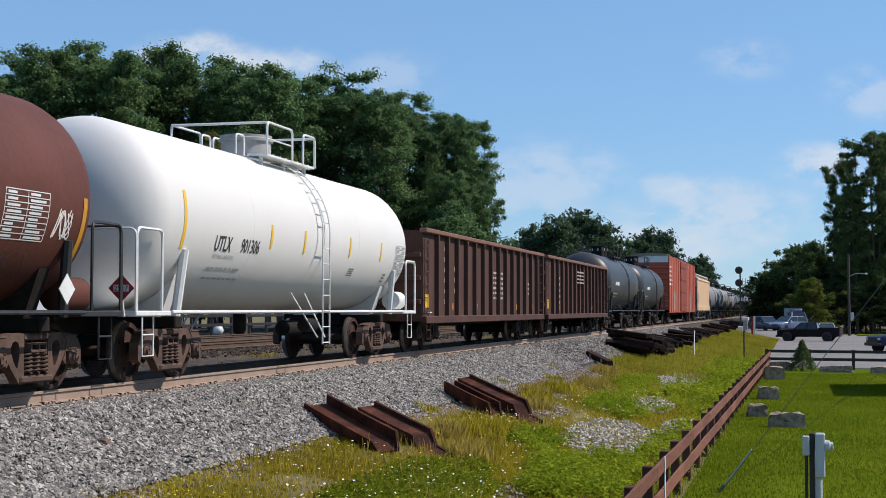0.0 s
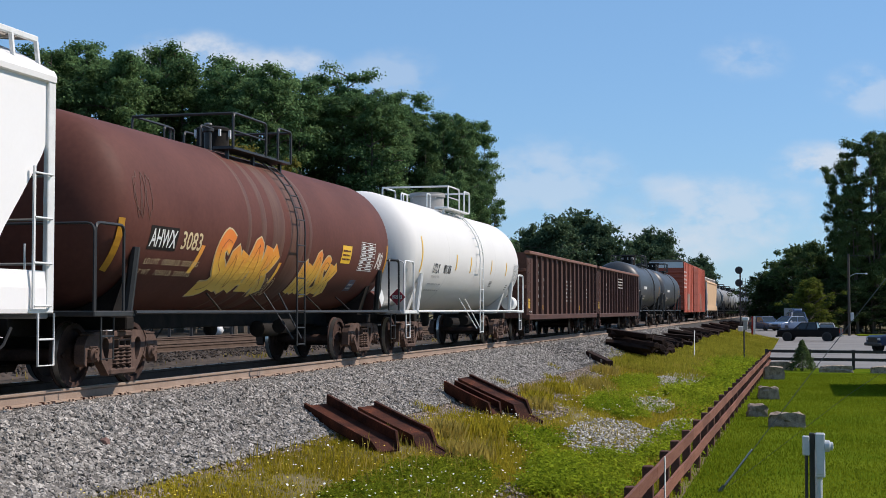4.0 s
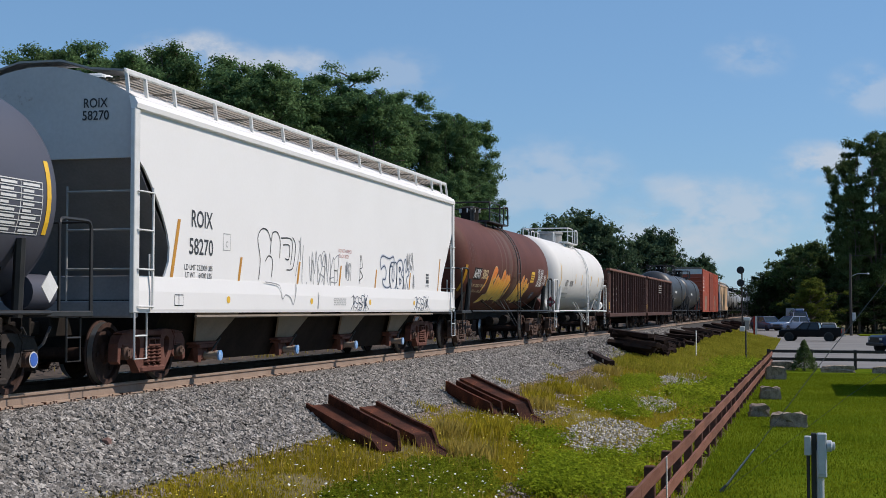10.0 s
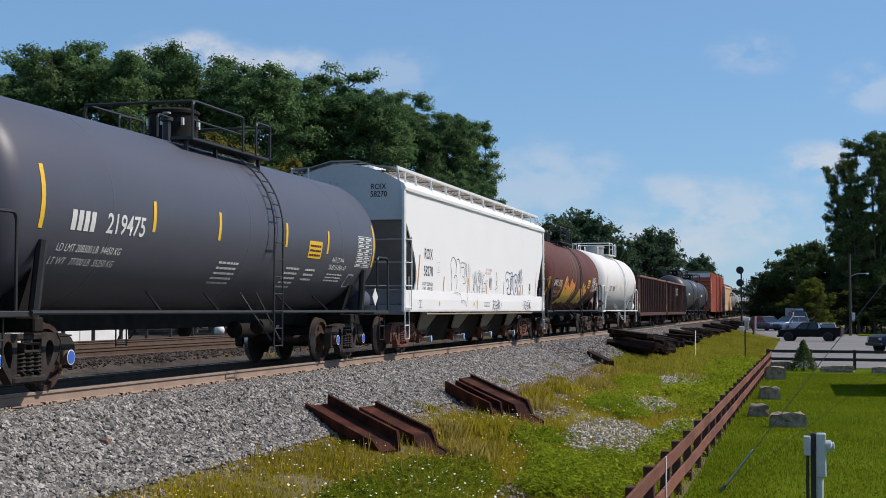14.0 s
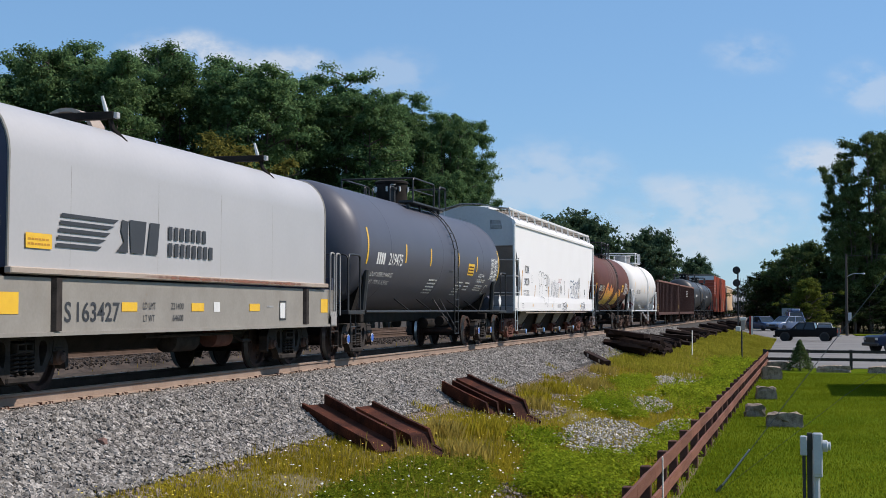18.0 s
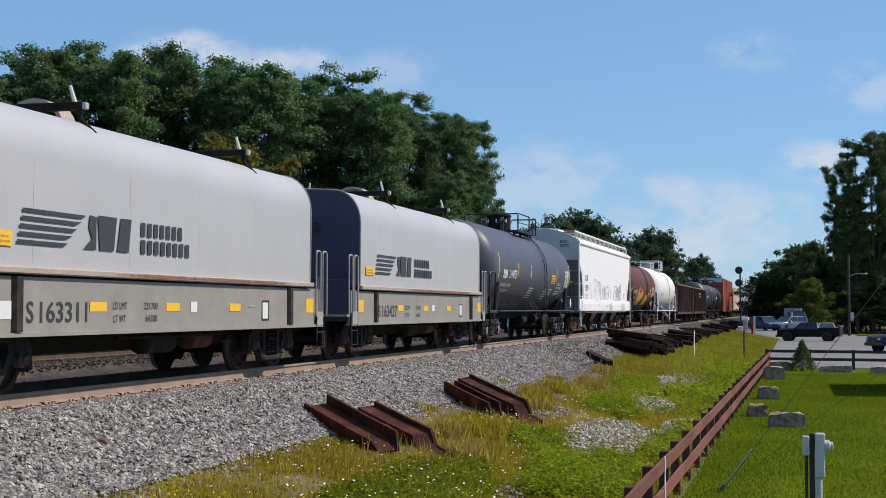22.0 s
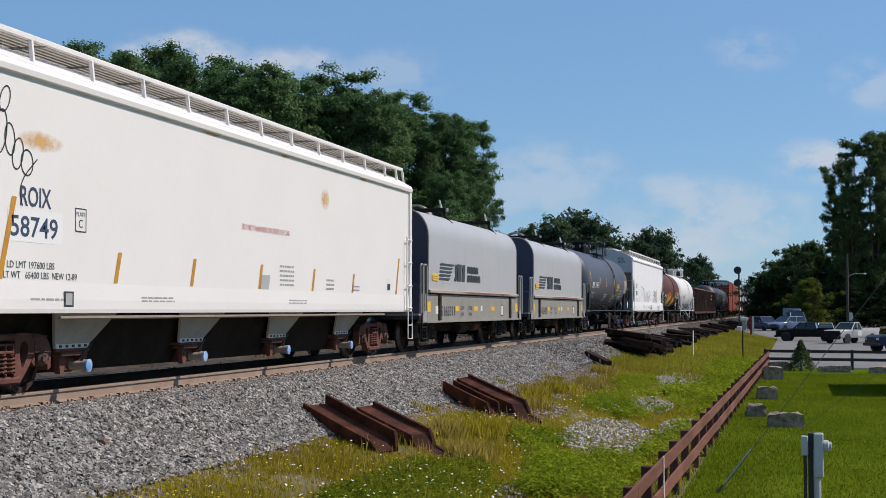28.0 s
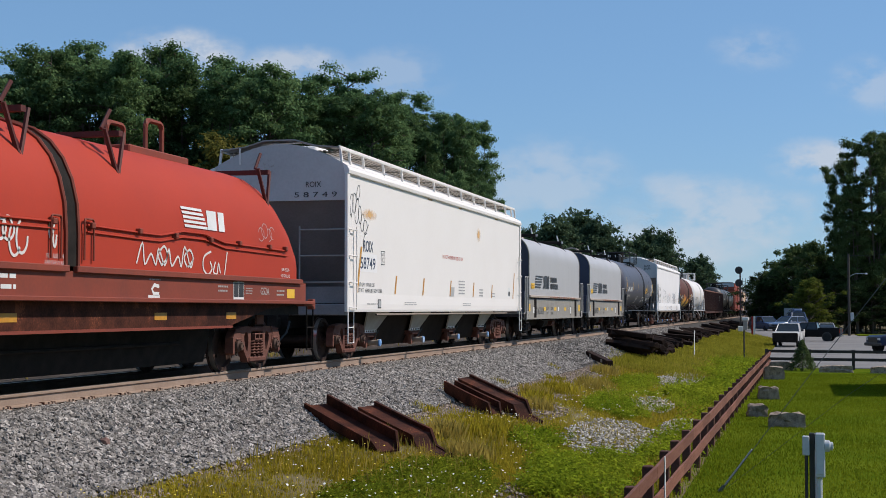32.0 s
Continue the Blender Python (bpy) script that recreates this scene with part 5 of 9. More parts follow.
    arch = [(xs * k / 8, 4.02 + (zr - 4.02) * math.cos(k / 8 * 1.42) ** 0.92) for k in range(-8, 9)]
    part("roof", G().prism(arch + [(1.45, 3.9), (-1.45, 3.9)], "y", -hl + 0.12, hl - 0.12), paint, car)
    for k in range(7):
        part("hatch_cover", shared(("hatch", trim.name), lambda: G().box(-0.45, 0.45, -0.85, 0.85, zr - 0.05, zr + 0.07, 0.03).mesh("hatch_cover")), trim, car, "", (0, (k - 3) * length / 7.6, 0))
    for s in (-1, 1):
        # end wall above, slope sheet below
        ew = [(x, z) for x, z in arch] + [(xs - 0.03, zb), (-xs + 0.03, zb)]
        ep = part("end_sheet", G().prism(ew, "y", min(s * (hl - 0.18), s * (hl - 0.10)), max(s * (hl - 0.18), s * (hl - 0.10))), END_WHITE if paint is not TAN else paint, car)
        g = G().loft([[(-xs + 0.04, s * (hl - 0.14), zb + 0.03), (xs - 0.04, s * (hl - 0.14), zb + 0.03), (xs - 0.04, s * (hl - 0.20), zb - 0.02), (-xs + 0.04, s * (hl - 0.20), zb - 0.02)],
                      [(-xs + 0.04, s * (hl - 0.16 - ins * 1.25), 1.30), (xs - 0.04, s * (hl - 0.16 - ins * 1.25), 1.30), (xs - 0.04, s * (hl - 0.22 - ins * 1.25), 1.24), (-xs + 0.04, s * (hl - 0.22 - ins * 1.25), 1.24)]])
        part("slope_sheet", g, SLOPE_GREY, car, "grey sloping end sheet darkened for shade")
        g = G().box(-1.5, 1.5, min(s * (hl - 0.28), s * (hl - 0.02)), max(s * (hl - 0.28), s * (hl - 0.02)), 0.98, 1.22, 0.02)
        part("stub_sill", G().box(-0.25, 0.25, min(s * (hl - 2.3), s * hl), max(s * (hl - 2.3), s * hl), 0.70, 1.0, 0.02), UNDER, car)
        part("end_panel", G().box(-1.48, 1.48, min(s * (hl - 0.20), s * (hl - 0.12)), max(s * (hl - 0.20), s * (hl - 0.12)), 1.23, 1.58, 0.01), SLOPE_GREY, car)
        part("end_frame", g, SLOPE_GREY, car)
        g = G()
        for z in (1.14, 1.67, 2.23, 2.78):
            g.tube([(0.48, s * (hl - 0.05), z), (1.50, s * (hl - 0.05), z)], 0.018, 6)
        g.tube([(0.48, s * (hl - 0.05), 1.1), (0.48, s * (hl - 0.05), 2.86)], 0.018, 6)
        # Grey instead of the white trim, to give these rails their shade.
        part("end_handrail", g, GRATE, car)
        g = G()
        for x in (-0.95, -0.6):
            g.tube([(x, s * (hl - 0.06), 1.2), (x, s * (hl - 0.06), 3.2)], 0.016, 6)
        for i in range(6):
            g.tube([(-0.95, s * (hl - 0.06), 1.4 + i * 0.34), (-0.6, s * (hl - 0.06), 1.4 + i * 0.34)], 0.012, 6)
        g.tube([(-0.9, s * (hl - 0.1), 4.2), (-0.9, s * (hl - 0.1), 4.55)], 0.025, 6)
        part("end_ladder", g, trim, car)
        lo, hi = min(s * (hl - 0.62), s * (hl - 0.08)), max(s * (hl - 0.62), s * (hl - 0.08))
        arm = [(1.34, 4.50), (0.80, 4.55), (0.34, 4.68), (-0.34, 4.68), (-0.80, 4.55), (-1.34, 4.50)]
        ew = part("end_walk", G().prism(arm + [(x, z + 0.03) for x, z in reversed(arm)], "y", lo, hi), GRATE, car)
        for e in (-1, 1):
            part("bracket", G().box(e * 0.6 - 0.02, e * 0.6 + 0.02, lo + 0.05, lo + 0.09, 4.3, 4.55), GRATE, ew)
        coupler(car, s * hl, s)
        truck(car, s * tc / 2, frame_mat, spin)
    # centre sill and four outlet bays
    part("centre_sill", G().box(-0.3, 0.3, -hl + 1.5, hl - 1.5, 0.85, 1.1), UNDER, car)
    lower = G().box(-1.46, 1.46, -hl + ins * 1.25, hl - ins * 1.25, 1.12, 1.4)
    part("lower_body", lower, GRIME_SHADE, car)
    for i in range(4):
        y = (i - 1.5) * (3.90 if straight else 3.72) - (0.12 if straight else 0.05)
        hw = 1.95 if straight else 1.86
        # The dark hull also fills the shaded gaps between the bays.
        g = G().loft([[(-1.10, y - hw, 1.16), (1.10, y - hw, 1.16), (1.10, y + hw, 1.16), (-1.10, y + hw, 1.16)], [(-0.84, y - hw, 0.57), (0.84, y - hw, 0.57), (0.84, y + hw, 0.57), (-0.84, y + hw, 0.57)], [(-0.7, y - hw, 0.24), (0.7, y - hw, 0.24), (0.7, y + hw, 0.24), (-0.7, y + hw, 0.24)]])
        bay = part("outlet_bay", g, GRIME_SHADE, car, "sloping outlet hopper darkened for shade")
        part("gate_frame", G().box(-1.0, 1.0, y - 0.46, y + 0.46, 0.52, 0.565, 0.01), TRUCK_BROWN, bay)
        for e in (-1, 1):
            # side sheet leaning in towards the gate
            g = G().loft([[(e * 1.23, y - 0.92, 1.10), (e * 1.23, y + 0.92, 1.10), (e * 1.19, y + 0.92, 1.10), (e * 1.19, y - 0.92, 1.10)], [(e * 0.96, y - 0.42, 0.57), (e * 0.96, y + 0.42, 0.57), (e * 0.92, y + 0.42, 0.57), (e * 0.92, y - 0.42, 0.57)]])
            part("bay_side", g, CREAM_DUSTY_SHADED if straight else HOP_GREY, bay, "dusty cream bay side plate toned for shade" if straight else "dusty brown bay side plate toned for bounce", smooth=False)
            if straight:
                part("bolt_strip", G().box(min(e * 0.95, e * 0.99), max(e * 0.95, e * 0.99), y - 0.45, y + 0.45, 0.565, 0.63), CREAM, bay, "pale bolted strip")
                for k in range(5):
                    part("bay_bolt", G().box(min(e * 0.99, e * 1.006), max(e * 0.99, e * 1.006), y - 0.37 + k * 0.17, y - 0.32 + k * 0.17, 0.58, 0.615), TRUCK, bay)
            g = G().box(min(e * 0.55, e * 1.02), max(e * 0.55, e * 1.02), y - 0.36, y + 0.36, 0.46, 0.52, 0.01)
            g.prism([(y - 0.34, 0.48), (y - 0.14, 0.48), (y - 0.18, 0.22), (y - 0.28, 0.22)], "x", min(e * 0.88, e * 0.96), max(e * 0.88, e * 0.96))
            g.prism([(y + 0.24, 0.48), (y + 0.34, 0.48), (y + 0.30, 0.28), (y + 0.22, 0.28)], "x", min(e * 0.90, e * 1.02), max(e * 0.90, e * 1.02))
            g.box(min(e * 0.5, e * 0.92), max(e * 0.5, e * 0.92), y - 0.18, y + 0.18, 0.24, 0.46, 0.03)
            part("outlet_gate", g, TRUCK_BROWN, bay)
            part("gate_handle", G().tube([(e * 1.0, y + 0.05, 0.34), (e * 1.08, y + 0.34, 0.62)], 0.016, 6), BLACK, bay)
            g = G().lathe([(e * 0.86, 0.062), (e * 1.12, 0.062), (e * 1.13, 0.082), (e * 1.17, 0.082), (e * 1.175, 0.03)], "x", (0, y + 0.06, 0.33), 18)
            part("outlet_pipe", g, COIL_LIP, bay)
            part("outlet_cap", G().lathe([(e * 1.175, 0.085), (e * 1.21, 0.088), (e * 1.225, 0.03)], "x", (0, y + 0.06, 0.33), 18), caps, bay)
    for e in (-1, 1):
        part("brake_pipe", G().tube([(e * 1.51, -hl + 2.2, 0.99), (e * 1.51, hl - 2.2, 0.99)], 0.025, 6), HOP_GREY, car)
    return car


def gondola(label, length, tc, n_ribs, spin=True):
    car = tagged(empty("gondola"), label, "gondola car", "freight train cars")
    hl = length / 2
    for e in (-1, 1):
        part("side_wall", G().box(min(e * 1.38, e * 1.43), max(e * 1.38, e * 1.43), -hl + 0.06, hl - 0.06, 0.86, 3.08), GON, car)
        part("top_chord", G().box(min(e * 1.36, e * 1.56), max(e * 1.36, e * 1.56), -hl, hl, 3.06, 3.18, 0.02), GON_LIP, car)
        part("side_sill", G().box(min(e * 1.40, e * 1.55), max(e * 1.40, e * 1.55), -hl + 0.02, hl - 0.02, 0.74, 0.94, 0.02), GON, car)
        for i in range(n_ribs):
            y = -hl + 1.35 + (2 * hl - 1.5) * i / (n_ribs - 1)
            part("rib", shared(("rib", e), lambda: G().prism([(e * 1.43, -0.10), (e * 1.54, -0.06), (e * 1.54, 0.06), (e * 1.43, 0.10)], "z", 0.92, 3.07).mesh("rib")), GON, car, "", (0, y, 0))
        for s in (-1, 1):
            rungs_ladder(car, e * 1.47, s * (hl - 0.55), s * (hl - 0.1), 0.9, 2.9, 6, GON)
            stirrup(car, e * 1.5, s * (hl - 0.35), 0.36, 0.35, 0.8, GON)
    for s in (-1, 1):
        part("end_wall", G().box(-1.42, 1.42, min(s * (hl - 0.10), s * (hl - 0.02)), max(s * (hl - 0.10), s * (hl - 0.02)), 0.8, 3.12), GON, car)
        for z in (1.3, 1.9, 2.5):
            part("end_rib", shared("end_rib", lambda: G().box(-1.4, 1.4, -0.04, 0.04, -0.07, 0.07, 0.02).mesh("end_rib")), GON, car, "", (0, s * (hl + 0.02), z))
        coupler(car, s * hl, s)
        truck(car, s * tc / 2, TRUCK_DARK, spin)
    part("floor", G().box(-1.4, 1.4, -hl + 0.1, hl - 0.1, 0.92, 1.02), UNDER, car)
    part("load", G().box(-1.37, 1.37, -hl + 0.2, hl - 0.2, 1.02, 2.6, 0.3), UNDER, car, "dark bulk load below the rim")
    part("centre_sill", G().box(-0.3, 0.3, -hl, hl, 0.62, 0.92), UNDER, car)
    patch("reflector", car, -hl + 0.32, 1.15, 0.36, 0.34, YELLOW, flat(1.4345), label="yellow reflective square")
    for k in range(5):
        patch("reflector", car, -hl + 3.2 + k * 3.0, 1.1, 0.12, 0.18, AMBER, flat(1.4345))
    return car


RUST_SCUFF = stain_mat("rust scuff", (0.22, 0.085, 0.05), 0.95)


def coil_car(label, hood_label, spin=True):
    """Silver coil car with one hood."""
    car = tagged(empty("coil_car"), label, "coil car", "freight train cars")
    hl, tc = 6.75, 9.6
    hh = 5.82
    prof = [(1.46, 1.61), (1.47, 3.0)]
    for i in range(1, 9):
        a = i / 8 * math.pi / 2
        prof.append((0.86 + 0.61 * math.cos(a), 3.0 + 0.71 * math.sin(a)))
    full = prof + [(0.0, 3.75)] + [(-x, z) for x, z in reversed(prof)]
    hood = part("hood", G().prism(full, "y", -hh, hh), COIL_SILVER, car, hood_label)
    for s in (-1, 1):
        inset = [(x * 0.985, 1.62 + (z - 1.62) * 0.99) for x, z in full]
        part("hood_end", G().prism(inset, "y", min(s * hh, s * (hh + 0.02)), max(s * hh, s * (hh + 0.02))), END_NAVY, hood, "dark blue-grey hood end")
        g = G()
        ring = [(x, s * (hh + 0.012), z) for x, z in full]
        g.tube(ring, 0.022, 6)
        part("hood_rim", g, COIL_FRAME, hood)
    for e in (-1, 1):
        part("hood_lip", G().box(min(e * 1.44, e * 1.54), max(e * 1.44, e * 1.54), -hh - 0.05, hh + 0.05, 1.53, 1.62, 0.015), COIL_LIP, car)
        for y in (-4.33, -1.74, 0.6, 2.93):
            patch("hood_seam", hood, y - 0.004, 1.65, 0.008, 1.33, COIL_FRAME, lambda u, v: (e * (1.461 + (v - 1.61) * 0.0072), u, v))
    for y in (-2.4, 3.5):
        g = G()
        g.box(-1.08, 1.08, y - 0.07, y + 0.07, 3.86, 3.97, 0.01)
        for x in (-0.4, 0.4):
            g.box(x - 0.05, x + 0.05, y - 0.05, y + 0.05, 3.70, 3.87)
        for e in (-1, 1):
            g.tube([(e * 1.0, y, 3.88), (e * 1.05, y, 3.72), (e * 1.24, y + 0.04, 3.52)], 0.04, 6)
            g.tube([(e * 0.74, y - 0.02, 3.73), (e * 1.24, y + 0.04, 3.50)], 0.018, 6)
        bracket = part("lifting_bracket", g, UNDER, hood)
        for e in (-1, 1):
            part("guide_pin", G().tube([(e * 0.95, y, 3.95), (e * 0.90, y - 0.05, 4.20)], [0.035, 0.022], 8), PALE_INK, bracket, "white guide pin")
            part("end_cap", G().box(min(e * 1.08, e * 1.14), max(e * 1.08, e * 1.14), y - 0.05, y + 0.05, 3.87, 3.96, 0.008), COIL_SILVER, bracket)
    arc = [(0.48 * math.cos(a), 3.70 + 0.44 * math.sin(a)) for a in np.linspace(0, math.pi, 15)]
    inner = [(x * 0.88, 3.70 + (z - 3.70) * 0.87) for x, z in arc]
    part("lifting_hoop", G().prism(arc + list(reversed(inner)), "y", -1.90, -1.50), COIL_LIP, hood, "pale weathered lifting hoop")
    part("lifting_frame", G().box(-0.62, 0.62, -1.95, -0.72, 3.68, 3.78, 0.02), TRUCK_DARK, hood)
    for u, w in ((-2.6, 3.6), (-0.6, 4.4), (2.2, 2.6)):
        patch("rust_stain", car, u, 1.53, w, 0.09, RUST_SCUFF, flat(1.5415 + 0.001 * w), n=1)
    # body below the hood
    for e in (-1, 1):
        poly = [(-hl + 0.25, 0.80), (hl - 0.25, 0.80), (hl - 0.25, 1.50), (-hl + 0.25, 1.50)]
        part("side_beam", G().prism(poly, "x", min(e * 1.40, e * 1.46), max(e * 1.40, e * 1.46)), COIL_FRAME, car)
        part("beam_flange", G().box(min(e * 1.36, e * 1.50), max(e * 1.36, e * 1.50), -hl + 0.25, hl - 0.25, 0.76, 0.81), COIL_FRAME, car)
        for s in (-1, 1):
            y = s * (hl - 2.06)
            part("stake", G().prism([(e * 1.46, y - 0.11), (e * 1.52, y - 0.07), (e * 1.52, y + 0.07), (e * 1.46, y + 0.11)], "z", 0.82, 1.5), TRUCK_DARK, car)
            if e > 0:
                patch("reflector", car, s * (hl - 0.95) - 0.19, 1.04, 0.42, 0.27, YELLOW, flat(1.466))
    for s in (-1, 1):
        g = G().box(-1.42, 1.42, min(s * (hl - 0.35), s * (hl - 0.25)), max(s * (hl - 0.35), s * (hl - 0.25)), 0.85, 1.75, 0.01)
        g.box(-1.4, 1.4, min(s * (hl - 0.9), s * (hl - 0.3)), max(s * (hl - 0.9), s * (hl - 0.3)), 1.45, 1.52)
        part("end_bulkhead", g, END_NAVY, car)
        part("end_platform", G().box(-1.45, 1.45, min(s * (hl - 0.4), s * (hl - 0.05)), max(s * (hl - 0.4), s * (hl - 0.05)), 0.95, 1.0), GRATE, car)
        for e in (-1, 1):
            x = e * 1.50
            for a, b in ((0.05, 0.3), (-0.32, -0.07)):
                grab(car, bend([(x, s * (hl - 0.24 + a - 0.1), 0.98), (x, s * (hl - 0.24 + a - 0.1), 2.25), (x, s * (hl - 0.24 + b - 0.1), 2.25), (x, s * (hl - 0.24 + b - 0.1), 0.98)], 0.08), GRATE, 0.02)
            part("step_panel", G().box(min(x - 0.01, x + 0.01), max(x - 0.01, x + 0.01), min(s * (hl - 0.62), s * (hl - 0.27)), max(s * (hl - 0.62), s * (hl - 0.27)), 0.78, 1.06, 0.004), GRATE, car)
            stirrup(car, x, s * (hl - 0.4), 0.46, 0.36, 0.95, TRUCK_DARK)
        # hand brake wheel on the end
        coupler(car, s * (hl + 0.15), s)
        truck(car, s * tc / 2, TRUCK_DARK, spin)
    g = G()
    g.tube([(-0.2 + 0.28 * math.cos(a), -hl + 0.05, 1.95 + 0.28 * math.sin(a)) for a in np.linspace(0, math.tau, 20)], 0.018, 6)
    g.tube([(-0.48, -hl + 0.05, 1.95), (0.08, -hl + 0.05, 1.95)], 0.014, 6)
    part("brake_wheel", g, UNDER, car)
    part("trough", G().box(-1.38, 1.38, -hl + 0.4, hl - 0.4, 0.95, 1.45), UNDER, car)
    part("centre_sill", G().box(-0.28, 0.28, -hl, hl, 0.62, 0.95), UNDER, car)
    part("trough_keel", G().prism([(-0.9, 0.95), (0.9, 0.95), (0.6, 0.48), (-0.6, 0.48)], "y", -hl + 3.1, hl - 3.1), UNDER, car)
    part("air_reservoir", G().lathe([(-0.5, 0.05), (-0.45, 0.2), (0.45, 0.2), (0.5, 0.05)], "y", (0.75, 0.5, 0.6), 14), TRUCK_DARK, car)
    part("brake_cylinder", G().lathe([(-0.4, 0.17), (0.3, 0.17), (0.33, 0.06), (0.55, 0.05)], "y", (0.85, 1.9, 0.62), 14), TRUCK_BROWN, car)
    g = G()
    g.tube([(1.0, -1.2, 0.68), (1.0, 2.6, 0.68)], 0.025, 6)
    g.tube([(0.8, 2.2, 0.75), (1.1, 2.4, 0.55), (1.05, 2.9, 0.55)], 0.03, 6)
    part("brake_rigging", g, TRUCK_DARK, car)
    # markings
    sf = flat(1.4805)
    for i in range(5):
        z = 1.90 + i * 0.098
        k = 0.03 * i
        g = G().add([sf(-4.72 + k, z), sf(-3.62 + 0.12 * i - 0.06 * (i % 2), z), sf(-3.5 + 0.12 * i, z + 0.052), sf(-4.71 + k, z + 0.052)], [(0, 1, 2, 3)])
        part("emblem_stripe", g, LOGO_GREY, hood, "dark grey stripe of a railway emblem", smooth=False)
    g = G()
    g.add([sf(-3.08, 1.90), sf(-2.74, 1.90), sf(-2.74, 2.34), sf(-2.92, 2.36), sf(-2.95, 2.2), sf(-2.86, 2.05)], [(0, 1, 2, 3, 4, 5)])
    g.add([sf(-2.70, 2.37), sf(-2.16, 2.37), sf(-2.24, 1.90), sf(-2.64, 1.90)], [(0, 1, 2, 3)])
    g.add([sf(-2.14, 1.90), sf(-1.80, 1.90), sf(-1.72, 2.37), sf(-2.04, 2.37)], [(0, 1, 2, 3)])
    part("emblem", g, LOGO_GREY, hood, "dark grey railway emblem", smooth=False)
    for z, w, n in ((2.15, 1.45, 7), (1.90, 1.72, 8)):
        for i in range(n):
            a = -1.42 + w * i / n
            patch("lettering_bar", hood, a, z, w / n * 0.66, 0.20, LOGO_GREY, sf, n=1)
    patch("label_plate", hood, -5.45, 1.86, 0.63, 0.19, YELLOW, sf, label="yellow notice sticker")
    bars(hood, -5.40, 1.89, 0.52, 0.12, 2, AMBER, flat(1.484), 7)
    return car, flat(1.4665)


def red_coil_car(spin=True):
    car = tagged(empty("coil_car"), "red coil car with two rounded hoods and spray paint", "coil car", "freight train cars")
    hl, tc = 9.4, 14.9
    prof = []
    for i in range(15):
        a = i / 14 * math.pi
        prof.append((1.46 * math.copysign(abs(math.cos(a)) ** 0.72, math.cos(a)), 2.08 + 1.54 * math.sin(a) ** 0.9))
    prof = [(1.46, 1.66)] + prof + [(-1.46, 1.66)]

    def sec(y, k):
        return [(x, y, 1.66 + (z - 1.66) * k) for x, z in prof]
    for s in (-1, 1):
        secs = []
        for i in range(8):
            a = i / 7
            secs.append(sec(s * (8.46 - 1.16 * a), 0.50 + 0.50 * math.sin(a * math.pi / 2) ** 0.62))
        secs += [sec(s * y, 1.0) for y in (6.0, 4.0, 2.0, 0.14)]
        hood = part("hood", G().loft(secs), RED_HOOD, car, "bright red rounded steel hood")
        g = G()
        path = [(x * 1.012, s * 0.16, 1.66 + (z - 1.66) * 1.01) for x, z in prof]
        g.tube(path, 0.028, 6)
        part("hood_rim", g, RED_FRAME, hood)
        for e in (-1, 1):
            g = G()
            zz = 2.20
            pts = [(e * 1.475, s * y, zz + dz) for y, dz in ((0.4, 0.02), (2.2, 0.0), (2.6, 0.0), (3.4, 0.10), (4.2, 0.10), (5.0, 0.0), (7.9, -0.02))]
            g.tube(pts, 0.017, 6)
            part("latch_rod", g, RED_HOOD, hood)
            part("latch_rod", G().tube([(x, y, z - 0.09) for x, y, z in pts], 0.014, 6), RED_HOOD, hood)
            for y in (0.5, 1.9, 3.1, 4.4, 5.6, 7.0, 7.8):
                part("rod_clamp", shared("rod_clamp", lambda: G().box(-0.05, 0.05, -0.05, 0.05, -0.02, 0.06, 0.01).mesh("rod_clamp")), RED_FRAME, hood, "", (e * 1.475, s * y, zz))
            grab(hood, bend([(e * 1.49, s * 0.3, 1.75), (e * 1.49, s * 0.3, 2.3), (e * 1.49, s * 0.55, 2.3), (e * 1.49, s * 0.55, 1.75)], 0.05), RED_FRAME, 0.016)
            part("hood_lip", G().box(min(e * 1.43, e * 1.51), max(e * 1.43, e * 1.51), min(s * 0.1, s * 8.7), max(s * 0.1, s * 8.7), 1.58, 1.67, 0.01), RED_FRAME, hood)
        for y in ((1.75, 7.55) if s > 0 else (0.85, 6.7)):
            g = G()
            g.box(-1.25, 1.25, s * y - 0.06, s * y + 0.06, 3.58, 3.66)
            for e in (-1, 1):
                g.tube([(e * 1.22, s * y - 0.02, 2.98), (e * 1.15, s * y - 0.30, 3.66)], 0.035, 6)
                g.tube([(e * 1.22, s * y - 0.02, 2.98), (e * 1.15, s * y + 0.28, 3.66)], 0.035, 6)
                g.tube([(e * 1.1, s * y - 0.3, 3.66), (e * 1.1, s * y - 0.05, 3.96)], 0.03, 6)
            part("lifting_bracket", g, DARK_RED, hood, "dark red lifting bracket")
        g = G()
        for e in (-1, 1):
            g.tube(bend([(e * 0.35, s * 4.95, 3.5), (e * 0.35, s * 4.95, 4.2), (e * 0.35, s * 4.35, 4.2), (e * 0.35, s * 4.35, 3.5)], 0.14), 0.045, 6)
        g.box(-0.5, 0.5, s * 4.6 - 1.1, s * 4.6 + 1.1, 3.56, 3.70, 0.02)
        part("lifting_frame", g, RED_FRAME, hood)
    part("hood_joint", G().prism([(x * 1.005, 1.66 + (z - 1.66) * 0.995) for x, z in prof], "y", -0.13, 0.13), UNDER, car)
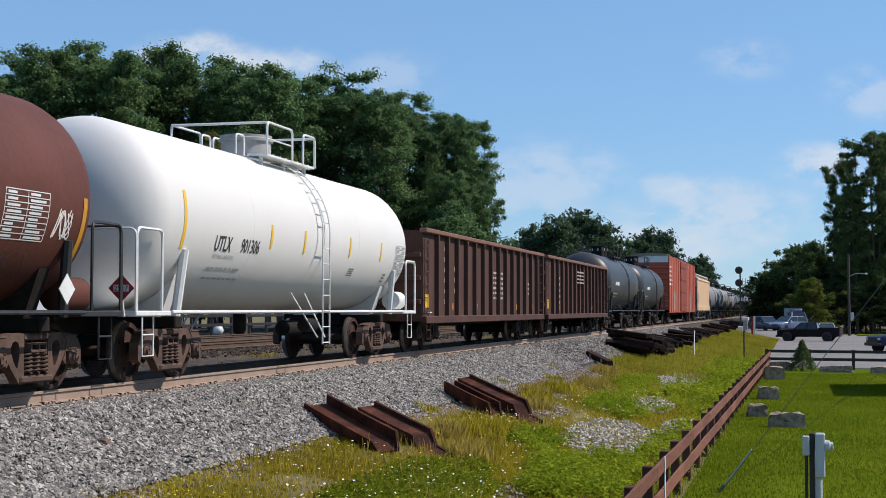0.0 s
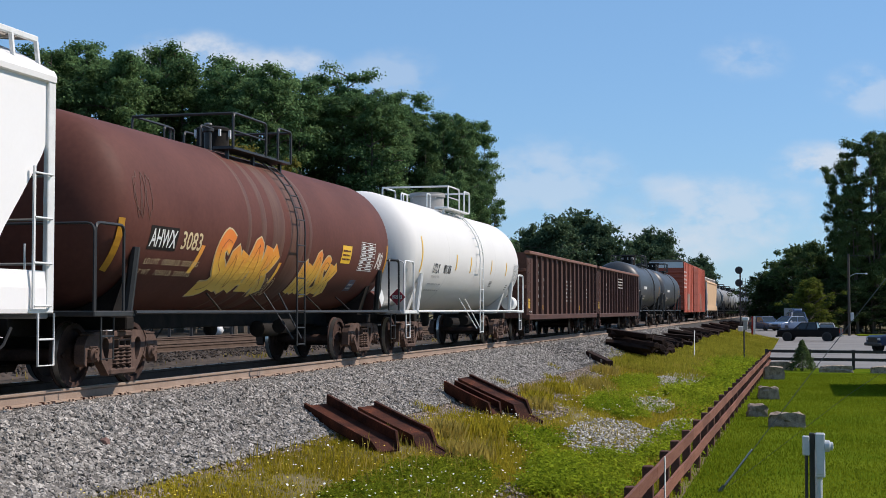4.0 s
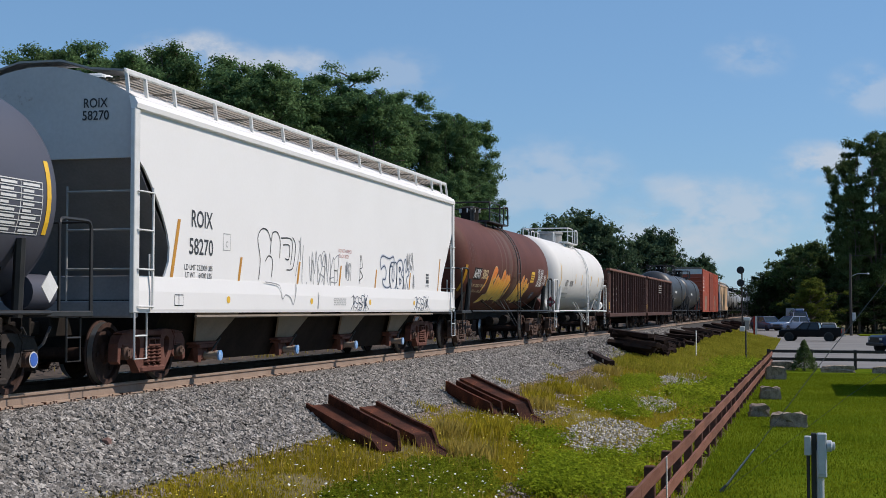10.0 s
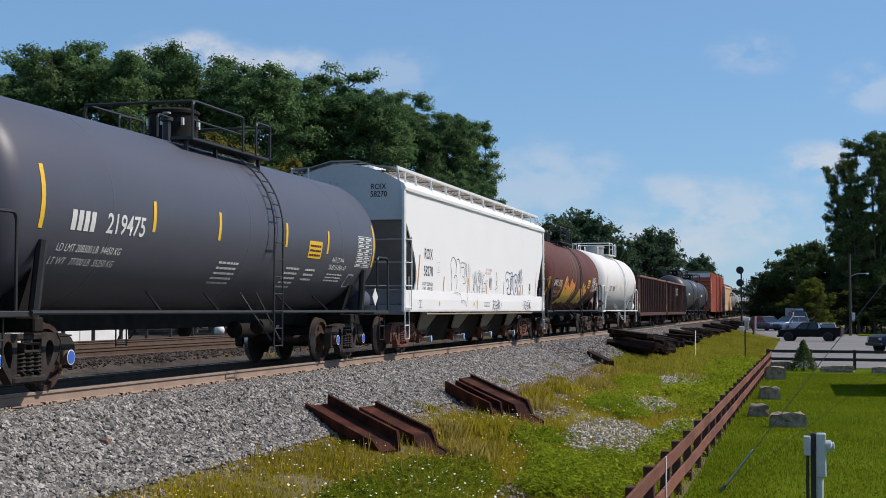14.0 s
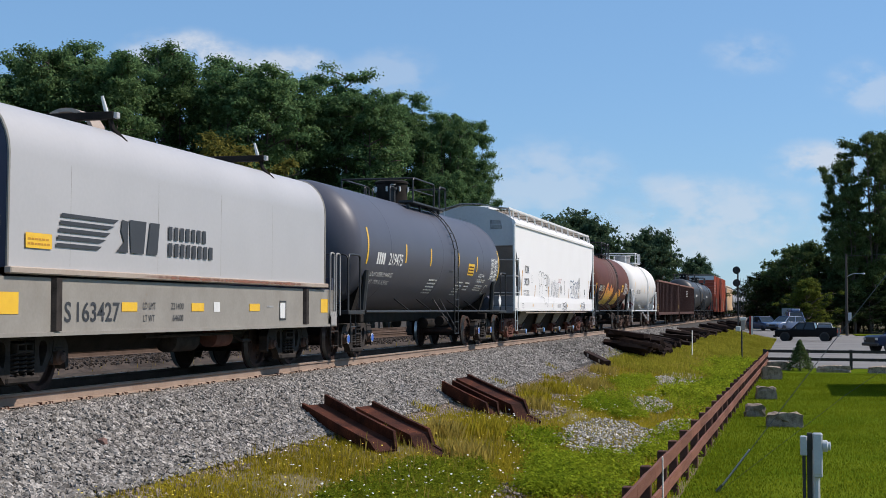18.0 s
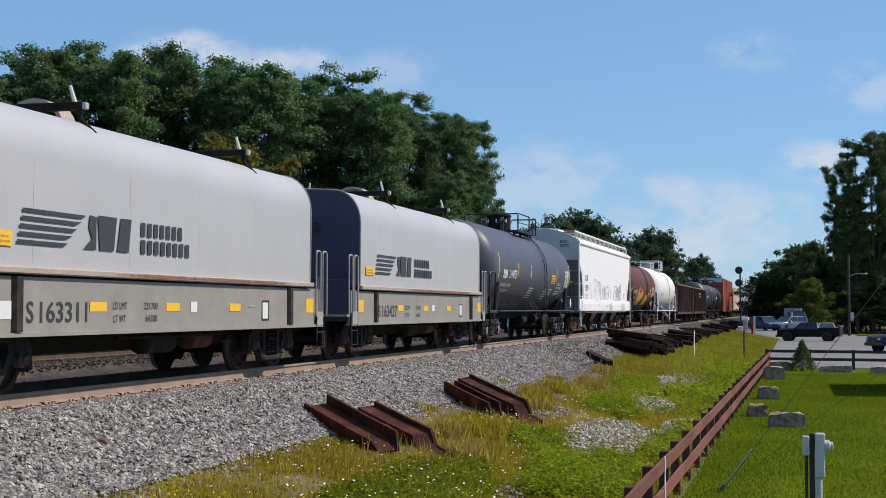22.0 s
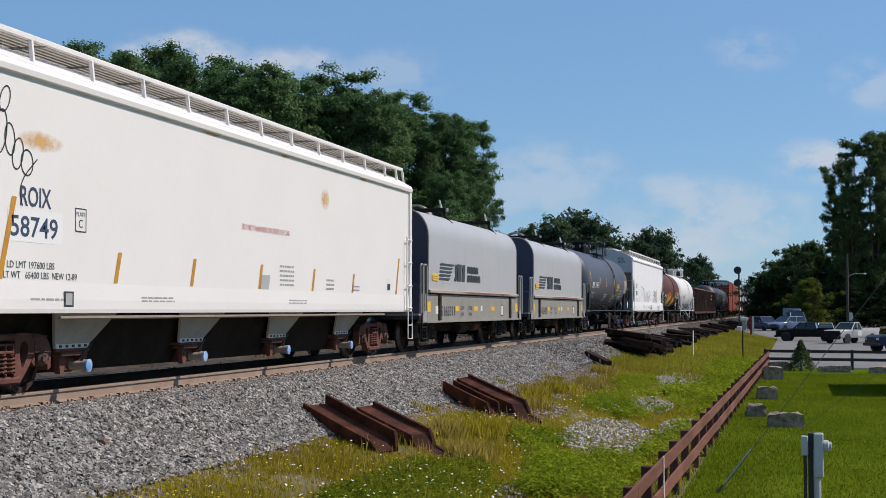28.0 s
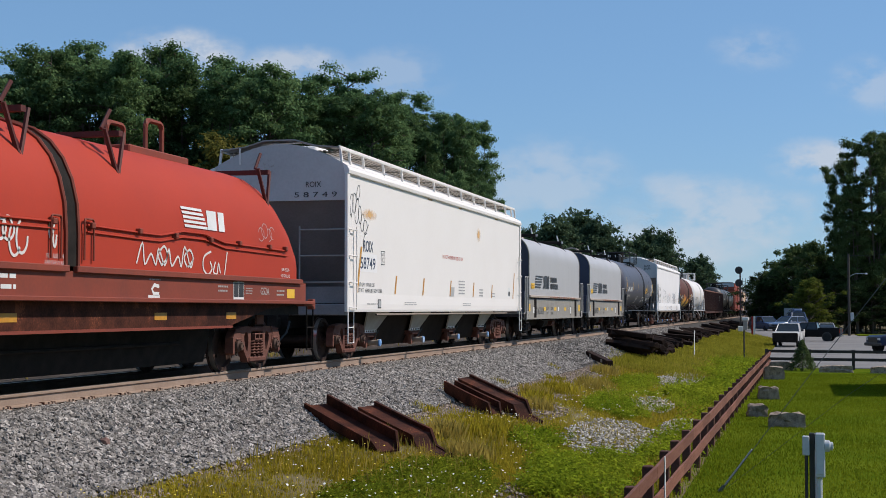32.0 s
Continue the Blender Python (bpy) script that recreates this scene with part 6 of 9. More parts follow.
    for e in (-1, 1):
        part("side_panel", G().box(min(e * 1.36, e * 1.45), max(e * 1.36, e * 1.45), -hl + 0.4, hl - 0.4, 1.26, 1.6), RED_FRAME, car)
        part("side_flange", G().box(min(e * 1.36, e * 1.55), max(e * 1.36, e * 1.55), -hl + 0.15, hl - 0.15, 1.20, 1.265, 0.01), RED_FRAME, car)
        poly = [(-hl + 0.6, 1.2), (-hl + 2.2, 1.1), (-hl + 3.9, 0.82), (hl - 3.9, 0.82), (hl - 2.2, 1.1), (hl - 0.6, 1.2)]
        part("fishbelly_beam", G().prism(poly, "x", min(e * 1.30, e * 1.36), max(e * 1.30, e * 1.36)), RUST, car)
        part("beam_flange", G().box(min(e * 1.28, e * 1.42), max(e * 1.28, e * 1.42), -hl + 3.9, hl - 3.9, 0.79, 0.83), RED_FRAME, car)
    for s in (-1, 1):
        part("end_platform", G().box(-1.5, 1.5, min(s * (hl - 0.6), s * hl), max(s * (hl - 0.6), s * hl), 1.16, 1.26, 0.01), RED_FRAME, car)
        for e in (-1, 1):
            part("end_post", G().box(e * 1.45 - 0.06, e * 1.45 + 0.06, min(s * (hl - 0.14), s * hl), max(s * (hl - 0.14), s * hl), 1.10, 1.30, 0.01), RED_FRAME, car)
            stirrup(car, e * 1.5, s * (hl - 0.3), 0.36, 0.35, 1.16, UNDER)
            g = G().box(e * 1.12 - 0.02, e * 1.12 + 0.02, s * tc / 2 - 0.16, s * tc / 2 + 0.16, 0.83, 1.05)
            part("jack_pad", g, TRUCK_BROWN, car)
        coupler(car, s * hl, s)
        truck(car, s * tc / 2, TRUCK_BROWN, spin)
    part("trough", G().box(-1.34, 1.34, -hl + 0.5, hl - 0.5, 1.0, 1.6), UNDER, car)
    part("centre_sill", G().box(-0.28, 0.28, -hl, hl, 0.62, 1.0), UNDER, car)
    part("trough_keel", G().prism([(-0.95, 1.0), (0.95, 1.0), (0.75, 0.20), (-0.75, 0.20)], "y", -hl + 3.6, hl - 3.6), UNDER, car)
    part("air_reservoir", G().lathe([(-0.5, 0.05), (-0.45, 0.2), (0.45, 0.2), (0.5, 0.05)], "y", (0.6, 2.2, 0.55), 14), TRUCK_BROWN, car)
    g = G()
    g.tube([(0.9, -6, 0.55), (0.9, 4.5, 0.55)], 0.03, 6)
    g.tube([(0.7, -5.5, 0.42), (0.7, 3.8, 0.42)], 0.025, 6)
    part("brake_rigging", g, UNDER, car)
    return car


def boxcar(label, length, tc, spin=False):
    car = tagged(empty("boxcar"), label, "boxcar", "freight train cars")
    hl = length / 2
    for e in (-1, 1):
        part("side_wall", G().box(min(e * 1.42, e * 1.48), max(e * 1.42, e * 1.48), -hl, hl, 0.9, 5.15), BOXCAR, car)
        n = 17
        for i in range(n):
            y = -hl + 0.1 + (2 * hl - 0.2) * i / (n - 1)
            if abs(y) > 3.2:
                part("side_post", shared(("boxpost", e), lambda: G().box(min(e * 1.475, e * 1.51), max(e * 1.475, e * 1.51), -0.06, 0.06, 0.95, 5.12).mesh("side_post")), BOXCAR, car, "", (0, y, 0))
        for y in (-1.5, 1.5):
            d = part("door", G().box(min(e * 1.49, e * 1.55), max(e * 1.49, e * 1.55), y - 1.48, y + 1.48, 1.0, 5.0, 0.02), RED_FRAME, car, "corrugated sliding plug door")
            for k in range(4):
                part("door_bar", G().box(min(e * 1.55, e * 1.58), max(e * 1.55, e * 1.58), y - 1.4, y + 1.4, 1.5 + k * 1.0, 1.6 + k * 1.0), RED_FRAME, d)
        patch("primer_patch", car, -10.0, 1.1, 2.6, 1.4, HOP_GREY, flat(1.4815), lean=0.3) if e > 0 else None
        patch("primer_patch", car, 6.5, 1.0, 1.9, 1.7, HOP_GREY, flat(1.4815), lean=-0.2) if e > 0 else None
    part("roof", G().prism([(-1.5, 5.12), (1.5, 5.12), (1.2, 5.28), (0, 5.34), (-1.2, 5.28)], "y", -hl, hl), HOP_GREY, car)
    part("floor", G().box(-1.42, 1.42, -hl, hl, 0.9, 1.1), UNDER, car)
    for s in (-1, 1):
        part("end_wall", G().box(-1.44, 1.44, min(s * hl, s * (hl - 0.05)), max(s * hl, s * (hl - 0.05)), 0.9, 4.62), BOXCAR, car)
        part("end_band", G().box(-1.44, 1.44, min(s * hl, s * (hl - 0.05)), max(s * hl, s * (hl - 0.05)), 4.63, 5.14), PALE_INK, car, "white painted high-load band")
        for k in range(8):
            part("end_rib", shared(("boxrib", s), lambda: G().prism([(s * hl, -0.1), (s * (hl + 0.07), 0.0), (s * hl, 0.1)], "x", -1.38, 1.38).mesh("end_rib")), BOXCAR, car, "", (0, 0, 1.3 + k * 0.42))
        coupler(car, s * hl, s)
        truck(car, s * tc / 2, TRUCK_DARK, spin)
    part("centre_sill", G().box(-0.3, 0.3, -hl, hl, 0.65, 0.92), UNDER, car)
    bars(car, -12.9, 2.9, 2.2, 1.6, 5, PALE_INK, flat(1.482), 3)
    return car


CARS = []


def at_y(car, y):
    CARS.append((car, y))
    car.matrix_basis = pose(0, y, 0)


# white tank car
car, sf = tank_car("clean white tank car with yellow strips and white railings", 15.2, 11.1, 1.50, 2.58, TANK_WHITE, WHITE_TRIM, TRUCK, [(-6.0, 2.03, 0.92), (-2.32, 2.19, 0.43), (-0.57, 2.16, 0.45), (2.22, 2.19, 0.43), (4.47, 2.19, 0.42), (6.95, 1.9, 0.95)], YELLOW, "wide", 0.42, [(-3.1, 0.02), (2.9, 0.02)], side_x=1.49, dome_y=0.1)
lettering(car, "UTLX", -4.70, 2.05, 0.26, LOGO_GREY, sf, 0.68)
lettering(car, "901306", -3.60, 2.06, 0.25, LOGO_GREY, sf, 0.82)
lettering(car, "THE TANK CAR PEOPLE", -4.68, 1.92, 0.075, INK_SOFT, sf, 0.9)
bars(car, -4.68, 1.70, 1.45, 0.10, 1, INK_SOFT, sf, 2)
bars(car, -4.62, 1.50, 1.45, 0.10, 1, INK_SOFT, sf, 4)
table(car, 5.67, 1.90, 0.95, 0.70, 8, 2, INK_SOFT, sf, 5)
bars(car, 2.50, 1.78, 0.35, 0.20, 4, INK, sf, 6)
bars(car, 5.1, 1.68, 0.22, 0.25, 3, INK, sf, 7)
bars(car, 5.5, 1.50, 0.22, 0.15, 1, INK, sf, 8)
lettering(car, "6", 0.46, 2.86, 0.17, INK, end_face(-7.27, 1), 0.11)
p = placard(car, 1.36, -7.78, 1.40, 0.40, PLACARD, "2517")
part("placard_stem", G().tube([(1.36, -7.77, 1.25), (1.36, -7.70, 1.0)], 0.02, 6), WHITE_TRIM, car)
part("air_reservoir", G().lathe([(-0.35, 0.05), (-0.3, 0.22), (0.3, 0.22), (0.35, 0.05)], "y", (1.1, 6.9, 1.32), 16), WHITE_TRIM, car)
at_y(car, 25.8)

# brown tank car
car, sf = tank_car("rusty brown tank car with black fittings and yellow-orange graffiti", 15.0, 11.7, 1.48, 2.55, TANK_BROWN, BLACK, TRUCK, [(-6.62, 1.54, 0.85), (6.3, 1.72, 0.85)], AMBER, "tall", 0.35, [(-1.95, 0.12), (-1.30, 0.20), (-0.55, 0.55), (0.45, 0.75), (1.15, 0.14)], dome_y=-0.2, dome_r=0.3)
patch("repaint_patch", car, -5.72, 1.98, 0.96, 0.36, UNDER, round_side(1.48, 2.55, 0.004), label="black repainted patch")
lettering(car, "AHWX", -5.68, 2.02, 0.28, PALE_INK, sf, 0.88)
lettering(car, "3083", -4.60, 2.02, 0.29, SPRAY_GOLD_PALE, sf, 0.74)
lettering(car, "LD LMT  192500 LB  87300 KG", -5.6, 1.74, 0.10, SPRAY_GOLD_PALE, sf, 1.9)
lettering(car, "LT WT    70500 LB  32000 KG", -5.7, 1.55, 0.10, SPRAY_GOLD_PALE, sf, 1.9)
table(car, 4.42, 1.94, 1.02, 0.62, 8, 2, PALE_INK, sf, 8)
patch("label_plate", car, 3.15, 2.06, 0.62, 0.38, YELLOW, sf, label="yellow warning sign")
bars(car, 3.2, 2.12, 0.5, 0.26, 3, TANK_BROWN, round_side(1.48, 2.55, 0.011), 19)


def smooth_line(pts, n=5):
    """A curve through the given points."""
    out = []
    for i in range(len(pts) - 1):
        p0, p1, p2, p3 = pts[max(i - 1, 0)], pts[i], pts[i + 1], pts[min(i + 2, len(pts) - 1)]
        for k in range(n):
            t = k / n
            out.append(tuple(0.5 * (2 * b + (c - a) * t + (2 * a - 5 * b + 4 * c - d) * t * t + (3 * b - a - 3 * c + d) * t ** 3) for a, b, c, d in zip(p0, p1, p2, p3)))
    return out + [pts[-1]]


# hand-drawn letter shapes in a unit square
HAND = {
    "s": [[(0.95, 0.90), (0.55, 1.0), (0.25, 0.80), (0.45, 0.55), (0.75, 0.38), (0.55, 0.08), (-0.05, 0.02)]],
    "n": [[(0.02, 0.0), (0.12, 0.5), (0.22, 0.95), (0.45, 0.45), (0.60, 0.10), (0.72, 0.55), (0.85, 1.0)]],
    "m": [[(0.0, 0.0), (0.15, 0.95), (0.45, 0.30), (0.70, 0.98), (0.92, 0.0)]],
    "a": [[(0.0, 0.0), (0.28, 0.65), (0.55, 1.0), (0.78, 0.6), (0.85, 0.0)], [(0.22, 0.38), (0.80, 0.36)]],
    "k": [[(0.15, 0.0), (0.20, 0.5), (0.28, 1.0)], [(0.95, 0.95), (0.60, 0.65), (0.30, 0.48), (0.65, 0.25), (1.0, -0.05)]],
    "u": [[(0.10, 0.98), (0.06, 0.4), (0.25, 0.03), (0.62, 0.08), (0.80, 0.5), (0.88, 1.0)]],
    "t": [[(0.0, 0.92), (0.5, 0.98), (1.0, 0.9)], [(0.52, 0.95), (0.5, 0.5), (0.42, 0.0)]],
    "r": [[(0.1, 0.0), (0.18, 0.98), (0.75, 0.85), (0.65, 0.55), (0.25, 0.48), (0.9, 0.0)]],
    "e": [[(0.85, 0.95), (0.2, 0.9), (0.15, 0.5), (0.7, 0.52), (0.18, 0.45), (0.12, 0.05), (0.9, 0.05)]],
    "b": [[(0.1, 0.0), (0.15, 1.0), (0.75, 0.85), (0.25, 0.55), (0.85, 0.3), (0.6, 0.0), (0.1, 0.0)]],
}


def fat_letters(car, word, u, v, w, h, surf3, seed):
    """Thick filled letters with a pale edge and thin dark inner lines."""
    rng = random.Random(seed)
    step = w / len(word)
    edge, fill, line = surf3
    for i, ch in enumerate(word):
        k = 1.0 + 0.12 * math.sin(i * 2.3 + seed)
        rim, body, ink = G(), G(), G()
        for ln in HAND[ch]:
            pts = smooth_line([(u + step * (i + a * 0.92) + 0.04 * h * (b - 0.5), v + h * (0.10 + b * 0.80 * k)) for a, b in ln])
            ribbon(rim, pts, 0.50 * step + 0.06, edge)
            ribbon(body, pts, 0.50 * step, fill)
            ribbon(ink, [(a + rng.uniform(-0.02, 0.02), b) for a, b in pts[2:-2]], 0.014, line)
        gr = part("graffiti", body, SPRAY_GOLD, car, "yellow and orange filled graffiti letter", smooth=False)
        part("graffiti_outline", rim, SPRAY_GOLD_PALE, gr, smooth=False)
        part("graffiti_stroke", ink, SPRAY_RED, gr, smooth=False)


GOLD_LAYERS = [round_side(1.48, 2.55, q, 7.15) for q in (0.006, 0.010, 0.014)]
fat_letters(car, "snak", -3.22, 1.16, 2.80, 1.12, GOLD_LAYERS, 2)
fat_letters(car, "nask", 1.05, 1.18, 2.05, 0.98, GOLD_LAYERS, 5)
patch("graffiti_edge", car, -3.98, 1.62, 0.14, 0.5, SPRAY_GOLD, sf, lean=0.28)
patch("graffiti_edge", car, -0.30, 1.50, 0.12, 0.45, SPRAY_GOLD, sf, lean=0.10)
scrawl(car, -6.3, 2.4, 0.6, 0.75, TANK_BAND, sf, 12, 3, 0.016)
scrawl(car, 3.9, 1.32, 1.5, 0.5, TANK_BAND, sf, 14, 5, 0.014)
scrawl(car, -0.9, 1.15, 0.9, 0.5, SPRAY_GOLD_PALE, sf, 15, 5, 0.012)
scrawl(car, 5.62, 1.98, 0.42, 0.42, SPRAY_WHITE, sf, 13, 3, 0.022)
patch("label_plate", car, 4.32, 1.40, 0.42, 0.30, SPRAY_BLUE, sf, label="dark blue square sticker")
bars(car, 4.36, 1.44, 0.3, 0.2, 2, PALE_SOFT, round_side(1.48, 2.55, 0.011, 7.15), 9)
part("air_reservoir", G().lathe([(-0.35, 0.05), (-0.3, 0.24), (0.3, 0.24), (0.35, 0.05)], "y", (0.9, 6.9, 1.30), 16), TANK_BROWN, car)
g = G().prism([(-0.2, 0.0), (0, -0.2), (0.2, 0.0), (0, 0.2)], "x", -0.006, 0.006)
part("placard", g, PALE_INK, car, "white diamond tag", (1.5, 5.85, 1.36))
at_y(car, 10.4)

# white covered hopper with graffiti
car = hopper_car("white four-bay covered hopper with blue-black graffiti", 18.9, 15.7, WHITE, WHITE_TRIM, TRUCK_BROWN)
sf, ss = flat(1.5245), flat(1.5545)
lettering(car, "ROIX", -7.45, 2.38, 0.27, LOGO_GREY, sf, 0.80)
lettering(car, "58270", -7.53, 1.95, 0.26, LOGO_GREY, sf, 0.90)
lettering(car, "LD LMT 222000 LBS", -7.70, 1.71, 0.085, LOGO_GREY, sf, 1.05)
lettering(car, "LT WT    64000 LBS", -7.66, 1.59, 0.085, LOGO_GREY, sf, 0.98)
lettering(car, "C", -6.11, 2.12, 0.10, INK_SOFT, sf, 0.08)
g = G()
ribbon(g, [(-6.22, 2.07), (-5.93, 2.07), (-5.93, 2.34), (-6.22, 2.34), (-6.22, 2.07)], 0.014, sf)
part("stencil_frame", g, INK_SOFT, car, smooth=False)
for u, h, w in ((-8.22, 0.92, 0.10), (-5.62, 0.43, 0.09), (-2.79, 0.45, 0.09), (-0.33, 0.45, 0.08), (2.16, 0.44, 0.08), (4.95, 0.44, 0.08), (7.70, 0.88, 0.08)):
    patch("reflector", car, u, 1.55, w, h, AMBER, sf, lean=0.30)
for u in (-6.06, -2.02, 1.76, 5.36):
    g = G().add([ss(u + 0.075 * math.cos(a), 1.26 + 0.062 * math.sin(a)) for a in np.linspace(0, math.tau, 13)[:-1]], [tuple(range(12))])
    part("label_plate", g, YELLOW, car, "round yellow sticker", smooth=False)
lettering(car, "DO NOT HAMMER", -0.32, 2.27, 0.075, RED_FADED, sf, 0.85)
lettering(car, "ON CAR BODY", -0.32, 2.16, 0.075, RED_FADED, sf, 0.68)


def strokes(u, v, w, h, lines, material, surf, width, label=""):
    """Spray-painted letters from short strokes in a unit square, smoothed."""
    g = G()
    for line in lines:
        pts = [(u + a * w, v + b * h) for a, b in line]
        smooth = []
        for i in range(len(pts) - 1):
            p0, p1, p2, p3 = pts[max(i - 1, 0)], pts[i], pts[i + 1], pts[min(i + 2, len(pts) - 1)]
            for k in range(4):
                t = k / 4
                smooth.append(tuple(0.5 * (2 * b + (c - a) * t + (2 * a - 5 * b + 4 * c - d) * t * t + (3 * b - a - 3 * c + d) * t ** 3) for a, b, c, d in zip(p0, p1, p2, p3)))
        smooth.append(pts[-1])
        ribbon(g, smooth, width, surf)
    return part("graffiti", g, material, car, label, smooth=False)


ARCHES = [[(0.02, 0.10), (0.05, 0.45), (0.0, 0.80), (0.08, 0.97), (0.2, 0.95), (0.27, 0.78), (0.3, 0.93), (0.4, 0.95), (0.46, 0.8), (0.45, 0.5)], [(0.27, 0.78), (0.25, 0.55)], [(0.15, 0.42), (0.22, 0.52), (0.3, 0.45), (0.28, 0.15)], [(0.48, 0.86), (0.72, 0.84), (0.69, 0.4)], [(0.52, 0.74), (0.66, 0.74), (0.65, 0.5), (0.57, 0.5)], [(0.73, 0.9), (0.80, 0.75), (0.74, 0.35), (0.60, 0.30)]]
DROPS = [[(0.80, 0.2), (0.90, 0.75), (0.87, 0.86)], [(0.92, 0.92), (0.92, 0.5)], [(0.98, 0.78), (0.95, 0.10), (1.02, 0.02), (1.06, 0.1)], [(0.12, 0.06), (0.25, 0.05), (0.42, 0.0), (0.48, -0.22), (0.55, -0.15), (0.66, -0.2), (0.72, -0.32), (0.78, -0.1), (0.8, 0.1)], [(1.0, 0.82), (1.06, 0.7), (1.03, 0.55)]]
strokes(-4.72, 1.52, 2.35, 1.02, ARCHES, INK, sf, 0.024, "black outlined graffiti arches")
strokes(-4.72, 1.52, 2.35, 1.02, DROPS[:3], SPRAY_GREY, sf, 0.022)
strokes(-4.72, 1.52, 2.35, 1.02, DROPS[3:4], SPRAY_GREY, flat(1.5565), 0.02)
def curls(n, seed):
    """Overlapping loops in a unit square, like a quick spray scribble."""
    rng = random.Random(seed)
    out = []
    for i in range(n):
        cx, cy, rx, ry, ph = (i + 0.5) / n, rng.uniform(0.35, 0.65), 0.75 / n, rng.uniform(0.25, 0.45), rng.uniform(0, 6)
        out.append([(cx + rx * math.cos(k * 0.6 + ph) + 0.25 / n * (k / 10 - 0.5), cy + ry * math.sin(k * 0.6 + ph) * (1 - 0.03 * k)) for k in range(rng.randint(7, 12))])
    return out


def handwriting(word, seed):
    """Overlapping quick strokes strung out over a unit square, with no word to read."""
    rng = random.Random(seed)
    n = len(word)
    out = []
    for i, ch in enumerate(word):
        flip, lean, k = rng.random() < 0.5, rng.uniform(-1.3, 1.3), rng.uniform(1.2, 2.4)
        for ln in HAND[ch]:
            out.append([((i + ((1 - a) if flip else a) * k + lean * b) / n, b * rng.uniform(0.8, 1.1) + 0.10 * math.sin(i * 1.9)) for a, b in ln])
    return out


THIN = handwriting("nmsarmae", 3)
strokes(-2.15, 1.58, 1.5, 0.62, THIN, SPRAY_GREY, sf, 0.02)
strokes(0.1, 1.72, 0.6, 0.36, THIN[:4], SPRAY_GREY, sf, 0.018)
strokes(1.0, 1.66, 0.32, 0.60, [[(0.3, 0.0), (0.5, 1.0), (0.9, 0.6), (0.3, 0.5), (0.95, 0.25), (0.1, 0.1)]], INK, sf, 0.022)
BUBBLE = [[(0.02, 0.62), (0.0, 0.85), (0.08, 0.98), (0.30, 0.93), (0.45, 0.99), (0.47, 0.85), (0.36, 0.80), (0.31, 0.45), (0.34, 0.22), (0.22, 0.14), (0.10, 0.22), (0.08, 0.36), (0.17, 0.38), (0.20, 0.60), (0.13, 0.72), (0.02, 0.62)],
          [(0.33, 0.72), (0.32, 0.35), (0.38, 0.12), (0.50, 0.12), (0.57, 0.35), (0.58, 0.78), (0.50, 0.84), (0.47, 0.72), (0.48, 0.45), (0.44, 0.33), (0.40, 0.45), (0.42, 0.72), (0.33, 0.72)],
          [(0.58, 0.15), (0.57, 0.5), (0.60, 0.85), (0.75, 0.92), (0.80, 0.72), (0.74, 0.55), (0.83, 0.38), (0.76, 0.10), (0.58, 0.15)],
          [(0.66, 0.72), (0.72, 0.70), (0.67, 0.60), (0.66, 0.72)], [(0.67, 0.42), (0.74, 0.36), (0.68, 0.26), (0.67, 0.42)],
          [(0.82, 0.15), (0.82, 0.55), (0.84, 0.82), (0.89, 0.96), (0.93, 0.85), (0.91, 0.60), (1.0, 0.72), (1.02, 0.55), (0.94, 0.42), (1.0, 0.10), (0.97, -0.06), (0.90, 0.02), (0.88, 0.30), (0.87, 0.05), (0.82, 0.15)]]
strokes(2.62, 1.47, 2.3, 0.86, BUBBLE, SPRAY_HALO, flat(1.5225), 0.085)
strokes(2.62, 1.47, 2.3, 0.86, BUBBLE, SPRAY_BLUE, sf, 0.032, "blue-black bubble graffiti")
strokes(4.75, 2.02, 0.85, 0.42, THIN[:6], SPRAY_GREY, sf, 0.022)
strokes(5.1, 1.62, 0.5, 0.3, THIN[3:6], SPRAY_GREY, sf, 0.02)
TAGS = handwriting("ksresnak", 8)
strokes(0.40, 1.10, 1.15, 0.30, TAGS, SPRAY_BLUE, ss, 0.017)
strokes(5.35, 1.10, 1.35, 0.32, TAGS, SPRAY_BLUE, ss, 0.017)
strokes(-1.7, 1.12, 0.4, 0.3, TAGS[:2], SPRAY_GREY, ss, 0.02)
bars(car, -0.7, 1.18, 0.8, 0.16, 4, INK_SOFT, ss, 41)
patch("label_plate", car, 6.58, 1.76, 0.26, 0.24, LOGO_GREY, sf)
bars(car, 6.60, 1.84, 0.22, 0.13, 2, PALE_INK, flat(1.5275), 42)
bars(car, 6.54, 1.66, 0.32, 0.08, 2, LOGO_GREY, sf, 43)
g = G()
ribbon(g, [(-8.1, 1.16), (-7.8, 1.16), (-7.8, 1.32), (-8.1, 1.32), (-8.1, 1.16), (-7.95, 1.16), (-7.95, 1.32)], 0.014, ss)
part("stencil_frame", g, LOGO_GREY, car, smooth=False)
lettering(car, "ROIX", 0.70, 3.99, 0.14, INK, end_face(-9.358), 0.38)
lettering(car, "58270", 0.68, 3.81, 0.14, INK, end_face(-9.358), 0.42)
at_y(car, -7.7)

